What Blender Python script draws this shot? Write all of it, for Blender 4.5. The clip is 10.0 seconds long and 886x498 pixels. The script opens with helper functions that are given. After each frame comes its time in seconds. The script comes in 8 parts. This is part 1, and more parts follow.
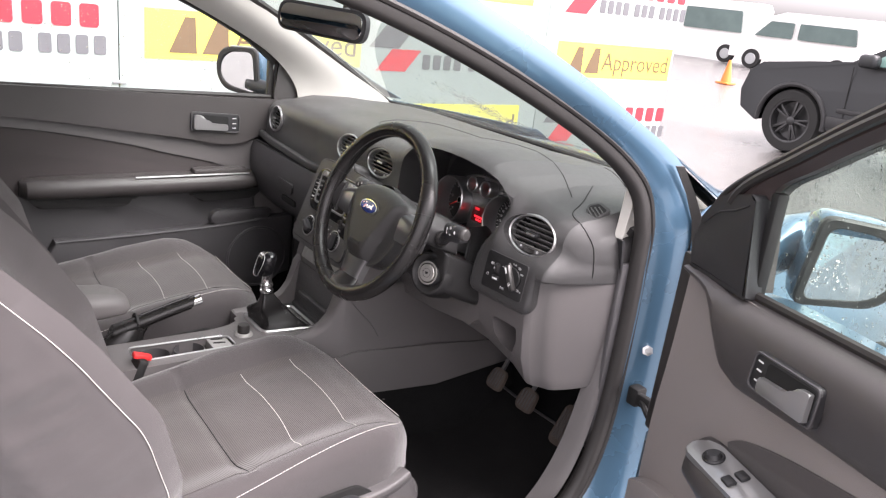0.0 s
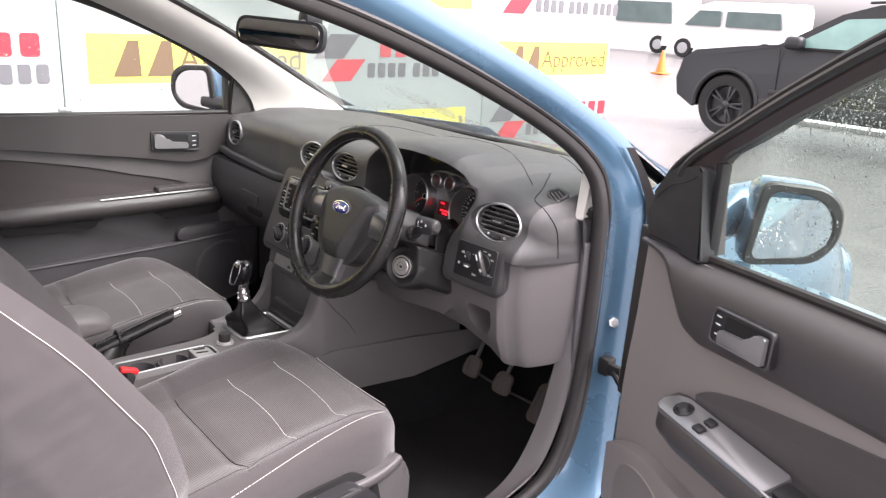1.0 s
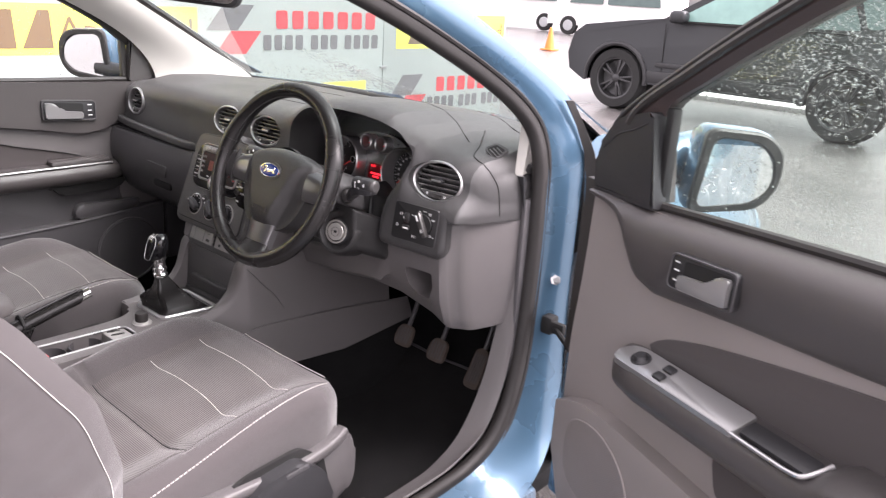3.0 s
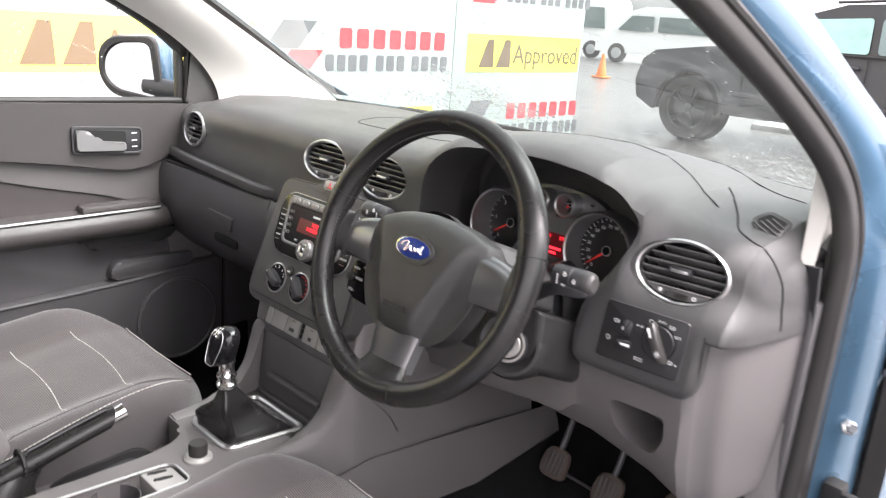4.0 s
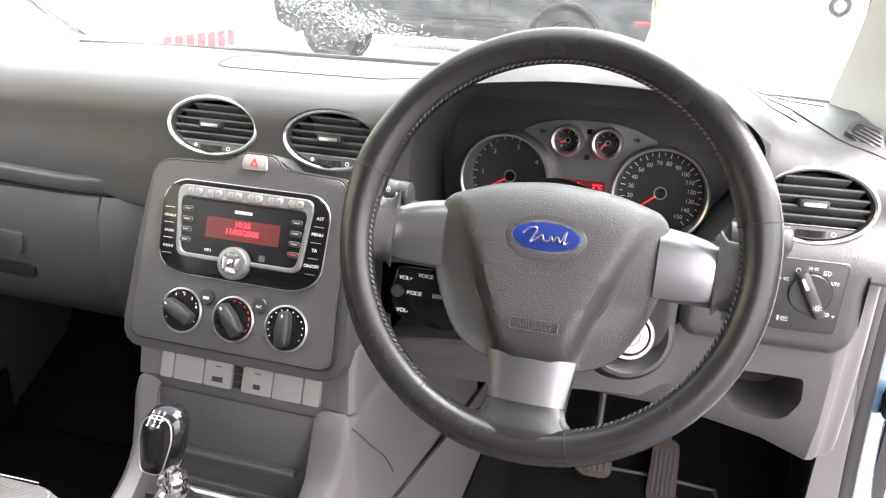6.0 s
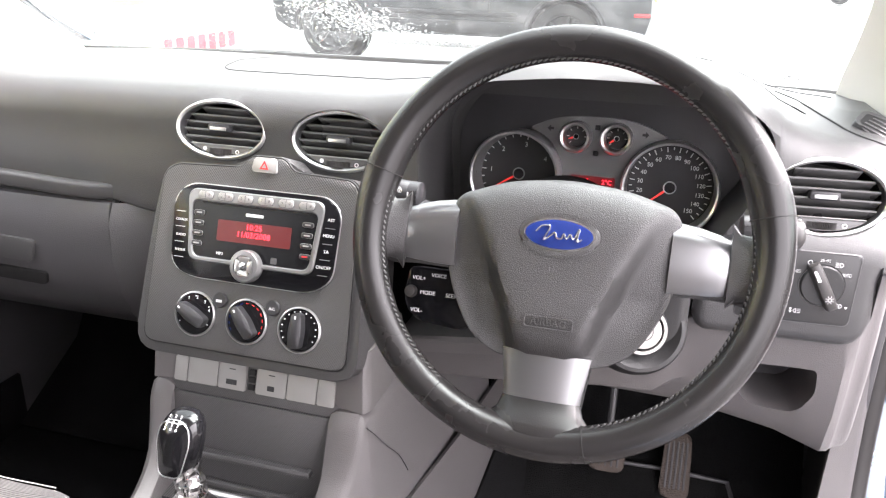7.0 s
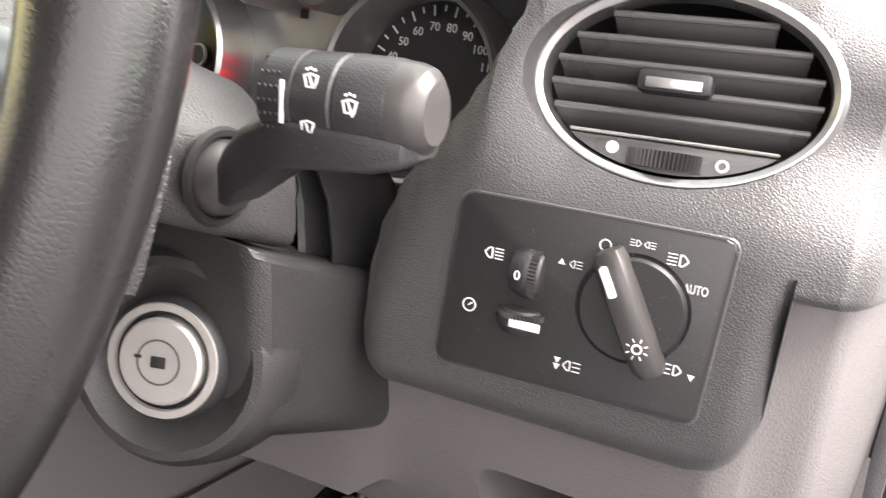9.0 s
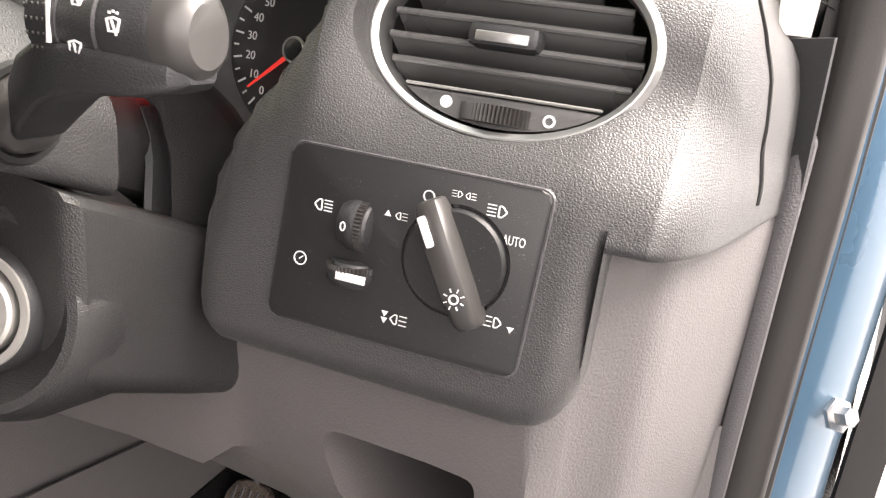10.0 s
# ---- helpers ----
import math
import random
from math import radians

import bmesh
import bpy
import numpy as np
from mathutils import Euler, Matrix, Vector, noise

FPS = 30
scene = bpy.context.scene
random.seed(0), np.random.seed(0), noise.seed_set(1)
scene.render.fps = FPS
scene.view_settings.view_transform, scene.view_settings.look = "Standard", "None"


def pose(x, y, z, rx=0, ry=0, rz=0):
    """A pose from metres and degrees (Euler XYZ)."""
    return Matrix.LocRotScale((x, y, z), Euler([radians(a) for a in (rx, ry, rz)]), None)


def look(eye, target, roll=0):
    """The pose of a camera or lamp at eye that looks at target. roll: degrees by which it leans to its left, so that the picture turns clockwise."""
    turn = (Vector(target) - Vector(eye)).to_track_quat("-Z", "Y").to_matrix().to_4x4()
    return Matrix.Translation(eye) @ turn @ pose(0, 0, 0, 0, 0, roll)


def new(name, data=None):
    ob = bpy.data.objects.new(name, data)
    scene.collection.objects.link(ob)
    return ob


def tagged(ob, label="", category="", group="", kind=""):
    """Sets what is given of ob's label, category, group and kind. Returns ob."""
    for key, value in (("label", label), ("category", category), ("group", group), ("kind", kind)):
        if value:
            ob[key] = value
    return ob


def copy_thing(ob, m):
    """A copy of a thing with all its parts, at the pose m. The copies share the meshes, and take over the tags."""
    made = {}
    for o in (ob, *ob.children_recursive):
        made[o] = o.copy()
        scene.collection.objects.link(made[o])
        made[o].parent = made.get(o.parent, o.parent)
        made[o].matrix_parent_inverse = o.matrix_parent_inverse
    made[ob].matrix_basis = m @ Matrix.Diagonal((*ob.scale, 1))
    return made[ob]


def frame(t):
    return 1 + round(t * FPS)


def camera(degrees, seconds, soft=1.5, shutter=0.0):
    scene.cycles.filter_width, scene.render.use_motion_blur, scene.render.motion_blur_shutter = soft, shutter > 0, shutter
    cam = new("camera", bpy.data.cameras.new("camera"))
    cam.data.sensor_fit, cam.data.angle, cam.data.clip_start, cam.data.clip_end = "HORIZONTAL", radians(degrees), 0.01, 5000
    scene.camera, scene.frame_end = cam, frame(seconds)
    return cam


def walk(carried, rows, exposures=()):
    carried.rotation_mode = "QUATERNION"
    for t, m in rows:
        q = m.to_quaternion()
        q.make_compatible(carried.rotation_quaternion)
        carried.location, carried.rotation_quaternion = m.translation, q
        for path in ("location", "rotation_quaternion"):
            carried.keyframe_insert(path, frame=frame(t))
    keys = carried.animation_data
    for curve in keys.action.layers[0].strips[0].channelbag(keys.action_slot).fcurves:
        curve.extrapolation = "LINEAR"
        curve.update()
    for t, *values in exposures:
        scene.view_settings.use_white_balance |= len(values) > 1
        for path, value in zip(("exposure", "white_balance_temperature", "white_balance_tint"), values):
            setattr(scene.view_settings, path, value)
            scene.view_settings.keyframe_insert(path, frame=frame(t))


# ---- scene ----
cam = camera(59.0, 10.0, soft=1.2, shutter=0.2)
PATH = [
    (0, (1.659, -1.007, 1.327), (0.144, 0.142, 0.708), 6.6),
    (0.5, (1.679, -1.01, 1.333), (0.148, 0.126, 0.73), 3.8),
    (1, (1.705, -1.089, 1.321), (0.257, 0.157, 0.727), 3.2),
    (1.5, (1.749, -1.166, 1.303), (0.454, 0.23, 0.69), 3.3),
    (2, (1.801, -1.171, 1.272), (0.617, 0.309, 0.634), 3.8),
    (2.2, (1.826, -1.168, 1.273), (0.645, 0.308, 0.62), 3.4),
    (3.3, (1.453, -1.062, 1.241), (0.171, 0.345, 0.628), 3.8),
    (3.5, (1.335, -1.006, 1.214), (0.036, 0.389, 0.609), 4.0),
    (4, (1.028, -0.86, 1.184), (-0.3, 0.523, 0.613), 4.1),
    (4.5, (0.748, -0.8, 1.157), (-0.384, 0.749, 0.595), 4.1),
    (5, (0.589, -0.825, 1.146), (-0.297, 0.853, 0.512), 3.2),
    (5.5, (0.499, -0.837, 1.13), (-0.16, 0.919, 0.437), 3.1),
    (5.7, (0.476, -0.838, 1.12), (-0.088, 0.952, 0.427), 3.5),
    (6.8, (0.439, -0.856, 1.124), (-0.044, 0.959, 0.439), 1.9),
    (7, (0.446, -0.846, 1.124), (-0.076, 0.954, 0.428), 1.3),
    (7.5, (0.521, -0.725, 1.117), (-0.203, 1.003, 0.418), 0.3),
    (8, (0.608, -0.513, 1.052), (-0.277, 1.15, 0.38), 2.7),
    (8.5, (0.64, -0.383, 0.982), (-0.293, 1.264, 0.337), 3.2),
    (9, (0.673, -0.32, 0.937), (-0.197, 1.36, 0.29), 4.3),
    (9.5, (0.7, -0.306, 0.929), (-0.084, 1.405, 0.252), 5.8),
    (10, (0.718, -0.3, 0.922), (-0.031, 1.442, 0.287), 6.6),
]
walk(cam, [(t, look(eye, target, roll)) for t, eye, target, roll in PATH], [(0.0, 2.34, 6650, 21), (2.2, 2.44, 6600, 25), (3.5, 2.54, 6650, 22), (4.0, 2.90, 6600, 19), (4.5, 2.96, 6550, 19), (5.5, 3.82, 6550, 19), (7.0, 4.04, 6550, 20), (8.0, 3.72, 6650, 18), (9.0, 3.64, 6950, 17), (10.0, 3.48, 7200, 17)])

# ---- light: a wet, overcast day ----
world = bpy.data.worlds.new("overcast_sky")
scene.world = world
world.use_nodes = True
wn, wl = world.node_tree.nodes, world.node_tree.links
sky = wn.new("ShaderNodeTexSky")
sky.sky_type = "NISHITA"
sky.sun_disc = False
sky.sun_elevation = radians(57)
sky.sun_rotation = radians(55)
sky.air_density, sky.dust_density = 1.0, 4.0
sat = wn.new("ShaderNodeHueSaturation")
sat.inputs["Saturation"].default_value = 0.04
wl.new(sky.outputs[0], sat.inputs["Color"])
wl.new(sat.outputs[0], wn["Background"].inputs["Color"])
wn["Background"].inputs["Strength"].default_value = 0.15

sun_data = bpy.data.lights.new("sun", "SUN")
sun_data.energy, sun_data.angle, sun_data.color = 1.0, radians(50), (1.0, 0.97, 0.93)
sun = new("sun", sun_data)
sun.matrix_world = look((6.5, 4.5, 12), (0, 0, 0.5))

# ---- tools ----
def put_mesh(name, bm, material, sharp=35):
    me = bpy.data.meshes.new(name)
    bm.normal_update()
    bm.to_mesh(me)
    bm.free()
    for p in me.polygons:
        p.use_smooth = True
    me.set_sharp_from_angle(angle=radians(sharp))
    me.materials.append(material)
    return new(name, me)


def thing(name, place, label, category, group="", kind=""):
    """A top-level thing: an Empty at its base."""
    ob = new(name)
    ob.empty_display_size = 0.05
    ob.location = place
    return tagged(ob, label, category, group, kind)


def part(name, bm, material, parent=None, label="", sharp=35):
    """One mesh of a thing or of a part, built in world coordinates."""
    ob = put_mesh(name, bm, material, sharp)
    if parent:
        ob.parent = parent
        if parent.type == "EMPTY":
            ob.matrix_parent_inverse = Matrix.Translation(parent.location).inverted()
    return tagged(ob, label)


def solo(name, bm, material, label, category, kind="", group="", sharp=35):
    return tagged(put_mesh(name, bm, material, sharp), label, category, group, kind)


def axes(origin, u, v):
    """A pose whose x runs along u, y along v and z out of their plane."""
    u = Vector(u).normalized()
    v = Vector(v)
    v = (v - u * v.dot(u)).normalized()
    n = u.cross(v)
    m = Matrix((u, v, n)).transposed().to_4x4()
    m.translation = Vector(origin)
    return m


def moved(bm, m):
    bm.transform(m)
    if m.determinant() < 0:
        bmesh.ops.reverse_faces(bm, faces=bm.faces)
    return bm


def at(bm, x, y, z=0.0, turn=0.0):
    return moved(bm, Matrix.Translation((x, y, z)) @ Matrix.Rotation(radians(turn), 4, "Z"))


def merged(*bms):
    out = bms[0]
    for b in bms[1:]:
        me = bpy.data.meshes.new("tmp")
        b.to_mesh(me)
        b.free()
        out.from_mesh(me)
        bpy.data.meshes.remove(me)
    return out


def rbox(sx, sy, sz, r=0.003, seg=2):
    """A box round the origin with rounded edges."""
    bm = bmesh.new()
    bmesh.ops.create_cube(bm, size=1)
    bmesh.ops.scale(bm, vec=(sx, sy, sz), verts=bm.verts)
    if r > 0:
        bmesh.ops.bevel(bm, geom=list(bm.edges), offset=min(r, 0.45 * min(sx, sy, sz)), segments=seg, affect="EDGES", profile=0.5)
    return bm


def rounded(pts, r, n=4):
    """A polygon with its corners rounded; r one radius, or one for each corner."""
    out, k = [], len(pts)
    for i in range(k):
        a, b, c = Vector(pts[i - 1]), Vector(pts[i]), Vector(pts[(i + 1) % k])
        ri = r[i] if isinstance(r, (list, tuple)) else r
        d1, d2 = a - b, c - b
        ri = min(ri, 0.49 * d1.length, 0.49 * d2.length)
        if ri < 1e-5:
            out.append(tuple(b))
            continue
        p, q = b + d1.normalized() * ri, b + d2.normalized() * ri
        for j in range(n + 1):
            t = j / n
            out.append(tuple(p * (1 - t) ** 2 + b * 2 * t * (1 - t) + q * t * t))
    return out


def rect(w, h, r=0.0, n=4, cx=0.0, cy=0.0):
    pts = [(cx - w / 2, cy - h / 2), (cx + w / 2, cy - h / 2), (cx + w / 2, cy + h / 2), (cx - w / 2, cy + h / 2)]
    return rounded(pts, r, n) if r else pts


def oval(a, b, n=40, cx=0.0, cy=0.0):
    return [(cx + a * math.cos(2 * math.pi * i / n), cy + b * math.sin(2 * math.pi * i / n)) for i in range(n)]


def prism(pts, z0, z1, bevel=0.0, seg=2):
    """A plate of that outline from z0 to z1, its upper edge rounded."""
    bm = bmesh.new()
    area = sum(pts[i - 1][0] * pts[i][1] - pts[i][0] * pts[i - 1][1] for i in range(len(pts)))
    if area < 0:
        pts = pts[::-1]
    lo = [bm.verts.new((x, y, z0)) for x, y in pts]
    hi = [bm.verts.new((x, y, z1)) for x, y in pts]
    top = bm.faces.new(hi)
    bm.faces.new(lo[::-1])
    for i in range(len(pts)):
        bm.faces.new((lo[i - 1], lo[i], hi[i], hi[i - 1]))
    if bevel > 0:
        bmesh.ops.bevel(bm, geom=list(top.edges), offset=bevel, segments=seg, affect="EDGES", profile=0.5)
    return bm


def ring_plate(outer, inner, z0, z1, bevel=0.0):
    """A plate with a hole; both outlines have the same number of points."""
    bm = bmesh.new()
    k = len(outer)
    v = [[bm.verts.new((x, y, z)) for x, y in pts] for pts, z in ((outer, z0), (outer, z1 - bevel), (scaled(outer, inner, bevel), z1), (scaled(inner, outer, bevel), z1), (inner, z1 - bevel), (inner, z0))]
    for a in range(6):
        b = (a + 1) % 6
        for i in range(k):
            j = (i + 1) % k
            bm.faces.new((v[a][i], v[a][j], v[b][j], v[b][i]))
    bmesh.ops.recalc_face_normals(bm, faces=bm.faces)
    return bm


def scaled(a, b, d):
    out = []
    for p, q in zip(a, b):
        p, q = Vector(p), Vector(q)
        out.append(tuple(p + (q - p).normalized() * d))
    return out


def lathe(profile, n=32):
    """Revolves (r, z) about z."""
    bm = bmesh.new()
    rows = []
    for r, z in profile:
        if r < 1e-6:
            rows.append([bm.verts.new((0, 0, z))])
        else:
            rows.append([bm.verts.new((r * math.cos(2 * math.pi * i / n), r * math.sin(2 * math.pi * i / n), z)) for i in range(n)])
    for a, b in zip(rows, rows[1:]):
        for i in range(n):
            j = (i + 1) % n
            if len(a) == 1 and len(b) == 1:
                continue
            if len(a) == 1:
                bm.faces.new((a[0], b[i], b[j]))
            elif len(b) == 1:
                bm.faces.new((a[i], a[j], b[0]))
            else:
                bm.faces.new((a[i], a[j], b[j], b[i]))
    bmesh.ops.recalc_face_normals(bm, faces=bm.faces)
    return bm


def loft(rings, around=True, caps=True, closed=False):
    """Skins rings of equally many points."""
    bm = bmesh.new()
    rows = [[bm.verts.new(p) for p in ring] for ring in rings]
    k = len(rows[0])
    pairs = list(zip(rows, rows[1:])) + ([(rows[-1], rows[0])] if closed else [])
    for a, b in pairs:
        for i in range(k if around else k - 1):
            j = (i + 1) % k
            bm.faces.new((a[i], a[j], b[j], b[i]))
    if caps and around and not closed:
        bm.faces.new(rows[0][::-1])
        bm.faces.new(rows[-1])
    bmesh.ops.recalc_face_normals(bm, faces=bm.faces)
    return bm


def smooth_path(pts, n=6, closed=False):
    """A Catmull-Rom line through the points."""
    pts = [Vector(p) for p in pts]
    k, out = len(pts), []
    for i in range(k if closed else k - 1):
        if closed:
            a, b, c, d = pts[i - 1], pts[i], pts[(i + 1) % k], pts[(i + 2) % k]
        else:
            a, b, c, d = pts[max(i - 1, 0)], pts[i], pts[i + 1], pts[min(i + 2, k - 1)]
        for j in range(n):
            t = j / n
            out.append(0.5 * ((2 * b) + (c - a) * t + (2 * a - 5 * b + 4 * c - d) * t * t + (3 * b - a - 3 * c + d) * t ** 3))
    if not closed:
        out.append(pts[-1])
    return out


def sweep(path, section, up=(0, 0, 1), closed=False):
    """Carries a flat outline (across, up) along a path."""
    path = [Vector(p) for p in path]
    k, rings = len(path), []
    for i, p in enumerate(path):
        a = path[i - 1] if (i or closed) else p
        b = path[(i + 1) % k] if (i < k - 1 or closed) else p
        t = (b - a).normalized()
        side = t.cross(Vector(up))
        side = side.normalized() if side.length > 1e-4 else Vector((1, 0, 0))
        top = side.cross(t).normalized()
        rings.append([p + side * x + top * y for x, y in section])
    return loft(rings, closed=closed)


def tube(path, r, n=10, closed=False, up=(0, 0, 1)):
    return sweep(path, oval(r, r, n), up, closed)


def pillow(pts, z0, z1, rise, rings=7, power=2.2):
    """A padded plate: its outline at z0, its wall up to z1, and a crown that rises to z1 + rise."""
    area = sum(pts[i - 1][0] * pts[i][1] - pts[i][0] * pts[i - 1][1] for i in range(len(pts)))
    if area < 0:
        pts = pts[::-1]
    cx, cy = sum(p[0] for p in pts) / len(pts), sum(p[1] for p in pts) / len(pts)
    out = [[(x, y, z0) for x, y in pts]]
    for i in range(rings):
        s = 1 - (i / rings) ** 1.3 * 0.97 if i else 1.0
        z = z1 + rise * (1 - s ** power) if i else z1
        out.append([(cx + (x - cx) * s, cy + (y - cy) * s, z) for x, y in pts])
    return loft(out)


def lettering(text, size, depth=0.0004, squeeze=1.0):
    cu = bpy.data.curves.new("lettering", "FONT")
    cu.body, cu.size, cu.extrude, cu.resolution_u = text, size, depth / 2, 3
    cu.align_x, cu.align_y = "CENTER", "CENTER"
    ob = new("lettering", cu)
    me = bpy.data.meshes.new_from_object(ob.evaluated_get(bpy.context.evaluated_depsgraph_get()))
    bm = bmesh.new()
    bm.from_mesh(me)
    bpy.data.objects.remove(ob)
    bpy.data.curves.remove(cu)
    bpy.data.meshes.remove(me)
    if squeeze != 1.0:
        bmesh.ops.scale(bm, vec=(squeeze, 1, 1), verts=bm.verts)
    return bm


def carved(ob, cutters):
    """Cuts the closed meshes out of ob and bakes the result."""
    tools = []
    for bm in cutters:
        c = put_mesh("cutter", bm, ob.data.materials[0])
        mod = ob.modifiers.new("cut", "BOOLEAN")
        mod.operation, mod.solver, mod.object = "DIFFERENCE", "EXACT", c
        tools.append(c)
    bpy.context.view_layer.update()
    me = bpy.data.meshes.new_from_object(ob.evaluated_get(bpy.context.evaluated_depsgraph_get()))
    ob.modifiers.clear()
    ob.data = me
    for p in me.polygons:
        p.use_smooth = True
    me.set_sharp_from_angle(angle=radians(35))
    for c in tools:
        bpy.data.objects.remove(c)
    return ob


def lerp(x, table):
    return float(np.interp(x, [r[0] for r in table], [r[1] for r in table]))


# ---- materials ----
def material(name, color, rough=0.5, metal=0.0, grain=0.0, grain_size=0.002, vary=0.15, vary_size=0.12, coat=0.0, emit=0.0, sheen=0.0, specular=0.5, speck=0.0):
    m = bpy.data.materials.new(name)
    m.use_nodes = True
    n, l = m.node_tree.nodes, m.node_tree.links
    p = n["Principled BSDF"]
    p.inputs["Roughness"].default_value, p.inputs["Metallic"].default_value = rough, metal
    p.inputs["Coat Weight"].default_value, p.inputs["Coat Roughness"].default_value = coat, 0.04
    p.inputs["Specular IOR Level"].default_value = specular
    p.inputs["Sheen Weight"].default_value = sheen
    tc = n.new("ShaderNodeTexCoord")
    big = n.new("ShaderNodeTexNoise")
    big.inputs["Scale"].default_value, big.inputs["Detail"].default_value = 1 / vary_size, 4
    l.new(tc.outputs["Object"], big.inputs["Vector"])
    mix = n.new("ShaderNodeMix")
    mix.data_type = "RGBA"
    mix.inputs["A"].default_value = (*[c * (1 - vary) for c in color], 1)
    mix.inputs["B"].default_value = (*[min(1, c * (1 + vary)) for c in color], 1)
    l.new(big.outputs["Fac"], mix.inputs["Factor"])
    last = mix.outputs["Result"]
    if speck:
        dust = n.new("ShaderNodeTexNoise")
        dust.inputs["Scale"].default_value, dust.inputs["Detail"].default_value = 1700, 2
        l.new(tc.outputs["Object"], dust.inputs["Vector"])
        cut = n.new("ShaderNodeMapRange")
        cut.inputs["From Min"].default_value, cut.inputs["From Max"].default_value, cut.inputs["To Max"].default_value = 0.71, 0.76, speck
        l.new(dust.outputs["Fac"], cut.inputs["Value"])
        m2 = n.new("ShaderNodeMix")
        m2.data_type = "RGBA"
        m2.inputs["B"].default_value = (0.5, 0.48, 0.45, 1)
        l.new(cut.outputs["Result"], m2.inputs["Factor"])
        l.new(last, m2.inputs["A"])
        last = m2.outputs["Result"]
    l.new(last, p.inputs["Base Color"])
    rr = n.new("ShaderNodeMapRange")
    rr.inputs["To Min"].default_value, rr.inputs["To Max"].default_value = max(0.02, rough - 0.08), min(1, rough + 0.08)
    l.new(big.outputs["Fac"], rr.inputs["Value"])
    l.new(rr.outputs["Result"], p.inputs["Roughness"])
    if grain:
        cells = n.new("ShaderNodeTexVoronoi")
        cells.feature = "DISTANCE_TO_EDGE"
        cells.inputs["Scale"].default_value = 1 / grain_size
        l.new(tc.outputs["Object"], cells.inputs["Vector"])
        bump = n.new("ShaderNodeBump")
        bump.inputs["Strength"].default_value, bump.inputs["Distance"].default_value = grain, grain_size * 0.35
        soft = n.new("ShaderNodeMapRange")
        soft.interpolation_type = "SMOOTHSTEP"
        soft.inputs["From Max"].default_value = 0.28
        l.new(cells.outputs["Distance"], soft.inputs["Value"])
        l.new(soft.outputs["Result"], bump.inputs["Height"])
        l.new(bump.outputs["Normal"], p.inputs["Normal"])
    if emit:
        p.inputs["Emission Color"].default_value, p.inputs["Emission Strength"].default_value = (*color, 1), emit
    return m


def ribbed(name, color, thread, period, rough=0.9, along="Y"):
    """Woven cloth with fine ribs."""
    m = material(name, color, rough, grain=0.25, grain_size=0.0016, vary=0.18, vary_size=0.05, sheen=0.25)
    n, l = m.node_tree.nodes, m.node_tree.links
    p = n["Principled BSDF"]
    tc = n.new("ShaderNodeTexCoord")
    w = n.new("ShaderNodeTexWave")
    w.bands_direction = along
    w.inputs["Scale"].default_value = 0.314 / period
    w.inputs["Distortion"].default_value, w.inputs["Detail"].default_value = 0.4, 1
    l.new(tc.outputs["Object"], w.inputs["Vector"])
    ramp = n.new("ShaderNodeMapRange")
    ramp.inputs["From Min"].default_value, ramp.inputs["From Max"].default_value = 0.55, 0.95
    l.new(w.outputs["Fac"], ramp.inputs["Value"])
    mix = n.new("ShaderNodeMix")
    mix.data_type = "RGBA"
    old = p.inputs["Base Color"].links[0].from_socket
    l.new(ramp.outputs["Result"], mix.inputs["Factor"])
    l.new(old, mix.inputs["A"])
    mix.inputs["B"].default_value = (*thread, 1)
    l.new(mix.outputs["Result"], p.inputs["Base Color"])
    bump = n.new("ShaderNodeBump")
    bump.inputs["Strength"].default_value, bump.inputs["Distance"].default_value = 0.6, 0.0012
    l.new(w.outputs["Fac"], bump.inputs["Height"])
    l.new(bump.outputs["Normal"], p.inputs["Normal"])
    return m


def knurled(name, color, rough, metal, period):
    """Plastic with a fine woven technical pattern."""
    m = material(name, color, rough, metal, vary=0.08)
    n, l = m.node_tree.nodes, m.node_tree.links
    p = n["Principled BSDF"]
    tc = n.new("ShaderNodeTexCoord")
    out = []
    for turn in (45, -45):
        mp = n.new("ShaderNodeMapping")
        mp.inputs["Rotation"].default_value = (0, radians(turn), 0)
        l.new(tc.outputs["Object"], mp.inputs["Vector"])
        w = n.new("ShaderNodeTexWave")
        w.inputs["Scale"].default_value = 0.314 / period
        l.new(mp.outputs["Vector"], w.inputs["Vector"])
        out.append(w)
    mul = n.new("ShaderNodeMath")
    mul.operation = "MULTIPLY"
    l.new(out[0].outputs["Fac"], mul.inputs[0])
    l.new(out[1].outputs["Fac"], mul.inputs[1])
    bump = n.new("ShaderNodeBump")
    bump.inputs["Strength"].default_value, bump.inputs["Distance"].default_value = 0.7, 0.0006
    l.new(mul.outputs[0], bump.inputs["Height"])
    l.new(bump.outputs["Normal"], p.inputs["Normal"])
    return m


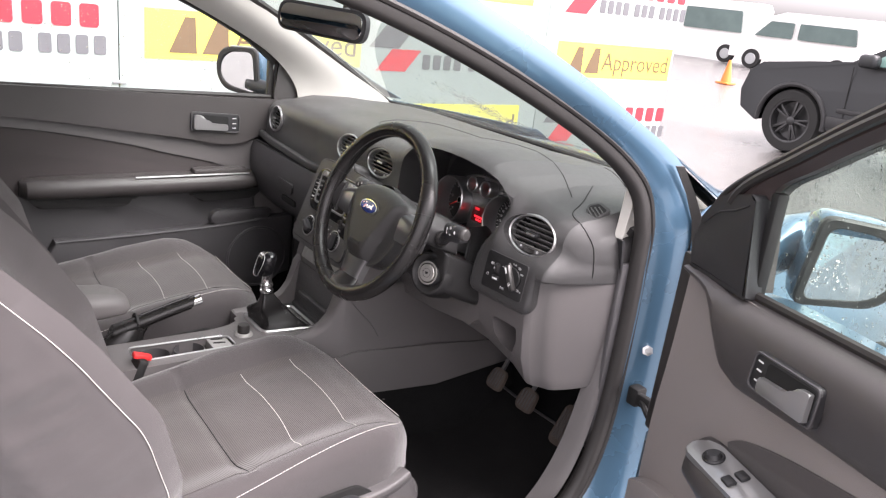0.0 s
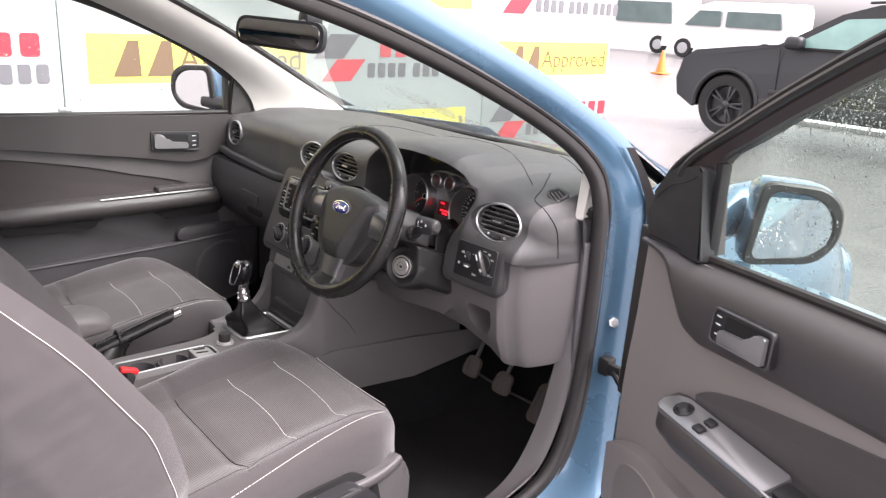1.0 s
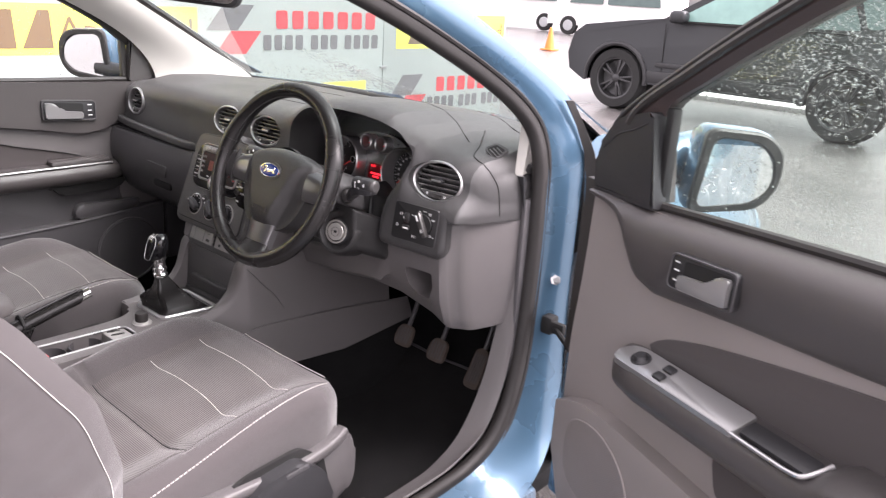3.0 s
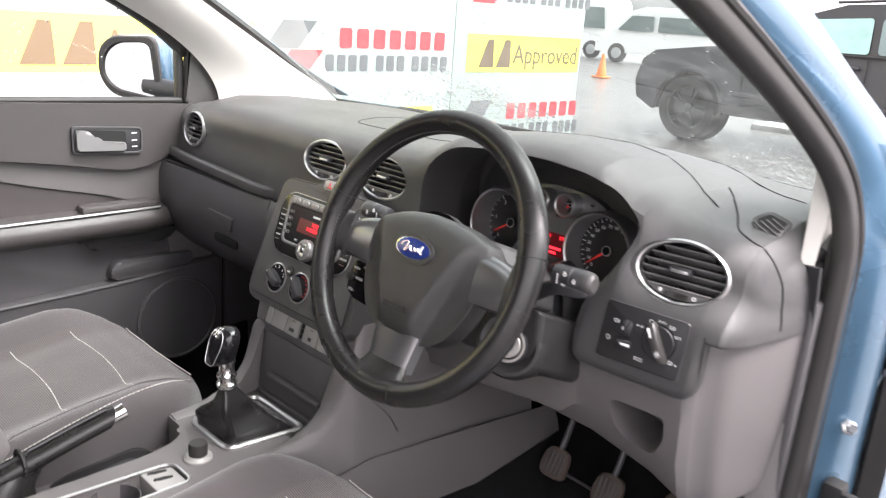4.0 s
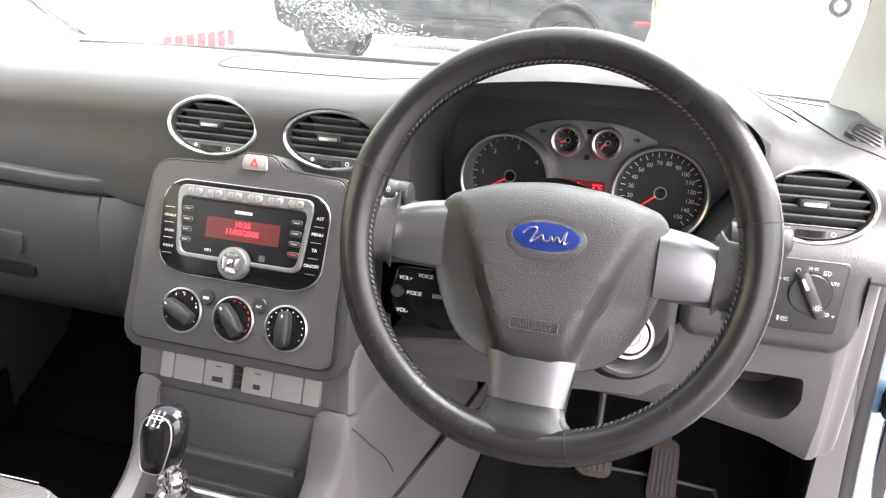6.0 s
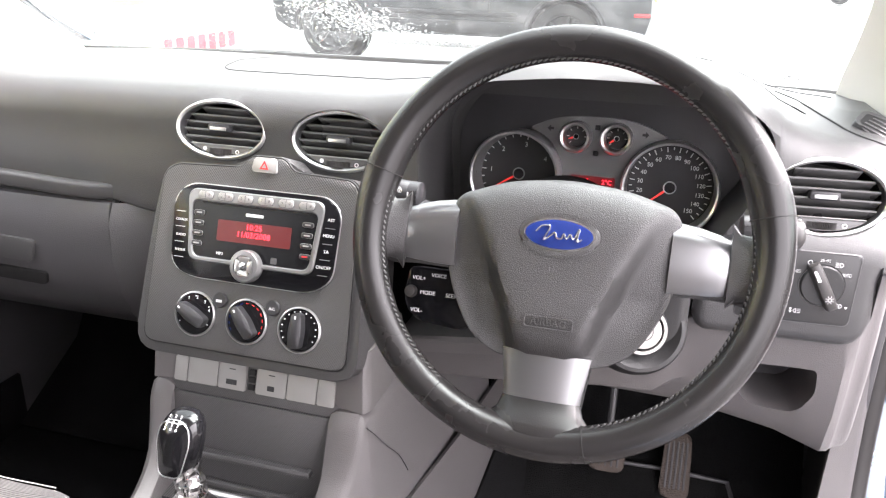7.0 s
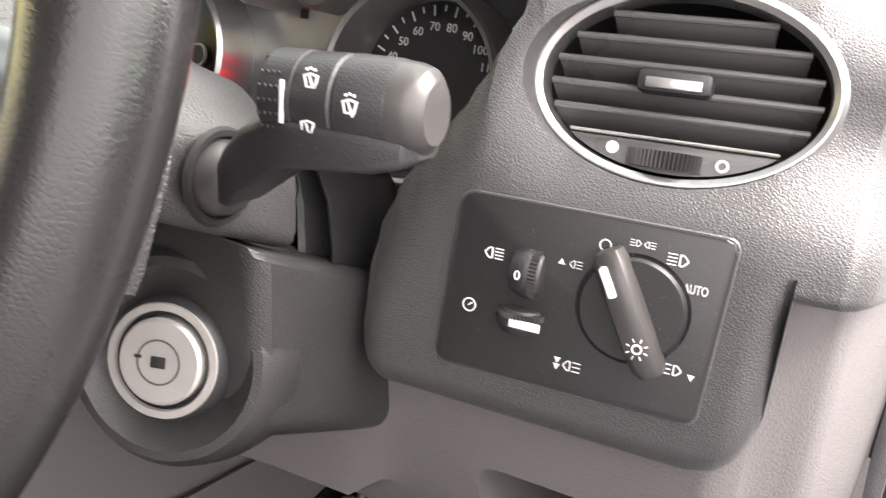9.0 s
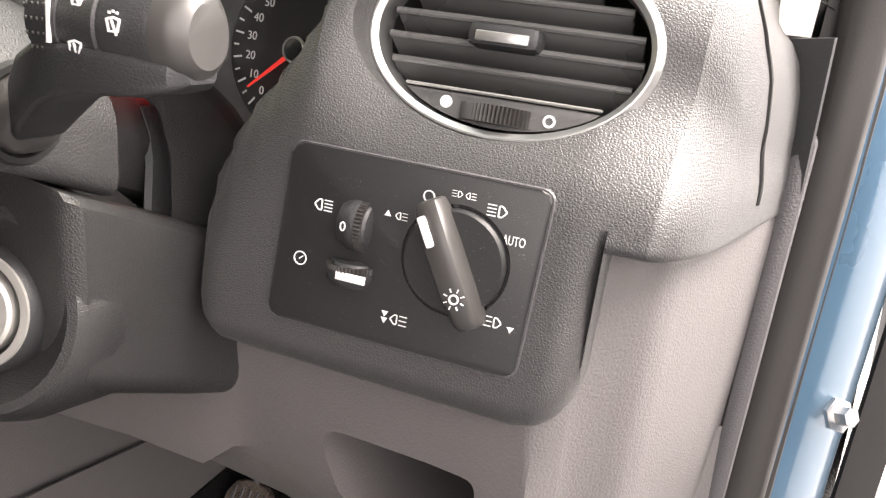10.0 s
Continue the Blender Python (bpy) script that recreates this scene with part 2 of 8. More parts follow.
def pane(name, tint, gloss=1.0):
    """Thin clear glass: lets light through, mirrors at glancing angles."""
    m = bpy.data.materials.new(name)
    m.use_nodes = True
    n, l = m.node_tree.nodes, m.node_tree.links
    n.remove(n["Principled BSDF"])
    see, shine, mix, edge = n.new("ShaderNodeBsdfTransparent"), n.new("ShaderNodeBsdfGlossy"), n.new("ShaderNodeMixShader"), n.new("ShaderNodeLayerWeight")
    see.inputs["Color"].default_value = (*tint, 1)
    shine.inputs["Roughness"].default_value = 0.02
    edge.inputs["Blend"].default_value = 0.5
    power, scale = n.new("ShaderNodeMath"), n.new("ShaderNodeMath")
    power.operation, power.inputs[1].default_value = "POWER", 4.0
    scale.operation, scale.inputs[1].default_value, scale.inputs[2].default_value = "MULTIPLY_ADD", 0.8 * gloss, 0.05 * gloss
    l.new(edge.outputs["Facing"], power.inputs[0])
    l.new(power.outputs[0], scale.inputs[0])
    l.new(scale.outputs[0], mix.inputs[0])
    l.new(see.outputs[0], mix.inputs[1])
    l.new(shine.outputs[0], mix.inputs[2])
    l.new(mix.outputs[0], n["Material Output"].inputs["Surface"])
    return m


CHARCOAL = material("charcoal_soft_plastic", (0.0355, 0.0347, 0.0353), 0.45, grain=0.36, grain_size=0.0013, vary=0.14, speck=0.25, sheen=0.05, specular=0.66)
DARK = material("dark_smooth_plastic", (0.022, 0.022, 0.024), 0.42, grain=0.2, grain_size=0.0012, vary=0.15, speck=0.3)
SHROUD = material("dark_column_plastic", (0.022, 0.0217, 0.022), 0.40, grain=0.3, grain_size=0.0014, vary=0.2, vary_size=0.03, speck=0.3)
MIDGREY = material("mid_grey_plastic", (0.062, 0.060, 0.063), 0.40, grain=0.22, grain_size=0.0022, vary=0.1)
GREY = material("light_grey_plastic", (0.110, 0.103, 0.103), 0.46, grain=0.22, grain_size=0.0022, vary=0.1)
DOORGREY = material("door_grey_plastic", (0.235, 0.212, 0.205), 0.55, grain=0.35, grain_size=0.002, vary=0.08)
CARPET = material("black_carpet", (0.0085, 0.0085, 0.009), 0.95, grain=0.9, grain_size=0.003, vary=0.4, vary_size=0.03, specular=0.15)
MAT = material("black_floor_mat", (0.010, 0.0098, 0.010), 0.95, grain=0.9, grain_size=0.003, vary=0.5, vary_size=0.05, speck=0.2, specular=0.15)
RUBBER = material("black_rubber", (0.024, 0.022, 0.021), 0.50, grain=0.06, grain_size=0.002, vary=0.2)
LEATHER = material("black_leather", (0.0125, 0.0120, 0.0120), 0.26, grain=0.11, grain_size=0.0014, vary=0.10, vary_size=0.05, specular=0.38)
COVERMAT = material("soft_airbag_plastic", (0.023, 0.0225, 0.0228), 0.33, grain=0.42, grain_size=0.0014, vary=0.14, specular=0.75)
SLAT = material("vent_black_plastic", (0.092, 0.091, 0.091), 0.28, vary=0.15)
SATINBLACK = material("satin_black_plastic", (0.040, 0.038, 0.037), 0.33, vary=0.12)
SATIN = material("satin_chrome", (0.52, 0.52, 0.52), 0.30, 0.9, vary=0.06)
SILVER = material("silver_painted_plastic", (0.175, 0.175, 0.175), 0.32, 0.5, vary=0.06)
HANDLE = material("satin_handle_metal", (0.34, 0.34, 0.34), 0.30, 0.6, vary=0.05)
SPOKE = material("satin_spoke_paint", (0.215, 0.215, 0.22), 0.30, 0.85, vary=0.06)
CHROME = material("bright_chrome", (0.8, 0.8, 0.8), 0.08, 1.0, vary=0.03)
FACIA = knurled("grey_technical_facia", (0.088, 0.086, 0.087), 0.36, 0.35, 0.0022)
BTN = material("grey_button_plastic", (0.30, 0.295, 0.285), 0.4, 0.2, vary=0.06)
SCREEN = material("radio_black", (0.005, 0.005, 0.006), 0.22, vary=0.1, specular=0.22)
GLOSS = material("gloss_black", (0.006, 0.006, 0.007), 0.12, vary=0.1)
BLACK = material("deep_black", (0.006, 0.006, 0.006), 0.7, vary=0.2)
GAUGE = material("gauge_face", (0.014, 0.014, 0.015), 0.6, vary=0.1)
CLOTH = material("grey_seat_cloth", (0.047, 0.041, 0.0422), 0.92, grain=0.35, grain_size=0.0013, vary=0.14, vary_size=0.09, sheen=0.35)
RIBS = ribbed("ribbed_seat_cloth", (0.044, 0.039, 0.038), (0.092, 0.082, 0.079), 0.0034)
THREAD = material("white_thread", (0.55, 0.53, 0.50), 0.7, vary=0.1)
PAINT = material("blue_car_paint", (0.075, 0.150, 0.225), 0.28, 0.45, vary=0.05, coat=0.8)
CREAM = material("cream_pillar_cloth", (0.54, 0.53, 0.495), 0.9, grain=0.2, grain_size=0.0015, vary=0.06)
WHITE = material("white_print", (0.72, 0.72, 0.72), 0.5, vary=0.02)
RED = material("red_plastic", (0.62, 0.03, 0.03), 0.4, vary=0.08)
REDGLOW = material("red_display_glow", (0.9, 0.02, 0.03), 0.4, emit=0.55, vary=0.02)
REDBACK = material("dark_red_display", (0.030, 0.0014, 0.002), 0.35, emit=0.30, vary=0.05)
NEEDLE = material("red_needle", (0.80, 0.04, 0.03), 0.4, emit=0.05, vary=0.02)
BLUE = material("blue_enamel", (0.008, 0.022, 0.135), 0.2, vary=0.08, coat=0.5)
MIRROR = material("mirror_glass", (0.85, 0.85, 0.85), 0.03, 1.0, vary=0.01)
GLASS = pane("clear_glass", (0.93, 0.96, 0.95), 0.2)
UPSHROUD = material("grey_column_plastic", (0.040, 0.0393, 0.040), 0.46, grain=0.3, grain_size=0.0016, vary=0.22, vary_size=0.02, speck=0.3)


def wet_pane(name, tint, thin=0.006, thick=0.026, gloss=1.2):
    """Tinted glass under a film of water: streaks that scatter some of the light."""
    m = pane(name, tint, gloss)
    n, l = m.node_tree.nodes, m.node_tree.links
    clear = n["Material Output"].inputs["Surface"].links[0].from_socket
    tc, mp, noise_ = n.new("ShaderNodeTexCoord"), n.new("ShaderNodeMapping"), n.new("ShaderNodeTexNoise")
    mp.inputs["Scale"].default_value = (26, 34, 34)
    mp.inputs["Rotation"].default_value = (0, 0, 0.5)
    noise_.inputs["Scale"].default_value, noise_.inputs["Detail"].default_value, noise_.inputs["Roughness"].default_value = 1.0, 5, 0.65
    l.new(tc.outputs["Object"], mp.inputs["Vector"])
    l.new(mp.outputs["Vector"], noise_.inputs["Vector"])
    span = n.new("ShaderNodeMapRange")
    span.inputs["From Min"].default_value, span.inputs["From Max"].default_value = 0.42, 0.72
    span.inputs["To Min"].default_value, span.inputs["To Max"].default_value = thin, thick
    l.new(noise_.outputs["Fac"], span.inputs["Value"])
    film, mix = n.new("ShaderNodeBsdfTranslucent"), n.new("ShaderNodeMixShader")
    film.inputs["Color"].default_value = (0.80, 0.84, 0.82, 1)
    l.new(span.outputs["Result"], mix.inputs[0])
    l.new(clear, mix.inputs[1])
    l.new(film.outputs[0], mix.inputs[2])
    l.new(mix.outputs[0], n["Material Output"].inputs["Surface"])
    return m


WETGLASS = wet_pane("wet_windscreen_glass", (0.51, 0.585, 0.56))
TINTGLASS = wet_pane("green_tinted_glass", (0.79, 0.865, 0.83), 0.005, 0.015, 0.1)
LENS = pane("clear_plastic_lens", (0.95, 0.95, 0.95), 0.08)
PLATEBLACK = material("matt_black_plate", (0.013, 0.013, 0.0135), 0.48, grain=0.08, grain_size=0.001, vary=0.12, speck=0.35)
# lighter, finely mottled grey for the ball of each stalk
BALL = material("grey_stalk_plastic", (0.050, 0.047, 0.046), 0.34, grain=0.1, grain_size=0.001, vary=0.2, vary_size=0.01)
BARREL = material("worn_lock_metal", (0.40, 0.39, 0.372), 0.42, 0.55, vary=0.12, vary_size=0.012)

# ---- the yard: wet ground, the sign wall, parked vehicles ----
TARMAC = material("wet_tarmac", (0.118, 0.111, 0.108), 0.24, grain=0.6, grain_size=0.012, vary=0.35, vary_size=0.9, specular=0.6)
KERB = material("pale_concrete", (0.62, 0.61, 0.59), 0.5, grain=0.4, grain_size=0.02, vary=0.25, vary_size=0.3)
WALLPAINT = material("pale_sign_panel", (0.40, 0.455, 0.438), 0.35, vary=0.05, vary_size=0.7)
YELLOW = material("yellow_print", (0.86, 0.78, 0.10), 0.4, vary=0.04)
INK = material("dark_grey_print", (0.13, 0.13, 0.14), 0.5, vary=0.1)
BROWNINK = material("brown_print", (0.14, 0.09, 0.05), 0.5, vary=0.1)
REDINK = material("red_print", (0.68, 0.035, 0.05), 0.45, vary=0.06)
BLACKPAINT = material("dark_grey_car_paint", (0.026, 0.028, 0.031), 0.42, 0.2, vary=0.08, coat=0.06)
WHITEPAINT = material("white_van_paint", (0.78, 0.78, 0.77), 0.35, vary=0.04, coat=0.4)
# opaque panes: the daylight that shows through car windows is in these colours
TEALGLASS = material("teal_car_glass", (0.20, 0.34, 0.31), 0.15, vary=0.4, vary_size=0.25)
DARKGLASS = material("dark_car_glass", (0.11, 0.155, 0.150), 0.20, vary=0.25, vary_size=0.5)
TYRE = material("tyre_rubber", (0.020, 0.020, 0.020), 0.8, grain=0.4, grain_size=0.006, vary=0.2)
ALLOY = material("black_alloy", (0.06, 0.06, 0.062), 0.35, 0.6, vary=0.1)
LAMPRED = material("red_lamp_lens", (0.55, 0.02, 0.025), 0.15, vary=0.05, coat=0.6)
ORANGE = material("orange_cone", (0.85, 0.22, 0.04), 0.5, vary=0.08)
GALV = material("galvanised_steel", (0.42, 0.43, 0.44), 0.45, 0.6, vary=0.15)

bm = bmesh.new()
bmesh.ops.create_grid(bm, x_segments=60, y_segments=60, size=300)
for v in bm.verts:
    v.co.z = -0.012 + 0.01 * noise.noise(v.co * 0.05)
solo("ground", bm, TARMAC, "wet dark tarmac of a dealer's yard", "ground", "structure")

solo("kerb", at(rbox(4.6, 1.10, 0.12, 0.03), -1.25, 10.35, 0.0), KERB, "pale wet concrete kerb behind the parked SUV", "kerb", "structure")

WALL_X, PITCH = -2.9, 3.09
wall = thing("wall_signs", (WALL_X - 0.06, -2, 0), "long pale grey sign wall with printed dealer panels", "wall", kind="structure")
part("backing", at(rbox(0.08, 18.6, 2.7, 0.01), WALL_X - 0.075, -4.58, 1.35), GALV, wall)
for k in range(-4, 2):
    y0, y1 = 0.105 + PITCH * k, 0.105 + PITCH * (k + 1)
    y1 = min(y1, 4.72)
    if y0 > 4.7:
        continue
    ob = part("panel", at(rbox(0.03, y1 - y0 - 0.006, 2.66, 0.004), WALL_X - 0.0155, (y0 + y1) / 2, 1.37), WALLPAINT, wall)
    part("bracket", at(rbox(0.012, 0.07, 0.02, 0.003), WALL_X + 0.006, y0, 0.67), GALV, wall, "small steel clip")
SIGN = axes((WALL_X + 0.001, 0, 0), (0, 1, 0), (0, 0, 1))


def approved_sign(y, z):
    part("yellow_label", moved(prism(rect(1.36, 0.27, 0, cx=y + 0.68, cy=z), 0, 0.002), SIGN), YELLOW, wall, "yellow printed label")
    for k in (0, 1):
        x = y + 0.13 + 0.19 * k
        pts = [(x, z - 0.1), (x + 0.09, z + 0.1), (x + 0.15, z + 0.1), (x + 0.16, z - 0.1)]
        part("emblem", moved(prism(pts, 0.002, 0.004), SIGN), BROWNINK, wall)
    part("word", moved(at(lettering("Approved", 0.20, 0.002, 1.02), y + 0.92, z - 0.01, 0.003), SIGN), BROWNINK, wall)


def dealer_sign(y, z):
    w = 0.23
    part("grey_mark", moved(prism([(y, z), (y + 0.13, z + 0.16), (y + 0.13 + w, z + 0.16), (y + w, z)], 0, 0.002), SIGN), INK, wall)
    part("red_mark", moved(prism([(y + 0.06, z - 0.15), (y + 0.18, z - 0.005), (y + 0.18 + w, z - 0.005), (y + 0.06 + w, z - 0.15)], 0, 0.002), SIGN), REDINK, wall)
    x = y + 0.52
    bars = []
    for k in range(7):
        bars.append(prism(rect(0.095, 0.12, 0.02, cx=x + 0.06 + 0.135 * k, cy=z + 0.07), 0, 0.002))
    part("red_bars", moved(merged(*bars), SIGN), REDINK, wall)
    bars, x = [], y + 0.42
    for word in (4, 3, 4):
        for k in range(word):
            bars.append(prism(rect(0.062, 0.10, 0.015, cx=x + 0.04, cy=z - 0.08), 0, 0.002))
            x += 0.089
        x += 0.045
    part("grey_bars", moved(merged(*bars), SIGN), INK, wall)


for k in range(-2, 2):
    for row in (-1, 0, 1, 2):
        z = 0.94 + 0.5 * row
        if z < 0.2:
            continue
        if row % 2 == 0:
            approved_sign(0.24 + PITCH * k, z)
            if k < 1:
                dealer_sign(1.66 + PITCH * k, z)
        else:
            dealer_sign(0.20 + PITCH * k, z)
            if k < 1:
                approved_sign(1.66 + PITCH * k, z)


def wheel_parts(owner, place, r, w, side, rim_mat, spokes=5):
    """A road wheel that turns about y; side -1 shows its face towards -y."""
    m = Matrix.Translation(place) @ Matrix.Rotation(radians(-90 * side), 4, "X")
    h = w / 2
    ty = part("tyre", moved(lathe([(r * 0.66, -h), (r * 0.92, -h), (r, -h * 0.7), (r, h * 0.7), (r * 0.95, h), (r * 0.70, h), (r * 0.66, h * 0.8), (r * 0.66, -h)], 40), m), TYRE, owner)
    rim = [lathe([(r * 0.66, h * 0.75), (r * 0.69, h * 0.95), (r * 0.64, h * 0.9), (r * 0.60, 0.0), (r * 0.1, -h * 0.2), (0, -h * 0.2)], 40)]
    rim.append(lathe([(r * 0.13, 0), (r * 0.14, h * 0.7), (r * 0.08, h * 0.8), (0, h * 0.8)], 20))
    for k in range(spokes):
        for off in (-9, 9):
            s = rbox(r * 0.56, r * 0.075, h * 0.25, 0.004)
            rim.append(moved(s, Matrix.Rotation(radians(360 / spokes * k + off), 4, "Z") @ Matrix.Translation((r * 0.36, 0, h * 0.55))))
    part("rim", moved(merged(*rim), m), rim_mat, ty)


def car_body(profile, lower, half, y0, tuck=0.16):
    """A closed car hull from a side outline (x, z); its upper part leans in."""
    n = len(profile)
    rings = []
    for s, inset in ((-1, 0.06), (-1, 0.0), (-0.4, -0.0), (0.4, 0.0), (1, 0.0), (1, 0.06)):
        ring = []
        for x, z in profile:
            lean = tuck * max(0, (z - 0.95)) / 0.6
            yy = s * (half - lean) if abs(s) == 1 else s * half
            cx = sum(p[0] for p in profile) / n
            zz = z + (0.012 if abs(s) < 1 and z > 0.5 else 0)
            ring.append((cx + (x - cx) * (1 - inset * 0.25), y0 + yy, lower + (zz - lower) * (1 - inset * 0.25)))
        rings.append(ring)
    return loft(rings)


# the dark SUV that stands across, nose to the left
SY, SH = 8.52, 0.92
suv = thing("parked_suv", (-2.0, SY, 0), "dark grey SUV parked on the wet tarmac, black alloy wheels", "car")
PROFILE = [(-4.06, 0.42), (-4.10, 0.62), (-4.03, 0.86), (-3.88, 0.97), (-3.3, 1.05), (-2.85, 1.10), (-2.25, 1.45), (-1.9, 1.56), (-1.2, 1.60), (-0.5, 1.56), (-0.18, 1.50), (0.02, 1.12), (0.10, 0.95), (0.12, 0.6), (0.06, 0.36), (-0.30, 0.32)] + [(-0.745 + 0.40 * math.cos(a), 0.36 + 0.40 * math.sin(a)) for a in np.linspace(-0.1, math.pi + 0.1, 14)] + [(-1.20, 0.34), (-2.95, 0.34)] + [(-3.39 + 0.40 * math.cos(a), 0.36 + 0.40 * math.sin(a)) for a in np.linspace(-0.1, math.pi + 0.1, 14)] + [(-3.84, 0.30)]
part("body", car_body(PROFILE, 0.26, SH, SY), BLACKPAINT, suv, sharp=18)
SIDE = axes((0, SY - SH - 0.002, 0), (1, 0, 0), (0, 0, 1))
LEAN = Matrix.Translation((0, SY - SH, 0.98)) @ Matrix.Rotation(radians(-15.5), 4, "X") @ Matrix.Translation((0, -SY + SH, -0.98))
part("front_side_window", moved(prism(rounded([(-2.72, 1.09), (-2.18, 1.42), (-1.62, 1.46), (-1.58, 1.10)], 0.04), 0.0, 0.004), LEAN @ SIDE), TEALGLASS, suv)
part("rear_side_window", moved(prism(rounded([(-1.50, 1.10), (-1.54, 1.46), (-0.88, 1.46), (-0.72, 1.12)], 0.05), 0.0, 0.004), LEAN @ SIDE), DARKGLASS, suv)
part("rear_quarter_window", moved(prism(rounded([(-0.66, 1.13), (-0.80, 1.45), (-0.45, 1.42), (-0.22, 1.2)], 0.05), 0.0, 0.004), LEAN @ SIDE), DARKGLASS, suv)
for x in (-1.72, -0.98):
    part("door_handle", moved(at(rbox(0.20, 0.035, 0.03, 0.012), x, 0.96, 0.012), SIDE), BLACKPAINT, suv)
for pts in ([(-2.78, 0.36), (-2.80, 1.05)], [(-1.56, 0.36), (-1.56, 1.05)], [(-0.95, 0.72), (-0.74, 1.05)]):
    part("door_gap", moved(tube([(*p, 0.0) for p in pts], 0.005, 6), SIDE), BLACK, suv)
part("sill_moulding", moved(at(rbox(1.8, 0.14, 0.03, 0.012), -2.07, 0.43, 0.0), SIDE), DARK, suv)
for x in (-0.745, -3.39):
    part("wheel_arch_trim", moved(tube([(x + 0.415 * math.cos(a), 0.36 + 0.415 * math.sin(a), 0.0) for a in np.linspace(-0.1, math.pi + 0.1, 22)], 0.03, 8), SIDE), DARK, suv)
    part("inner_arch", moved(lathe([(0, -0.03), (0.40, -0.03), (0.40, 0.03), (0, 0.03)], 32), Matrix.Translation((x, SY - SH + 0.27, 0.36)) @ Matrix.Rotation(radians(90), 4, "X")), BLACK, suv)
    wheel_parts(suv, (x, SY - SH + 0.11, 0.36), 0.36, 0.23, -1, ALLOY)
# dark strip stands in for the shaded crease along the lower doors
part("side_crease", moved(at(rbox(1.62, 0.055, 0.022, 0.009), -2.06, 0.575, 0.0), SIDE), DARK, suv)
part("waist_strip", moved(at(rbox(2.02, 0.022, 0.016, 0.006), -1.74, 1.072, 0.004), SIDE), BLACK, suv)
part("tail_lamp", moved(prism(rounded([(-0.42, 1.03), (-0.36, 1.10), (0.03, 1.09), (0.06, 0.98), (-0.1, 0.96)], 0.02), -0.05, 0.012, 0.005), SIDE), LAMPRED, suv, "red tail lamp")
part("bumper_reflector", moved(at(rbox(0.16, 0.04, 0.03, 0.01), 0.03, 0.62, 0.0), SIDE), LAMPRED, suv)
part("number_plate", at(rbox(0.02, 0.52, 0.11, 0.004), 0.128, SY, 0.78), YELLOW, suv, "plain yellow rear plate")
part("door_mirror", at(rbox(0.20, 0.16, 0.14, 0.05, 3), -2.62, SY - SH - 0.06, 1.13), BLACKPAINT, suv)
part("roof_rail", moved(tube([(-2.0, 1.58, -0.16), (-1.2, 1.635, -0.17), (-0.4, 1.57, -0.16)], 0.014, 8), SIDE), DARK, suv)


def van(place, turn, length, high, label, colour):
    ob = thing("parked_van", place, label, "van", "vehicles across the yard")
    m = Matrix.Translation(place) @ Matrix.Rotation(radians(turn), 4, "Z")
    h = length / 2
    out = [(-h, 0.35), (-h, 0.85), (-h + 0.55, 1.08), (-h + 1.25, high - 0.15), (-h + 1.7, high), (h - 0.1, high), (h, high - 0.2), (h, 0.35)]
    part("body", moved(car_body(out, 0.35, 0.9, 0, 0.1), m), colour, ob)
    fm = m @ axes((0, -0.90, 0), (1, 0, 0), (0, 0, 1))
    part("cab_window", moved(prism(rounded([(-h + 0.8, 1.12), (-h + 1.3, high - 0.32), (-h + 2.1, high - 0.32), (-h + 2.1, 1.12)], 0.05), -0.06, 0.006), fm), DARKGLASS, ob)
    part("side_window", moved(prism(rounded([(-h + 2.3, 1.12), (-h + 2.3, high - 0.32), (h - 0.5, high - 0.32), (h - 0.4, 1.12)], 0.05), -0.06, 0.006), fm), DARKGLASS, ob)
    for x in (-h + 0.85, h - 0.85):
        t = part("tyre", moved(lathe([(0.0, 0.0), (0.31, 0.0), (0.33, 0.03), (0.33, 0.2), (0, 0.2)], 28), m @ Matrix.Translation((x, -0.93, 0.33)) @ Matrix.Rotation(radians(-90), 4, "X")), TYRE, ob)
        part("rim", moved(lathe([(0.0, -0.015), (0.18, -0.012), (0.20, 0.01), (0.2, 0.02)], 20), m @ Matrix.Translation((x, -0.93, 0.33)) @ Matrix.Rotation(radians(-90), 4, "X")), GALV, t)
    return ob


van((-13.6, 25.0, 0), 8, 4.6, 1.95, "white panel van parked across the yard", WHITEPAINT)
van((-18.6, 25.6, 0), 12, 5.0, 2.2, "white van with dark windows parked far off", WHITEPAINT)
van((-8.2, 27.0, 0), 4, 4.5, 1.85, "white estate parked in a far row", WHITEPAINT)
van((-2.2, 27.5, 0), 0, 4.4, 1.7, "pale parked car in a far row", WHITEPAINT)
van((-24.0, 26.5, 0), 20, 4.8, 2.3, "dark recovery van parked far off", BLACKPAINT)
van((6.5, 28.5, 0), -5, 4.4, 1.6, "silver parked car in a far row", GALV)

cone = thing("traffic_cone", (-9.9, 15.6, 0), "small orange traffic cone on wet tarmac", "traffic cone")
part("cone_base", at(rbox(0.34, 0.34, 0.04, 0.012), -9.9, 15.6, 0.02), ORANGE, cone)
part("cone_body", at(lathe([(0.0, 0.03), (0.13, 0.03), (0.03, 0.55), (0.0, 0.56)], 20), -9.9, 15.6), ORANGE, cone)
part("sleeve", at(lathe([(0.096, 0.19), (0.064, 0.36)], 20), -9.9, 15.6), WHITE, cone, "white reflective sleeve")

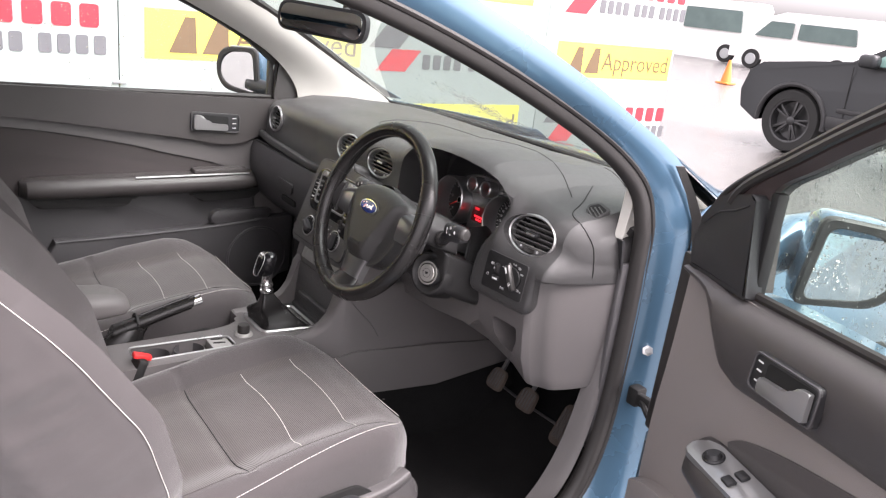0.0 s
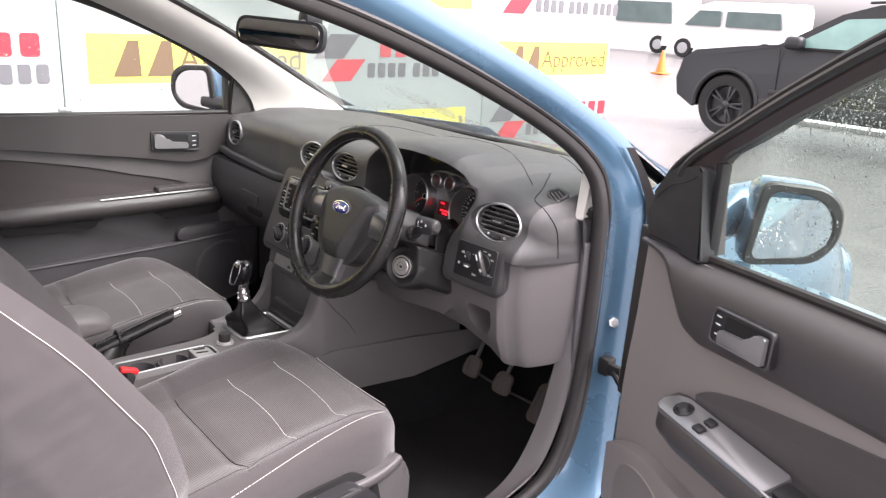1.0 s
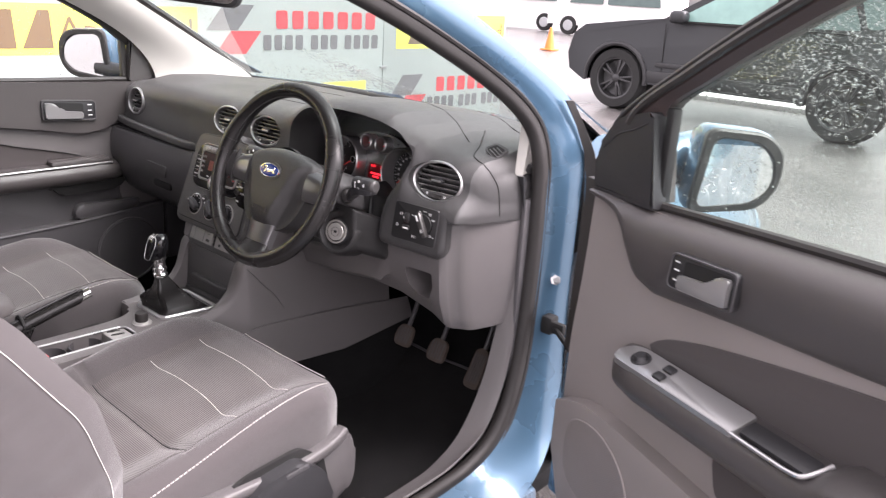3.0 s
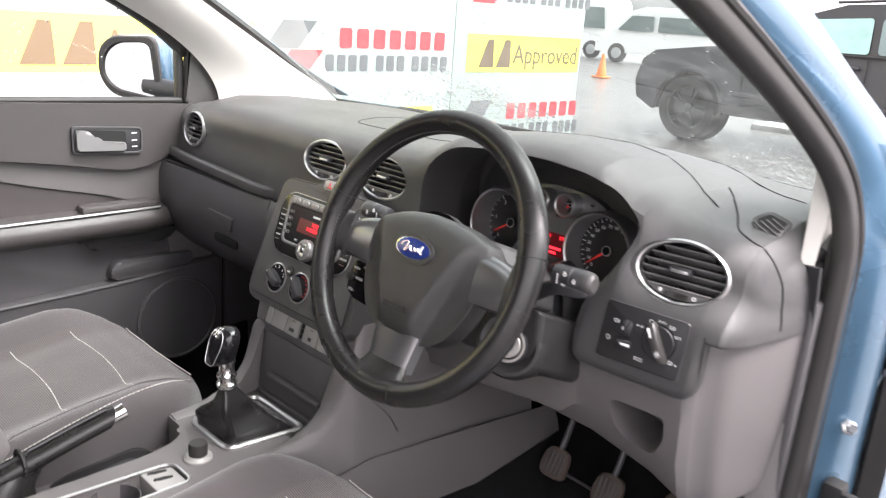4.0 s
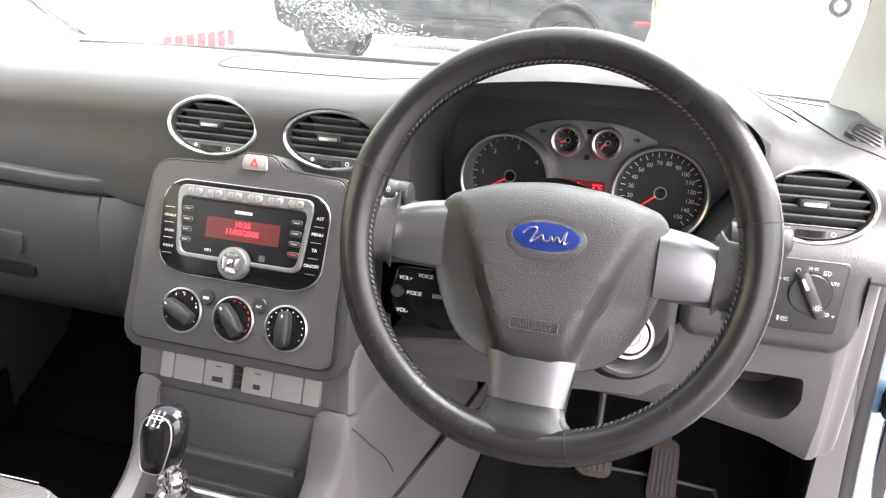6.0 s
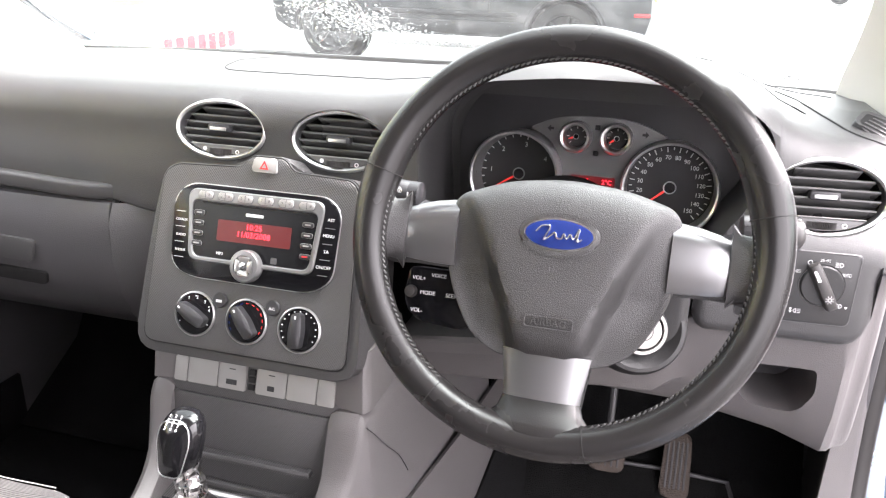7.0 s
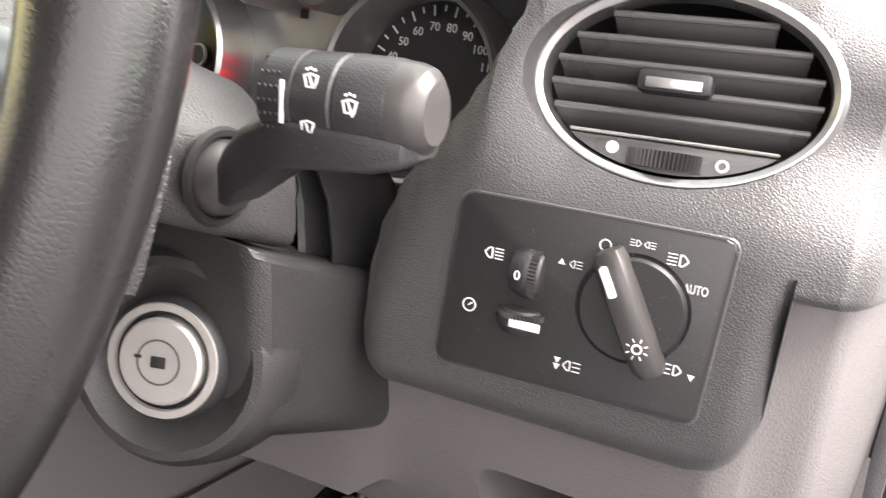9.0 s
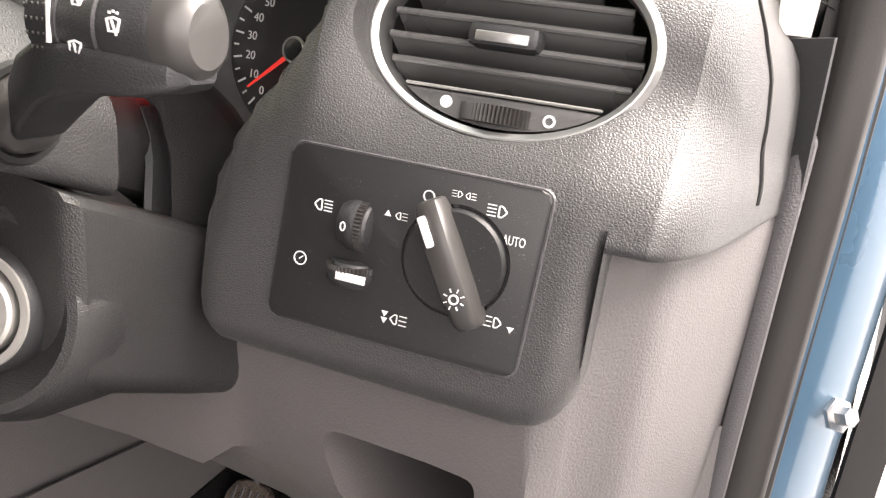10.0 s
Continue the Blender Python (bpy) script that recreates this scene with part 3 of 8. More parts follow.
# ---- the car: shell, pillars, glass ----
CX = 0.007
SEAL = [(0.60, -1.55, 1.33), (0.605, -1.1, 1.375), (0.615, -0.7, 1.362), (0.63, -0.45, 1.31), (0.665, -0.22, 1.228), (0.69, 0.02, 1.116), (0.715, 0.135, 1.03), (0.732, 0.163, 0.95), (0.735, 0.166, 0.86), (0.735, 0.167, 0.752), (0.735, 0.161, 0.615), (0.735, 0.143, 0.476), (0.735, 0.10, 0.37), (0.735, 0.03, 0.32), (0.735, -0.08, 0.302), (0.735, -0.3, 0.30), (0.735, -1.15, 0.30), (0.735, -1.28, 0.34), (0.73, -1.35, 0.5), (0.72, -1.42, 0.8), (0.69, -1.5, 1.0)]
OUTER = [(0.62, -1.6, 1.40), (0.63, -1.1, 1.435), (0.645, -0.62, 1.425), (0.66, -0.36, 1.365), (0.695, -0.10, 1.255), (0.725, 0.10, 1.15), (0.755, 0.215, 1.07), (0.785, 0.24, 0.97), (0.79, 0.236, 0.86), (0.79, 0.236, 0.752), (0.79, 0.238, 0.615), (0.795, 0.238, 0.476), (0.81, 0.20, 0.34), (0.835, 0.10, 0.275), (0.855, -0.05, 0.262), (0.862, -0.3, 0.26), (0.862, -1.15, 0.26), (0.855, -1.34, 0.32), (0.83, -1.45, 0.5), (0.80, -1.52, 0.8), (0.73, -1.6, 1.0)]
car = thing("hatchback_car", (CX, -0.3, 0), "metallic light blue hatchback body, wet, driver's door open", "car")


def strip_between(a, b, rise=0.0, n=6, cols=4, mirror=False):
    a, b = smooth_path(a, n), smooth_path(b, n)
    grid = []
    for p, q in zip(a, b):
        row = []
        for j in range(cols + 1):
            t = j / cols
            w = p.lerp(q, t) + Vector((rise * math.sin(math.pi * t), 0, 0))
            row.append(Vector((2 * CX - w.x, w.y, w.z)) if mirror else w)
        grid.append(row)
    return grid


def skin(grid, thick=0.002, flip=False):
    bm = loft(grid, around=False, caps=False)
    bmesh.ops.solidify(bm, geom=list(bm.faces), thickness=thick)
    bmesh.ops.recalc_face_normals(bm, faces=bm.faces)
    return bm


part("door_jamb", skin(strip_between([(x + 0.006, y, z) for x, y, z in SEAL], OUTER, 0.012)), PAINT, car, "painted blue door jamb and sill")
part("hinge_face", skin(strip_between(OUTER[9:13], [(x - 0.01, y + 0.08, z) for x, y, z in OUTER[9:13]], 0.0)), PAINT, car)
part("wing_seal", skin([[(0.768, 0.182, 1.072), (0.774, 0.198, 1.072)], [(0.780, 0.212, 1.02), (0.790, 0.226, 1.02)], [(0.789, 0.232, 0.97), (0.808, 0.242, 0.97)], [(0.794, 0.239, 0.92), (0.820, 0.247, 0.92)], [(0.796, 0.240, 0.865), (0.830, 0.250, 0.865)]], 0.006), RUBBER, car)
part("wing_gap", skin([[(0.797, 0.238, z), (0.822, 0.252, z)] for z in (0.866, 0.75, 0.615, 0.476, 0.36)], 0.004), RUBBER, car)
part("far_door_jamb", skin(strip_between(SEAL, OUTER, 0.012, mirror=True)), PAINT, car)
seal_path = smooth_path(SEAL, 8)
seal_sec = rounded([(-0.016, -0.012), (0.012, -0.012), (0.016, 0.0), (0.010, 0.014), (-0.010, 0.016), (-0.018, 0.004)], 0.006, 3)
part("door_seal", sweep(seal_path, seal_sec, up=(1, 0, 0)), RUBBER, car, "black rubber door seal")
lip = [p + Vector((0.014, 0, 0)) + d for p, d in zip(seal_path, [(b - a).normalized().cross(Vector((1, 0, 0))) * -0.014 for a, b in zip([seal_path[0]] + seal_path[:-1], seal_path[1:] + [seal_path[-1]])])]
part("seal_lip", tube(lip, 0.006, 8, up=(1, 0, 0)), RUBBER, car)

# outer skin of the pillar, up to the windscreen
EDGE = [(0.55, -0.62, 1.43), (0.575, -0.40, 1.385), (0.62, -0.10, 1.27), (0.655, 0.14, 1.15), (0.69, 0.36, 1.03), (0.715, 0.52, 0.955)]
PIL = [(0.645, -0.62, 1.425), (0.66, -0.36, 1.365), (0.695, -0.10, 1.255), (0.725, 0.10, 1.15), (0.77, 0.30, 1.02), (0.79, 0.42, 0.955)]
part("pillar_skin", skin(strip_between(PIL, EDGE, 0.008)), PAINT, car)
part("far_pillar_skin", skin(strip_between(PIL, EDGE, 0.008, mirror=True)), PAINT, car)


def fair(rows, n=4):
    """A finer grid, smoothed both ways."""
    fine = [smooth_path(row, n) for row in rows]
    return [list(c) for c in zip(*[smooth_path(col, n) for col in zip(*fine)])]


WING = [[(0.79, 0.236, 0.97), (0.79, 0.30, 1.0), (0.79, 0.42, 0.955), (0.76, 0.60, 0.93), (0.71, 0.8, 0.905), (0.67, 1.15, 0.85)], [(0.80, 0.24, 0.86), (0.81, 0.40, 0.90), (0.82, 0.6, 0.89), (0.81, 0.85, 0.86), (0.76, 1.15, 0.79), (0.69, 1.38, 0.72)], [(0.80, 0.24, 0.66), (0.83, 0.40, 0.70), (0.86, 0.6, 0.72), (0.865, 0.85, 0.72), (0.82, 1.18, 0.67), (0.71, 1.48, 0.60)], [(0.80, 0.24, 0.45), (0.83, 0.38, 0.45), (0.86, 0.55, 0.50), (0.865, 0.92, 0.66), (0.80, 1.30, 0.5), (0.69, 1.52, 0.48)], [(0.81, 0.24, 0.24), (0.83, 0.36, 0.22), (0.86, 0.56, 0.30), (0.865, 0.92, 0.64), (0.79, 1.34, 0.3), (0.68, 1.54, 0.3)]]
part("wing", skin(fair(WING)), PAINT, car, "blue front wing")
part("far_wing", skin(fair([[(2 * CX - x, y, z) for x, y, z in row] for row in WING])), PAINT, car)
grid = []
for y, z, half in ((0.62, 0.915, 0.72), (0.8, 0.90, 0.71), (1.05, 0.865, 0.68), (1.3, 0.80, 0.66), (1.5, 0.72, 0.62), (1.6, 0.64, 0.56)):
    grid.append([(CX + half * s, y - 0.10 * abs(s) ** 2, z - 0.028 * abs(s) ** 2.5) for s in np.linspace(-1, 1, 13)])
part("bonnet", skin(grid, 0.004), PAINT, car, "blue bonnet, wet")
part("bumper", at(rbox(1.42, 0.30, 0.42, 0.13, 5), CX, 1.52, 0.44), PAINT, car)
part("scuttle", skin([[(CX + 0.70 * s, 0.50 - 0.04 * s * s, 0.925) for s in np.linspace(-1, 1, 9)], [(CX + 0.70 * s, 0.66 - 0.08 * s * s, 0.905) for s in np.linspace(-1, 1, 9)]], 0.006), DARK, car, "black scuttle panel")
for k, (x0, x1) in enumerate(((0.45, -0.15), (-0.05, -0.55))):
    part("wiper", merged(tube([(x0, 0.585, 0.93), (0.5 * (x0 + x1), 0.60, 0.938), (x1, 0.575, 0.935)], 0.007, 8), tube([(x0, 0.60, 0.915), (x0, 0.585, 0.93)], 0.012, 8)), RUBBER, car)

# roof, rear and floor that close the cabin
grid = []
for y, z in ((-0.36, 1.405), (-0.7, 1.445), (-1.2, 1.46), (-1.7, 1.44), (-2.05, 1.39)):
    grid.append([(CX + 0.62 * s, y - 0.08 * (1 - s * s) * (1 if y < -1.9 else -0.8 if y > -0.5 else 0), z - 0.03 * s ** 4) for s in np.linspace(-1, 1, 11)])
part("roof", skin(grid, 0.004), PAINT, car)
part("headlining", skin([[(x * 0.98, y, z - 0.03) for x, y, z in row] for row in grid], 0.006), CREAM, car, "pale cloth headlining")
for s in (1, -1):
    part("quarter_panel", skin([[(CX + s * 0.70, -1.5, 1.0), (CX + s * 0.70, -1.9, 1.0), (CX + s * 0.62, -2.3, 0.98)], [(CX + s * 0.80, -1.5, 0.8), (CX + s * 0.83, -1.9, 0.8), (CX + s * 0.7, -2.38, 0.8)], [(CX + s * 0.83, -1.42, 0.5), (CX + s * 0.85, -1.9, 0.68), (CX + s * 0.72, -2.42, 0.5)], [(CX + s * 0.855, -1.3, 0.26), (CX + s * 0.85, -1.9, 0.66), (CX + s * 0.72, -2.4, 0.3)]], 0.004), PAINT, car)
    part("inner_quarter", at(rbox(0.03, 0.9, 0.72, 0.01), CX + s * 0.70, -1.85, 0.66), MIDGREY, car)
    part("rear_pillar", skin([[(CX + s * 0.62, -1.6, 1.40), (CX + s * 0.60, -2.05, 1.37)], [(CX + s * 0.70, -1.75, 1.0), (CX + s * 0.62, -2.32, 0.98)]], 0.03), PAINT, car)
part("hatch", skin([[(CX - 0.60, -2.05, 1.38), (CX, -2.12, 1.40), (CX + 0.60, -2.05, 1.38)], [(CX - 0.62, -2.32, 1.0), (CX, -2.42, 1.0), (CX + 0.62, -2.32, 1.0)], [(CX - 0.66, -2.40, 0.8), (CX, -2.50, 0.8), (CX + 0.66, -2.40, 0.8)], [(CX - 0.66, -2.40, 0.3), (CX, -2.50, 0.3), (CX + 0.66, -2.40, 0.3)]], 0.02), PAINT, car)
part("floor_pan", at(rbox(1.60, 2.75, 0.05, 0.01), CX, -0.92, 0.225), CARPET, car, "black carpeted floor")
part("bulkhead", at(rbox(1.46, 0.05, 0.62, 0.01), CX, 0.47, 0.56), CARPET, car, "black carpeted bulkhead")
part("toe_board", skin([[(-0.70, 0.46, 0.52), (0.0, 0.46, 0.52), (0.72, 0.46, 0.52)], [(-0.70, 0.36, 0.36), (0.0, 0.36, 0.36), (0.72, 0.36, 0.36)], [(-0.70, 0.18, 0.255), (0.0, 0.18, 0.255), (0.72, 0.18, 0.255)]], 0.004), CARPET, car)
part("sill_trim", at(rbox(0.016, 1.5, 0.15, 0.005), -0.704, -0.55, 0.285), CARPET, car)
for s in (1, -1):
    part("hinge_trim", at(rbox(0.03, 0.15, 0.72, 0.004), CX + s * (0.722 if s > 0 else 0.735), 0.265 if s > 0 else 0.19, 0.60), RUBBER, car)
    part("kick_panel", at(rbox(0.012, 0.40, 0.62, 0.004), CX + s * 0.715, 0.335, 0.56), MIDGREY, car)
part("sill_box", at(rbox(0.10, 1.5, 0.14, 0.02), 0.79, -0.62, 0.19), PAINT, car)
part("far_sill_box", at(rbox(0.12, 1.5, 0.16, 0.02), -0.77, -0.62, 0.21), PAINT, car)
for x, s in ((0.76, 1), (-0.74, -1)):
    for y in (0.95, -1.69):
        m = Matrix.Translation((x, y, 0.315)) @ Matrix.Rotation(radians(90 * s), 4, "Y")
        t = part("wheel", moved(lathe([(0.2, -0.1), (0.29, -0.1), (0.315, -0.07), (0.315, 0.07), (0.30, 0.095), (0.21, 0.1), (0.2, 0.07)], 36), m), TYRE, car)
        part("rim", moved(lathe([(0.205, 0.08), (0.215, 0.095), (0.19, 0.06), (0.05, 0.05), (0, 0.06)], 36), m), SILVER, t)

# grey trim along the sill, up the foot of the pillar
TRIM_O = [(0.722, 0.150, 0.70), (0.724, 0.145, 0.615), (0.724, 0.122, 0.476), (0.724, 0.075, 0.375), (0.724, 0.0, 0.335), (0.724, -0.1, 0.318), (0.724, -0.4, 0.316), (0.724, -1.25, 0.316)]
TRIM_I = [(0.700, 0.135, 0.70), (0.692, 0.125, 0.60), (0.682, 0.10, 0.46), (0.672, 0.05, 0.35), (0.668, -0.02, 0.30), (0.668, -0.12, 0.285), (0.668, -0.4, 0.28), (0.668, -1.25, 0.28)]
part("sill_trim", skin(strip_between(TRIM_O, TRIM_I, 0.010), 0.004), GREY, car, "grey plastic sill trim")
part("jamb_inner", skin(strip_between([(0.738, y, z) for x, y, z in SEAL[7:17]], [(0.716, y - 0.002, z + 0.002) for x, y, z in SEAL[7:17]], 0.0), 0.003), RUBBER, car)
scuff = moved(prism(rect(0.034, 0.62, 0.012), 0, 0.004, 0.001), Matrix.Translation((0.822, -0.42, 0.2775)) @ Matrix.Rotation(radians(4), 4, "Y"))
sc = part("sill_plate", scuff, SILVER, car, "ribbed silver sill plate")
for k in range(4):
    part("rib", moved(rbox(0.003, 0.58, 0.002, 0.0008, 1), Matrix.Translation((0.811 + 0.0072 * k, -0.42, 0.2822 - 0.0005 * k))), RUBBER, sc)
# bolt and check strap on the jamb
part("hinge_bolt", moved(lathe([(0.0, 0.012), (0.006, 0.012), (0.0065, 0.004), (0.011, 0.003), (0.011, 0), (0, 0)], 6), Matrix.Translation((0.778, 0.196, 0.700)) @ Matrix.Rotation(radians(60), 4, "X") @ Matrix.Rotation(radians(40), 4, "Y")), SATIN, car, "bare steel bolt")
part("check_strap", merged(at(rbox(0.05, 0.014, 0.026, 0.004), 0.80, 0.178, 0.605), at(rbox(0.028, 0.03, 0.04, 0.006), 0.782, 0.185, 0.605)), BLACK, car)

# pillar trims inside
WIN = [(-0.60, -0.60, 1.34), (-0.62, -0.42, 1.295), (-0.655, -0.24, 1.222), (-0.675, -0.05, 1.13), (-0.685, 0.05, 1.06), (-0.69, 0.105, 0.99), (-0.69, 0.12, 0.93)]
GLS = [(-0.53, -0.60, 1.40), (-0.555, -0.40, 1.375), (-0.60, -0.12, 1.262), (-0.63, 0.10, 1.145), (-0.65, 0.28, 1.045), (-0.66, 0.40, 0.98), (-0.665, 0.455, 0.94)]
part("far_pillar_trim", skin(strip_between(WIN, GLS, 0.018), 0.006), CREAM, car, "cream cloth pillar trim")
DTR = [(0.60, -0.60, 1.36), (0.618, -0.40, 1.305), (0.652, -0.17, 1.222), (0.674, 0.05, 1.118), (0.700, 0.150, 1.035), (0.708, 0.150, 0.985), (0.708, 0.145, 0.918)]
part("pillar_trim", skin(strip_between(DTR, [(2 * CX - x, y, z) for x, y, z in GLS], -0.004), 0.004), CREAM, car, "cream cloth pillar trim")
part("pillar_trim_foot", skin([[(0.684, 0.160, 1.045), (0.696, 0.159, 1.045), (0.708, 0.156, 1.045)], [(0.691, 0.146, 0.98), (0.702, 0.147, 0.98), (0.713, 0.148, 0.98)], [(0.696, 0.133, 0.917), (0.704, 0.135, 0.917), (0.712, 0.138, 0.917)]], 0.002), CREAM, car)
part("pillar_foot_panel", skin([[(0.695, 0.140, 0.916), (0.709, 0.134, 0.917), (0.724, 0.130, 0.919)], [(0.702, 0.146, 0.87), (0.714, 0.140, 0.87), (0.726, 0.136, 0.87)], [(0.706, 0.152, 0.82), (0.717, 0.146, 0.82), (0.728, 0.142, 0.82)]], 0.004), DARK, car, "dark panel at the foot of the pillar")

# windscreen with its dark border
def screen(s, t):
    """Across s -1..1, up t 0..1."""
    half = 0.70 + (0.555 - 0.70) * t
    y = 0.56 + (-0.40 - 0.56) * t + 0.0 - 0.09 * s * s * (1 - 0.4 * t)
    z = 0.935 + (1.41 - 0.935) * t + 0.055 * math.sin(math.pi * t) * 0.6
    return Vector((CX + half * s, y, z))


glass = part("windscreen", loft([[screen(s, t) for s in np.linspace(-1, 1, 21)] for t in np.linspace(0, 1, 13)], around=False, caps=False), WETGLASS, car, "wet windscreen")
glass.visible_shadow = False
part("screen_border", merged(tube([screen(s, 0.01) + Vector((0, -0.004, 0.002)) for s in np.linspace(-1, 1, 30)], 0.008, 6), tube([screen(-1, t) for t in np.linspace(0, 1, 14)], 0.012, 6), tube([screen(1, t) for t in np.linspace(0, 1, 14)], 0.012, 6), tube([screen(s, 1) for s in np.linspace(-1, 1, 16)], 0.012, 6)), RUBBER, car)

# rear-view mirror
mir = thing("rear_view_mirror", (CX - 0.01, -0.15, 1.25), "black plastic rear-view mirror on the windscreen", "mirror")
mm = axes((0.030, -0.180, 1.236), (0.86, 0.50, -0.02), (0, 0.08, 1))
part("shell", moved(pillow(rounded([(-0.115, -0.028), (0.115, -0.036), (0.118, 0.034), (-0.112, 0.038)], 0.03, 5), 0.006, -0.012, -0.02), mm), DARK, mir)
part("glass", moved(prism(rounded([(-0.107, -0.022), (0.106, -0.029), (0.108, 0.027), (-0.104, 0.031)], 0.024, 5), 0.004, 0.008, 0.001), mm), MIRROR, mir)
part("stem", merged(tube([(0.030, -0.165, 1.236), (0.020, -0.12, 1.255), (0.007, -0.075, 1.27)], 0.013, 10), at(rbox(0.05, 0.05, 0.05, 0.015), 0.007, -0.085, 1.268)), DARK, mir)

# ---- dashboard ----
dash = thing("dashboard", (CX, 0.1, 0.6), "charcoal grained plastic dashboard with round chrome-ringed vents", "dashboard")
CREST = [(-0.72, 0.945), (-0.6, 0.960), (-0.3, 0.970), (-0.13, 0.976), (0.10, 0.978), (0.165, 0.985), (0.20, 1.003), (0.235, 1.018), (0.34, 1.030), (0.43, 1.032), (0.49, 1.021), (0.53, 0.999), (0.56, 0.975), (0.60, 0.959), (0.66, 0.953), (0.680, 0.949), (0.690, 0.936), (0.698, 0.918), (0.72, 0.905)]
FACE = [(-0.72, 0.05), (-0.69, 0.018), (-0.6, 0.006), (-0.3, -0.004), (-0.16, -0.022), (-0.05, -0.030), (0.06, -0.030), (0.15, -0.030), (0.2, -0.035), (0.3, -0.045), (0.45, -0.045), (0.54, -0.030), (0.575, 0.004), (0.61, 0.004), (0.65, 0.005), (0.68, 0.014), (0.692, 0.032), (0.704, 0.072), (0.712, 0.115), (0.72, 0.155)]
LOWER = [(-0.72, 0.835), (-0.30, 0.824), (-0.2, 0.81), (0.19, 0.80), (0.487, 0.80), (0.4875, 0.782), (0.490, 0.770), (0.495, 0.762), (0.504, 0.757), (0.640, 0.755), (0.650, 0.758), (0.657, 0.764), (0.661, 0.771), (0.6635, 0.782), (0.6645, 0.836), (0.69, 0.836), (0.72, 0.826)]


HOOD = rounded([(0.19, 0.775), (0.178, 0.93), (0.196, 0.975), (0.24, 1.002), (0.34, 1.013), (0.425, 1.012), (0.475, 1.006), (0.511, 0.994), (0.536, 0.978), (0.548, 0.959), (0.549, 0.940), (0.541, 0.915), (0.528, 0.888), (0.493, 0.842), (0.4875, 0.745)], [0.002] + [0.03] * 4 + [0.014] * 8 + [0.03, 0.002], 3)
HOOD_EDGE = sorted((z, x) for x, z in HOOD if x > 0.48 and z < 0.985)


def eased(x, edge, r, side):
    """How far a face turns back as it rounds into an edge."""
    u = max(0.0, min(1.0, (edge + r - x) / r if side < 0 else (x - edge + r) / r))
    u = min(u, 0.93)
    return r * (1 - math.sqrt(1 - u * u))


def dash_ring(x):
    zb, yb, zl = lerp(x, CREST), lerp(x, FACE), lerp(x, LOWER)
    pod = max(0.0, min(1.0, (x - 0.479) / 0.02)) * max(0.0, min(1.0, (0.713 - x) / 0.034))
    pod = pod * pod * (3 - 2 * pod)
    ymid = (-0.034 + 0.08 * (x - 0.588)) * pod + (yb - 0.008) * (1 - pod)
    ylow = (-0.042 + 0.08 * (x - 0.588)) * pod + (yb - 0.011) * (1 - pod)
    ylow = ymid + (ylow - ymid) * min(1.0, (0.845 - zl) / 0.05)
    wide = 0.06 * max(0, abs(x - CX) - 0.45) ** 2 / 0.07
    front = 0.50 - wide * 1.6
    t = (zb - 0.955)
    ring = [(x, front, 0.86), (x, front, 0.948), (x, 0.40 - wide, 0.955 + 0.3 * t), (x, 0.28, 0.965 + 0.5 * t), (x, 0.16, 0.968 + 0.72 * t), (x, yb + 0.085, zb + 0.002), (x, yb + 0.048, zb), (x, yb + 0.024, zb - 0.006), (x, yb + 0.008, zb - 0.018), (x, yb, zb - 0.034)]
    zt = zb - 0.034
    for k in range(1, 9):
        u = k / 8
        z = zt + (0.845 - zt) * u
        w = max(0.0, min(1.0, (u - 0.25) / 0.75))
        w = w * w * (3 - 2 * w)
        ring.append((x, yb - 0.001 + (ymid - yb + 0.001) * w, z))
    r = 0.016 if 0.489 < x < 0.662 else 0.004
    ring += [(x, ymid + (ylow - ymid) * u, 0.845 + (zl + r - 0.845) * u) for u in (0.33, 0.66, 1.0)]
    ring += [(x, ylow + r * (1 - math.cos(a)), zl + r * (1 - math.sin(a))) for a in (0.4, 0.8, 1.2, 1.57)]
    out = []
    for k, (a, y, z) in enumerate(ring):
        if k > 8 and 0.45 < x < 0.60 and z < 0.96:
            y += eased(x, lerp(z, HOOD_EDGE), 0.014, -1)
        if k > 8 and 0.63 < x < 0.664 and z < 0.835:
            y += eased(x, 0.664, 0.014, 1)
        out.append((a, y, z))
    return out + [(x, 0.30, zl)]


xs = sorted(set([round(v, 4) for v in np.linspace(-0.71, 0.715, 80)] + [round(v, 4) for v in np.linspace(0.4875, 0.565, 28)] + [round(v, 4) for v in np.linspace(0.638, 0.6635, 14)] + [0.6645, 0.67, 0.675, 0.68, 0.685, 0.69, 0.695, 0.70, 0.72, -0.72, -0.69]))
upper = part("upper_dash", loft([dash_ring(x) for x in xs]), CHARCOAL, dash, sharp=50)
UP = (0, 0, 1)
PASS_VENT = axes((-0.60, 0.006, 0.902), (1, -0.10, 0), (0, 0.16, 1))
DRIV_VENT = axes((0.606, 0.004, 0.903), (1, 0.09, 0), (0, 0.22, 1))
MID1 = axes((-0.072, -0.026, 0.9250), (1, 0.0, 0), (0, 0.24, 1))
MID2 = axes((0.081, -0.023, 0.9225), (1, 0.0, 0), (0, 0.24, 1))
VENTS = ((PASS_VENT, 0.053, 0.039), (MID1, 0.0615, 0.0362), (MID2, 0.0615, 0.0362), (DRIV_VENT, 0.061, 0.041))
cuts = [moved(prism(oval(a * 0.97, b * 0.97, 36), -0.05, 0.06), m) for m, a, b in VENTS]
cuts.append(moved(prism(HOOD, -0.10, 0.25), axes((0, 0, 0), (1, 0, 0), (0, 0, 1))))
carved(upper, cuts)


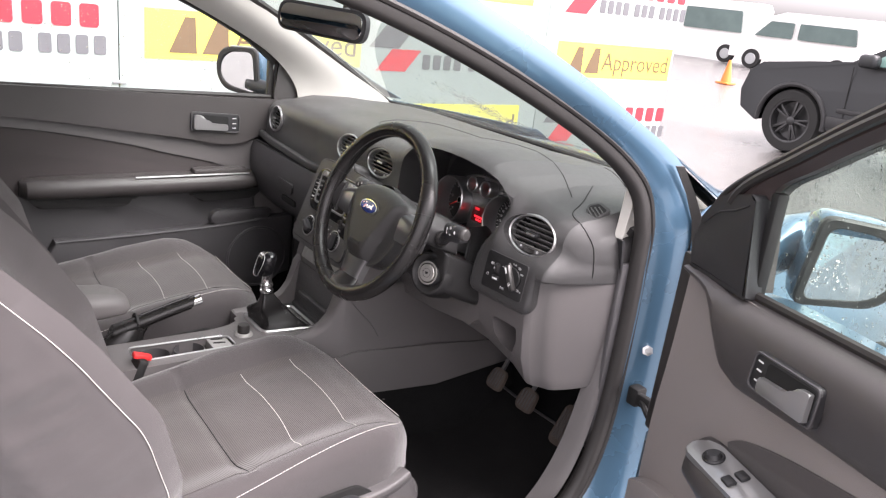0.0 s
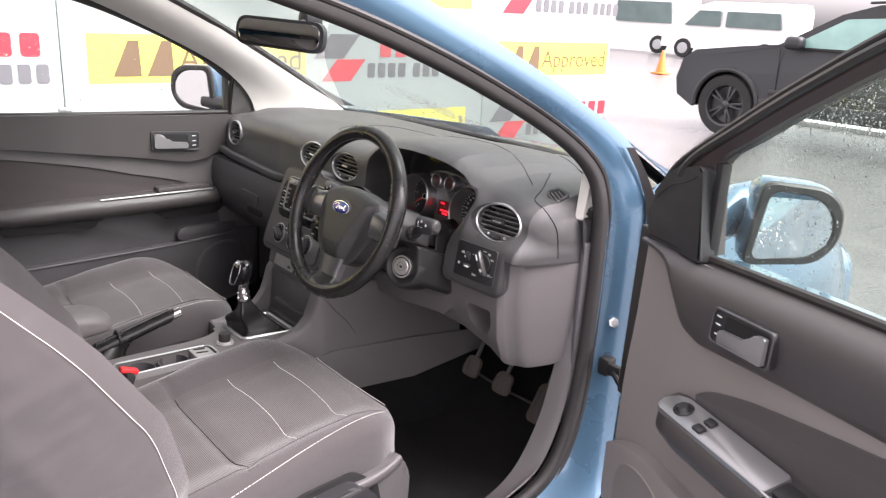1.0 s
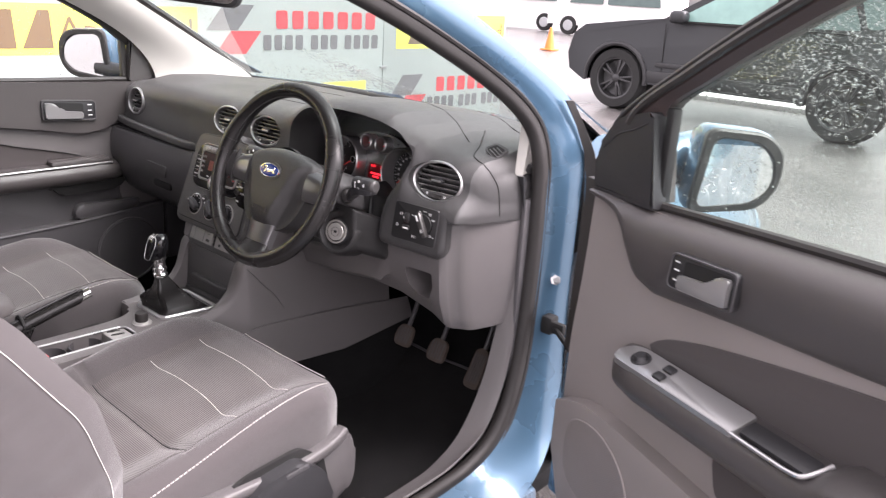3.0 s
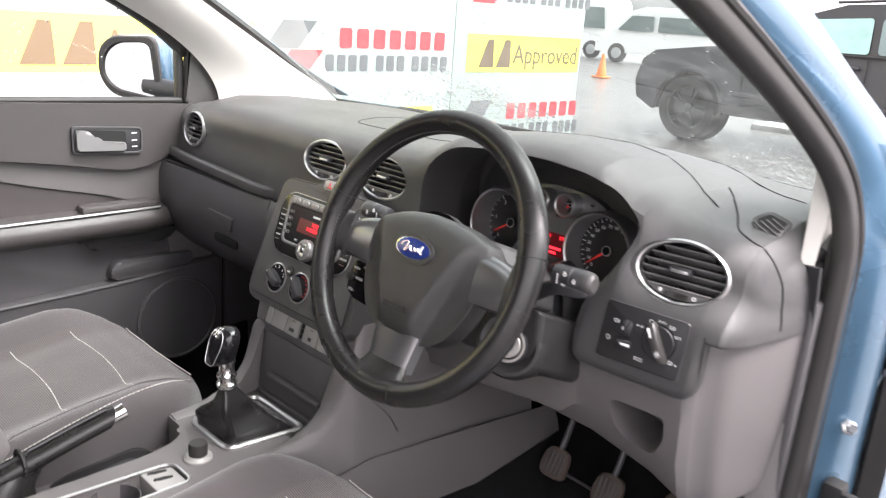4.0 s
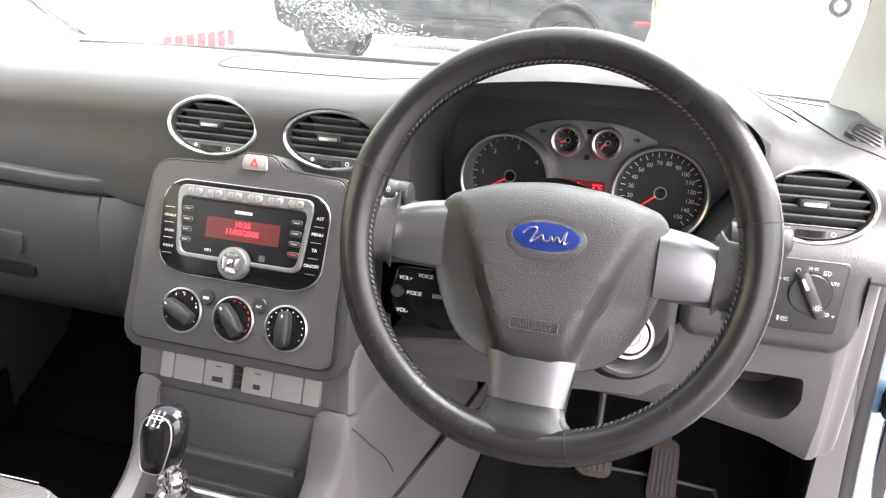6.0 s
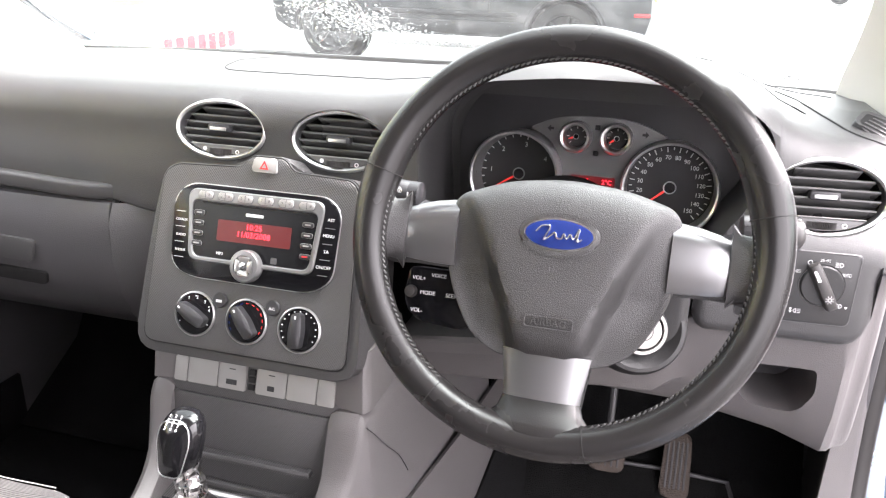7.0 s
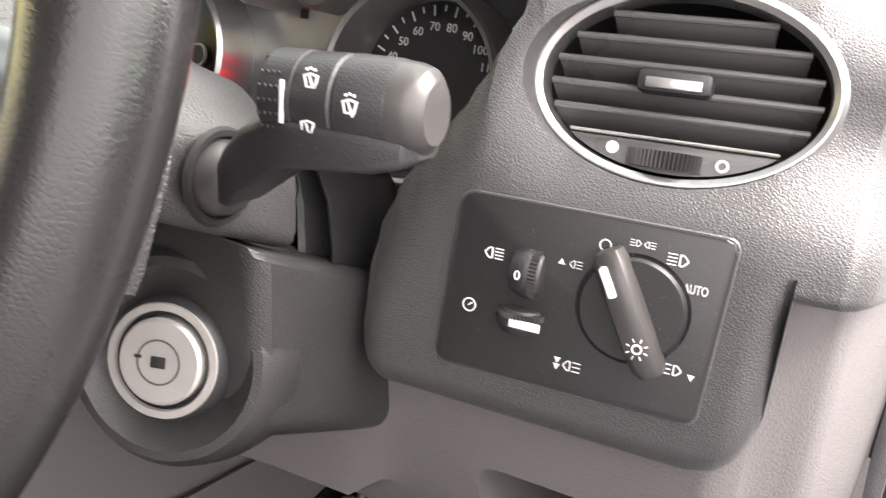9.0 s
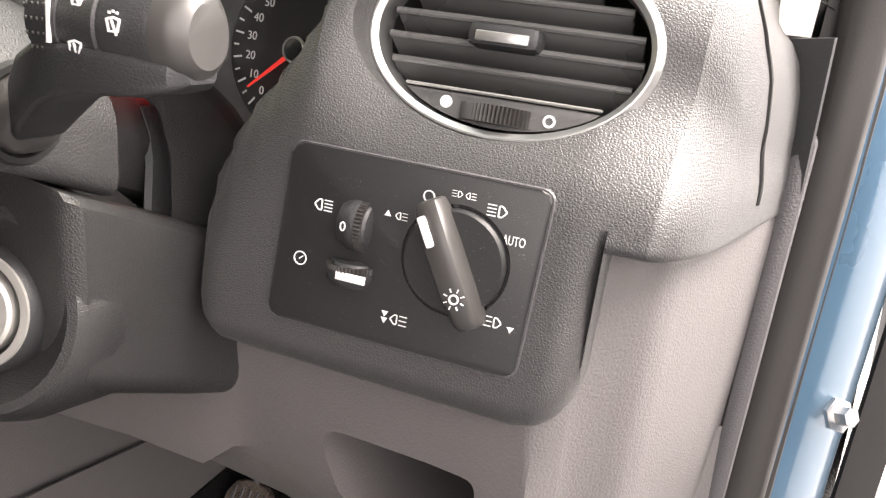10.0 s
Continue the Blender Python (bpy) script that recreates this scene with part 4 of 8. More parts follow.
def vent(m, a, b, name_label):
    v = thing("air_vent", m.translation, name_label, "air vent", "round dashboard vents")
    n = 56
    part("bezel", moved(ring_plate(oval(a, b, n), oval(a - 0.0052, b - 0.0052, n), -0.012, 0.0060, 0.0022), m), SATIN, v, "satin chrome ring")
    part("throat", moved(loft([[(x, y, -0.010) for x, y in oval(a - 0.0050, b - 0.0050, n)], [(x, y, -0.055) for x, y in oval(a * 0.8, b * 0.8, n)]], caps=False), m), BLACK, v)
    part("back", moved(prism(oval(a * 0.82, b * 0.82, n), -0.056, -0.054), m), BLACK, v)
    for k in range(5):
        y = b * (0.68 - 0.24 * k)
        half = (a - 0.0075) * math.sqrt(max(0.02, 1 - (y / (b - 0.0062)) ** 2))
        blade = merged(prism([(-half * 0.98, -0.020), (half * 0.98, -0.020), (half, 0.0), (-half, 0.0)], -0.0010, 0.0010, 0.0007), tube([(-half, 0, 0), (half, 0, 0)], 0.0015, 8))
        part("slat", moved(blade, m @ Matrix.Translation((0, y, -0.004)) @ Matrix.Rotation(radians(60), 4, "X")), SLAT, v)
    low = -b * 0.50
    seg = [(x, y) for x, y in oval(a - 0.0066, b - 0.0066, 90) if y < low]
    seg.sort()
    part("lower_panel", moved(prism(seg, -0.010, -0.001, 0.001), m), SLAT, v)
    # pale strip in place of the highlight along the panel's glossy top edge
    part("panel_highlight", moved(at(rbox((seg[-1][0] - seg[0][0]), 0.0014, 0.0016, 0.0006, 1), 0, low - 0.0004, -0.0008), m), BTN, v)
    gear = [((0.0200 if k % 2 else 0.0190) * math.cos(radians(2.5 * k)), (0.0200 if k % 2 else 0.0190) * math.sin(radians(2.5 * k))) for k in range(144)]
    part("thumb_wheel", moved(prism(gear, -0.0036, 0.0036, 0.0006), m @ Matrix.Translation((-0.001, low - 0.0085, -0.0135)) @ Matrix.Rotation(radians(90), 4, "X")), RUBBER, v)
    part("mark", moved(prism(oval(0.0026, 0.0026, 16, cx=-0.0225, cy=low - 0.0060), -0.001, -0.0005), m), WHITE, v)
    part("mark", moved(ring_plate(oval(0.0026, 0.0026, 16, cx=0.0215, cy=low - 0.0075), oval(0.0016, 0.0016, 16, cx=0.0215, cy=low - 0.0075), -0.001, -0.0005), m), WHITE, v)
    tab = part("tab", moved(at(rbox(0.030, 0.0095, 0.014, 0.003), -0.002, b * 0.04, -0.001), m), DARK, v)
    part("tab_trim", moved(at(rbox(0.022, 0.0042, 0.0016, 0.0006), -0.002, b * 0.04 - 0.001, 0.0062), m), SATIN, tab)
    return v


LABELS = ("round black air vent with chrome ring beside the passenger door", "round black air vent with chrome ring above the radio", "round black air vent with chrome ring beside the wheel", "oval black air vent with chrome ring above the light switch")
for (m, a, b), lab in zip(VENTS, LABELS):
    vent(m, a, b, lab)

# trim line, top mat and the small corner vent
from mathutils.bvhtree import BVHTree
bpy.context.view_layer.update()
top_tree = BVHTree.FromPolygons([upper.matrix_world @ v.co for v in upper.data.vertices], [tuple(f.vertices) for f in upper.data.polygons])


def draped(pts, r, lift=0.0, n=8):
    """A thin line that follows the dashboard's surface."""
    out = []
    for q in smooth_path(pts, n):
        near, nor, _, _ = top_tree.find_nearest(Vector(q))
        out.append(near + nor * lift)
    return tube(out, r, 6)


corner = axes((0.659, 0.100, 0.9555), (1, 0.10, -0.22), (0.0, 0.88, 0.47)) @ Matrix.Diagonal((0.84, 0.98, 1, 1))
cv = part("corner_vent", moved(prism(rounded([(-0.027, 0.010), (-0.012, 0.034), (0.026, 0.030), (0.018, -0.040)], 0.005), -0.006, 0.0022, 0.001), corner), CHARCOAL, dash)
part("vent_mouth", moved(prism(rounded([(-0.020, 0.010), (-0.009, 0.028), (0.020, 0.024), (0.014, -0.030)], 0.004), 0.001, 0.0026), corner), BLACK, cv)
for k in range(4):
    part("slat", moved(at(rbox(0.040 - 0.005 * k, 0.0026, 0.0022, 0.0008), -0.001 + 0.0035 * k, -0.004 + 0.0068 * k, 0.0030, -20), corner), SLAT, cv)
part("panel_gap", draped([(0.560, 0.195, 0.976), (0.608, 0.126, 0.9645), (0.641, 0.066, 0.955), (0.668, 0.050, 0.948), (0.689, 0.060, 0.929), (0.699, 0.0727, 0.906), (0.704, 0.078, 0.872), (0.7095, 0.077, 0.843)], 0.0014), BLACK, dash)
part("demist_slot", merged(draped([(0.20, 0.36, 1.0), (0.44, 0.34, 0.99)], 0.0012), draped([(0.46, 0.335, 0.99), (0.64, 0.275, 0.975)], 0.0012)), BLACK, dash)
part("speaker_panel_line", draped([(0.17, 0.078, 0.99), (0.08, 0.0795, 0.981), (-0.09, 0.081, 0.980), (-0.135, 0.095, 0.980), (-0.150, 0.14, 0.979), (-0.149, 0.23, 0.978), (-0.116, 0.277, 0.976), (0.0, 0.29, 0.976), (0.18, 0.285, 0.98)], 0.0011), BLACK, dash)
part("hood_line", draped([(0.20, 0.155, 0.998), (0.34, 0.16, 1.012), (0.46, 0.145, 1.014), (0.545, 0.13, 0.985), (0.588, 0.112, 0.966)], 0.0009), BLACK, dash)

# ledge under the passenger's side and the glovebox
LEDGE = [(x, lerp(x, FACE) - 0.017 + 0.045 * max(0.0, (x + 0.31) / 0.095) ** 2, 0.842 - 0.012 * (x + 0.69) / 0.45) for x in np.linspace(-0.69, -0.215, 16)]
part("ledge", sweep(LEDGE, rounded([(-0.010, -0.014), (0.012, -0.014), (0.012, 0.007), (-0.004, 0.007)], 0.005, 3)), CHARCOAL, dash)
GB = [[(x, y + 0.35 * max(0, abs(x + 0.45) - 0.22) ** 2 * 4, z) for z, y in ((0.818, -0.012), (0.812, -0.026), (0.79, -0.034), (0.74, -0.036), (0.69, -0.026), (0.645, -0.002), (0.60, 0.05), (0.57, 0.12), (0.57, 0.25))] for x in np.linspace(-0.705, -0.245, 18)]
glove = part("glovebox_lid", skin(GB, 0.006), MIDGREY, dash, "dark grey glovebox lid")
part("latch", moved(prism(rounded([(-0.055, -0.012), (0.05, -0.018), (0.06, 0.016), (-0.045, 0.018)], 0.008), -0.002, 0.003, 0.001), axes((-0.43, -0.0375, 0.735), (1, 0, 0), UP)), CHARCOAL, glove)
part("latch_grip", moved(prism(rounded([(-0.04, -0.012), (0.05, -0.014), (0.055, 0.006), (-0.035, 0.008)], 0.006), -0.003, 0.002, 0.001), axes((-0.42, -0.030, 0.695), (1, 0, 0), (0, -0.2, 1))), BLACK, glove)
part("lid_gap", merged(tube(smooth_path([(-0.2455, -0.027, 0.815), (-0.2445, -0.0355, 0.79), (-0.2440, -0.0375, 0.74), (-0.2445, -0.0275, 0.69), (-0.2455, -0.0035, 0.645), (-0.246, 0.048, 0.60)], 6), 0.0016, 6), tube([(x, -0.0215, 0.8165) for x in np.linspace(-0.69, -0.246, 12)], 0.0014, 6)), BLACK, dash)
END = [[(x, y + 0.5 * (x + 0.245) * 0.4, z) for z, y in ((0.815, -0.028), (0.79, -0.040), (0.74, -0.042), (0.69, -0.034), (0.64, -0.01), (0.58, 0.05), (0.55, 0.13), (0.55, 0.25))] for x in np.linspace(-0.243, -0.13, 8)]
part("glovebox_end", skin(END, 0.006), MIDGREY, dash)

# ---- centre stack ----
FO = Vector((CX, -0.106, 0.80))
FM = axes(FO, (1, 0, 0), (0, 0.331, 0.943))
stack = thing("centre_stack", (CX, -0.05, 0.62), "grey centre stack with radio and three heater knobs", "dashboard console")
OUT = rounded([(-0.142, -0.125), (0.142, -0.125), (0.134, 0.02), (0.125, 0.089), (0.113, 0.099), (0.043, 0.102), (0.031, 0.116), (-0.013, 0.116), (-0.026, 0.102), (-0.108, 0.099), (-0.125, 0.089), (-0.134, 0.02)], [0.03, 0.03, 0.05, 0.012, 0.01, 0.01, 0.01, 0.01, 0.01, 0.01, 0.012, 0.05])
part("surround", moved(prism(OUT, -0.10, 0.004, 0.0015, 2), FM), CHARCOAL, stack)
FAC = rounded([(-0.128, -0.112), (0.128, -0.112), (0.124, 0.02), (0.121, 0.086), (0.112, 0.096), (0.041, 0.099), (0.030, 0.113), (-0.012, 0.113), (-0.024, 0.099), (-0.106, 0.096), (-0.121, 0.086), (-0.124, 0.02)], [0.016, 0.016, 0.05, 0.01, 0.008, 0.008, 0.008, 0.008, 0.008, 0.008, 0.01, 0.05])
part("facia", moved(prism(FAC, 0.0, 0.0085, 0.0009), FM), FACIA, stack, "grey technical-pattern facia")
part("facia_edge", moved(tube([(x * 1.006, y * 1.006, 0.0055) for x, y in FAC], 0.0016, 6, closed=True), FM), BLACK, stack)
haz = part("hazard_button", moved(at(prism(rounded([(-0.016, -0.008), (0.016, -0.008), (0.013, 0.009), (-0.013, 0.009)], 0.004), 0.006, 0.0125, 0.002), 0.0075, 0.104), FM), BTN, stack)
part("triangle", moved(at(ring_plate([(-0.0055, -0.0045), (0.0055, -0.0045), (0, 0.0055)], [(-0.003, -0.003), (0.003, -0.003), (0, 0.0025)], 0.0125, 0.0130), 0.0075, 0.104), FM), RED, haz)

radio = thing("car_radio", FM @ Vector((0, 0.025, 0.012)), "black car radio with silver frame and red display", "radio")
RO = rounded([(-0.099, -0.020), (-0.072, -0.031), (0.078, -0.031), (0.103, -0.016), (0.106, 0.060), (0.090, 0.076), (-0.084, 0.076), (-0.102, 0.060)], [0.02, 0.03, 0.03, 0.02, 0.014, 0.014, 0.014, 0.014])
RO = [(x + 0.0, y) for x, y in RO]
part("bezel", moved(prism(RO, 0.006, 0.0125, 0.0025), FM), SCREEN, radio)
part("bezel_rim", moved(tube([(x, y, 0.0098) for x, y in RO], 0.0011, 6, closed=True), FM), SATIN, radio)
RI = rounded([(-0.076, -0.012), (0.080, -0.012), (0.088, 0.071), (-0.083, 0.071)], 0.013, 5)
RJ = rounded([(-0.070, -0.0065), (0.074, -0.0065), (0.081, 0.057), (-0.077, 0.057)], 0.009, 5)
part("silver_frame", moved(ring_plate(RI, RJ, 0.010, 0.0155, 0.0015), FM), SILVER, radio)
part("screen", moved(prism(RJ, 0.010, 0.0135), FM), SCREEN, radio)
part("display", moved(prism(rect(0.092, 0.024, 0.002, cx=0.004, cy=0.0262), 0.0132, 0.0139), FM), REDBACK, radio, "dark red display")
for txt, sz, y in (("10:25", 0.0088, 0.0325), ("11/03/2008", 0.0088, 0.0238)):
    part("display_text", moved(at(lettering(txt, sz, 0.0003, 1.05), 0.004, y, 0.0143), FM), REDGLOW, radio, "glowing red display text")
part("maker_bar", moved(prism(rect(0.022, 0.0034, 0.001, cx=0.003, cy=0.0465), 0.0135, 0.0139), FM), WHITE, radio)
part("cd_slot", moved(at(rbox(0.135, 0.0016, 0.001, 0.0004, 1), 0.003, 0.0555, 0.0138), FM), BLACK, radio)
for k in range(6):
    b = part("preset_button", moved(at(prism(rect(0.0185, 0.0085, 0.0040), 0.014, 0.0172, 0.001), -0.0595 + 0.0252 * k, 0.0642), FM), BTN, radio)
    x = -0.0595 + 0.0252 * k
    pair = ("12", "34", "56", "78", "90", "*#")[k]
    for c, dx in zip(pair, (-0.0046, 0.0046)):
        part("digit", moved(at(lettering(c, 0.0044, 0.0002), x + dx, 0.0642, 0.0173), FM), MIDGREY, b)
    part("divider", moved(at(rbox(0.0006, 0.0078, 0.0003, 0), x, 0.0642, 0.0173), FM), MIDGREY, b)
    part("button_edge", moved(tube([(x + u, 0.0642 + v, 0.0158) for u, v in rect(0.0187, 0.0087, 0.0041)], 0.0004, 5, closed=True), FM), MIDGREY, b)
for k in range(4):
    for x in (-0.0665, 0.0695):
        b = part("side_button", moved(at(prism(rect(0.0135, 0.0054, 0.0027), 0.0135, 0.0152, 0.0006), x, 0.0435 - 0.0117 * k), FM), DARK, radio)
        part("button_edge", moved(tube([(x + u, 0.0435 - 0.0117 * k + v, 0.0146) for u, v in rect(0.0135, 0.0054, 0.0027)], 0.0003, 5, closed=True), FM), BTN, b)
        part("print", moved(at(rbox(0.0068, 0.0016, 0.0003, 0), x, 0.0435 - 0.0117 * k, 0.0153), FM), (RED if k == 3 and x > 0 else BTN), b)
for k, txt in enumerate(("AST", "MENU", "TA", "ON/OFF")):
    part("key_text", moved(at(lettering(txt, 0.0050, 0.0003), 0.0955 - 0.0012 * k, 0.0515 - 0.0175 * k, 0.0129), FM), WHITE, radio)
    part("key_line", moved(at(rbox(0.012, 0.0006, 0.0004, 0), 0.0950 - 0.0012 * k, 0.0425 - 0.0175 * k, 0.0128), FM), SATIN, radio)
for k, txt in enumerate(("", "CD/AUX", "RADIO", "PHONE")):
    if txt:
        part("key_text", moved(at(lettering(txt, 0.0040, 0.0003), -0.0905 + 0.0008 * k, 0.0505 - 0.0175 * k, 0.0129), FM), WHITE, radio)
    part("key_line", moved(at(rbox(0.012, 0.0006, 0.0004, 0), -0.0915 + 0.0008 * k, 0.0425 - 0.0175 * k, 0.0128), FM), SATIN, radio)
part("mp_text", moved(at(lettering("MP3", 0.0048, 0.0003), -0.036, -0.0005, 0.0139), FM), WHITE, radio)
part("disc_mark", moved(prism(rect(0.0075, 0.007, 0.001, cx=0.032, cy=-0.001), 0.0134, 0.0138), FM), MIDGREY, radio)
kn = part("volume_knob", moved(at(lathe([(0.0185, 0.010), (0.0185, 0.021), (0.0170, 0.0235), (0.0125, 0.024), (0.0120, 0.0225), (0.0118, 0.0225), (0, 0.0225)], 40), 0.001, -0.0105), FM), SILVER, radio, "silver volume knob")
for k in range(4):
    part("knob_key", moved(at(prism(rounded([(-0.0052, 0.0048), (0.0052, 0.0048), (0.0072, 0.0105), (-0.0072, 0.0105)], 0.0015), 0.0222, 0.0245, 0.0008), 0.001, -0.0105, 0, 90 * k), FM), SATIN, kn)
part("knob_button", moved(at(lathe([(0.0044, 0.022), (0.0042, 0.0252), (0.0, 0.0256)], 20), 0.001, -0.0105), FM), CHROME, kn)

heater = thing("heater_controls", FM @ Vector((0, -0.075, 0.01)), "three round black heater knobs with chrome rings", "heater control")
for k, (x, y, turn) in enumerate(((-0.0617, -0.0735, 62), (0.0045, -0.0735, 38), (0.0702, -0.0735, 0))):
    dial = part("dial", moved(at(lathe([(0.0262, 0.006), (0.0262, 0.0105), (0.0245, 0.0115), (0.0235, 0.009), (0.0, 0.009)], 44), x, y), FM), SATIN, heater, "chrome ring")
    part("dial_face", moved(at(lathe([(0.0238, 0.0092), (0.0232, 0.0108), (0.0, 0.0112)], 44), x, y), FM), GLOSS, dial)
    part("grip", moved(at(pillow(rounded([(-0.0065, -0.0195), (0.0065, -0.0195), (0.0080, 0.0), (0.0055, 0.0195), (-0.0055, 0.0195), (-0.0080, 0.0)], 0.004), 0.010, 0.022, 0.003), x, y, 0, turn), FM), DARK, dial)
    part("pointer", moved(at(rbox(0.0018, 0.007, 0.0006, 0), 0, 0, 0), FM @ Matrix.Translation((x, y, 0.0252)) @ Matrix.Rotation(radians(turn), 4, "Z") @ Matrix.Translation((0, 0.013, -0.0018))), WHITE, dial)
    for j in range(13):
        a = radians(210 - 20 * j)
        dot = rbox(0.0014, 0.0014, 0.0003, 0) if k != 1 else rbox(0.0035, 0.0010, 0.0003, 0)
        col = WHITE if k != 1 else (BLUE if j < 6 else RED)
        if k == 0 and j % 3:
            continue
        part("scale_mark", moved(dot, FM @ Matrix.Translation((x + 0.0208 * math.cos(a), y + 0.0208 * math.sin(a), 0.0113)) @ Matrix.Rotation(a + math.pi / 2, 4, "Z")), col, dial)
    if k == 0:
        for j, txt in enumerate(("0", "1", "2", "3", "4")):
            a = radians(150 - 33 * j)
            part("digit", moved(at(lettering(txt, 0.0052, 0.0003), x + 0.0195 * math.cos(a), y + 0.0195 * math.sin(a), 0.0114), FM), WHITE, dial)
for x, txt in ((-0.0315, ""), (0.0354, "A/C")):
    b = part("push_button", moved(at(lathe([(0.0090, 0.007), (0.0090, 0.0105), (0.0078, 0.0118), (0, 0.0118)], 24), x, -0.0535), FM), DARK, heater)
    part("print", moved(at(lettering(txt, 0.0045, 0.0003) if txt else rbox(0.0075, 0.003, 0.0003, 0), x, -0.0545, 0.0120), FM), WHITE, b)

# switch row below, then the cubby with its roller lid
RM = axes((CX, -0.125, 0.64), (1, 0, 0), (0, 0.331, 0.943))
row = thing("switch_row", (CX, -0.12, 0.64), "row of grey push switches under the heater", "switch panel")
part("row_frame", moved(prism(rounded([(-0.120, -0.020), (0.116, -0.020), (0.112, 0.030), (-0.116, 0.030)], 0.006), -0.04, 0.004, 0.003), RM), FACIA, row)
edges = (-0.1045, -0.0860, -0.0450, -0.0075, 0.0055, 0.0455, 0.0840, 0.1065)
for k in range(7):
    a, b = edges[k], edges[k + 1]
    if k == 3:
        for j in range(3):
            part("led_slot", moved(at(rbox(0.0085, 0.0070, 0.003, 0.001), (a + b) / 2, 0.0010 + 0.009 * j, 0.0055), RM), BLACK, row)
        continue
    s = part("switch", moved(prism(rect(b - a - 0.0014, 0.030, 0.002, cx=(a + b) / 2, cy=0.010), 0.003, 0.0085, 0.0012), RM), BTN, row)
    if k in (2, 4):
        part("print", moved(merged(at(rbox(0.008, 0.0012, 0.0003, 0), (a + b) / 2, 0.0195, 0.0087), at(rbox(0.014 if k == 2 else 0.009, 0.006, 0.0003, 0), (a + b) / 2, 0.004, 0.0087)), RM), DARK, s)
CM = axes((CX, -0.144, 0.568), (1, 0, 0), (0, 0.11, 0.994))
part("cubby_lid", moved(prism(rounded([(-0.100, -0.060), (0.100, -0.060), (0.108, 0.058), (-0.108, 0.058)], 0.004), -0.03, 0.0, 0.003), CM), FACIA, stack, "grey roller cubby lid")
part("lid_grip", moved(at(rbox(0.15, 0.010, 0.014, 0.004), 0.008, -0.016, 0.004), CM), FACIA, stack)

# ---- instrument cluster ----
cl = thing("instrument_cluster", (0.36, 0.09, 0.86), "instrument cluster with two round dials and a silver centre", "instrument cluster")
GM = axes((0.3686, 0.065, 0.884), (1, 0, 0), (0, 0.15, 1)) @ Matrix.Diagonal((0.967, 0.967, 1, 1))
part("back_plate", moved(prism([(-0.002 + (x - 0.362) * 0.98, (z - 0.885) * 0.97) for x, z in HOOD], -0.030, -0.022), GM), DARK, cl)
SILV = rounded([(-0.088, 0.056), (-0.060, 0.069), (-0.03, 0.0735), (0.02, 0.0735), (0.050, 0.068), (0.079, 0.055), (0.050, 0.044), (0.036, 0.02), (0.032, -0.055), (-0.043, -0.055), (-0.047, 0.02), (-0.062, 0.044)], [0.004, 0.02, 0.03, 0.03, 0.02, 0.004, 0.02, 0.03, 0.002, 0.002, 0.03, 0.02])
part("silver_centre", moved(prism(SILV, -0.024, -0.004, 0.002), GM), SILVER, cl)


def dial(x, y, r, m, proud=0.0):
    """A dial face at the bottom of a tube that stands proud of the panel."""
    d = part("dial_ring", moved(at(lathe([(r, -0.025), (r, 0.004 + proud), (r - 0.002, 0.0065 + proud), (r - 0.0045, 0.005 + proud), (r - 0.0052, proud * 0.6), (r - 0.0060, -0.018)], 56), x, y), m), SATIN, cl, "chrome dial ring")
    part("dial_face", moved(at(lathe([(r - 0.005, -0.0175), (0, -0.0175)], 56), x, y), m), GAUGE, d)
    return d


GS = GM @ Matrix.Translation((0, 0, 0.0150))
tach = dial(-0.0985, -0.004, 0.0560, GM, 0.020)
speed = dial(0.0865, -0.004, 0.0570, GM, 0.013)
s1 = dial(-0.0292, 0.0490, 0.0190, GS)
s2 = dial(0.0190, 0.0500, 0.0190, GS)


def scale_marks(owner, x, y, r, a0, a1, n, words, size, step):
    for k in range(n + 1):
        a = radians(a0 + (a1 - a0) * k / n)
        ln = 0.006 if k % step == 0 else 0.0035
        part("tick", moved(rbox(ln, 0.0011, 0.0004, 0), GM @ Matrix.Translation((x + (r - ln / 2) * math.cos(a), y + (r - ln / 2) * math.sin(a), -0.0170)) @ Matrix.Rotation(a, 4, "Z")), WHITE, owner)
    for k, w in enumerate(words):
        a = radians(a0 + (a1 - a0) * k / (len(words) - 1))
        if w:
            part("numeral", moved(at(lettering(w, size, 0.0003), x + (r - 0.0125) * math.cos(a), y + (r - 0.0125) * math.sin(a), -0.0169), GM), WHITE, owner)


def needle(owner, x, y, a, ln, hub, m=None):
    a, gm = radians(a), m or GM
    part("needle", moved(at(prism([(0.004, -0.0014), (ln, -0.0005), (ln, 0.0005), (0.004, 0.0014)], -0.0125, -0.0115), 0, 0), gm @ Matrix.Translation((x, y, 0)) @ Matrix.Rotation(a, 4, "Z")), NEEDLE, owner)
    part("hub", moved(at(lathe([(hub, -0.0165), (hub, -0.011), (hub * 0.85, -0.0100), (0, -0.0098)], 24), x, y), gm), GLOSS, owner)
    part("hub_ring", moved(at(lathe([(hub * 1.05, -0.0112), (hub * 1.0, -0.0095), (hub * 0.86, -0.0096)], 24), x, y), gm), SATIN, owner)


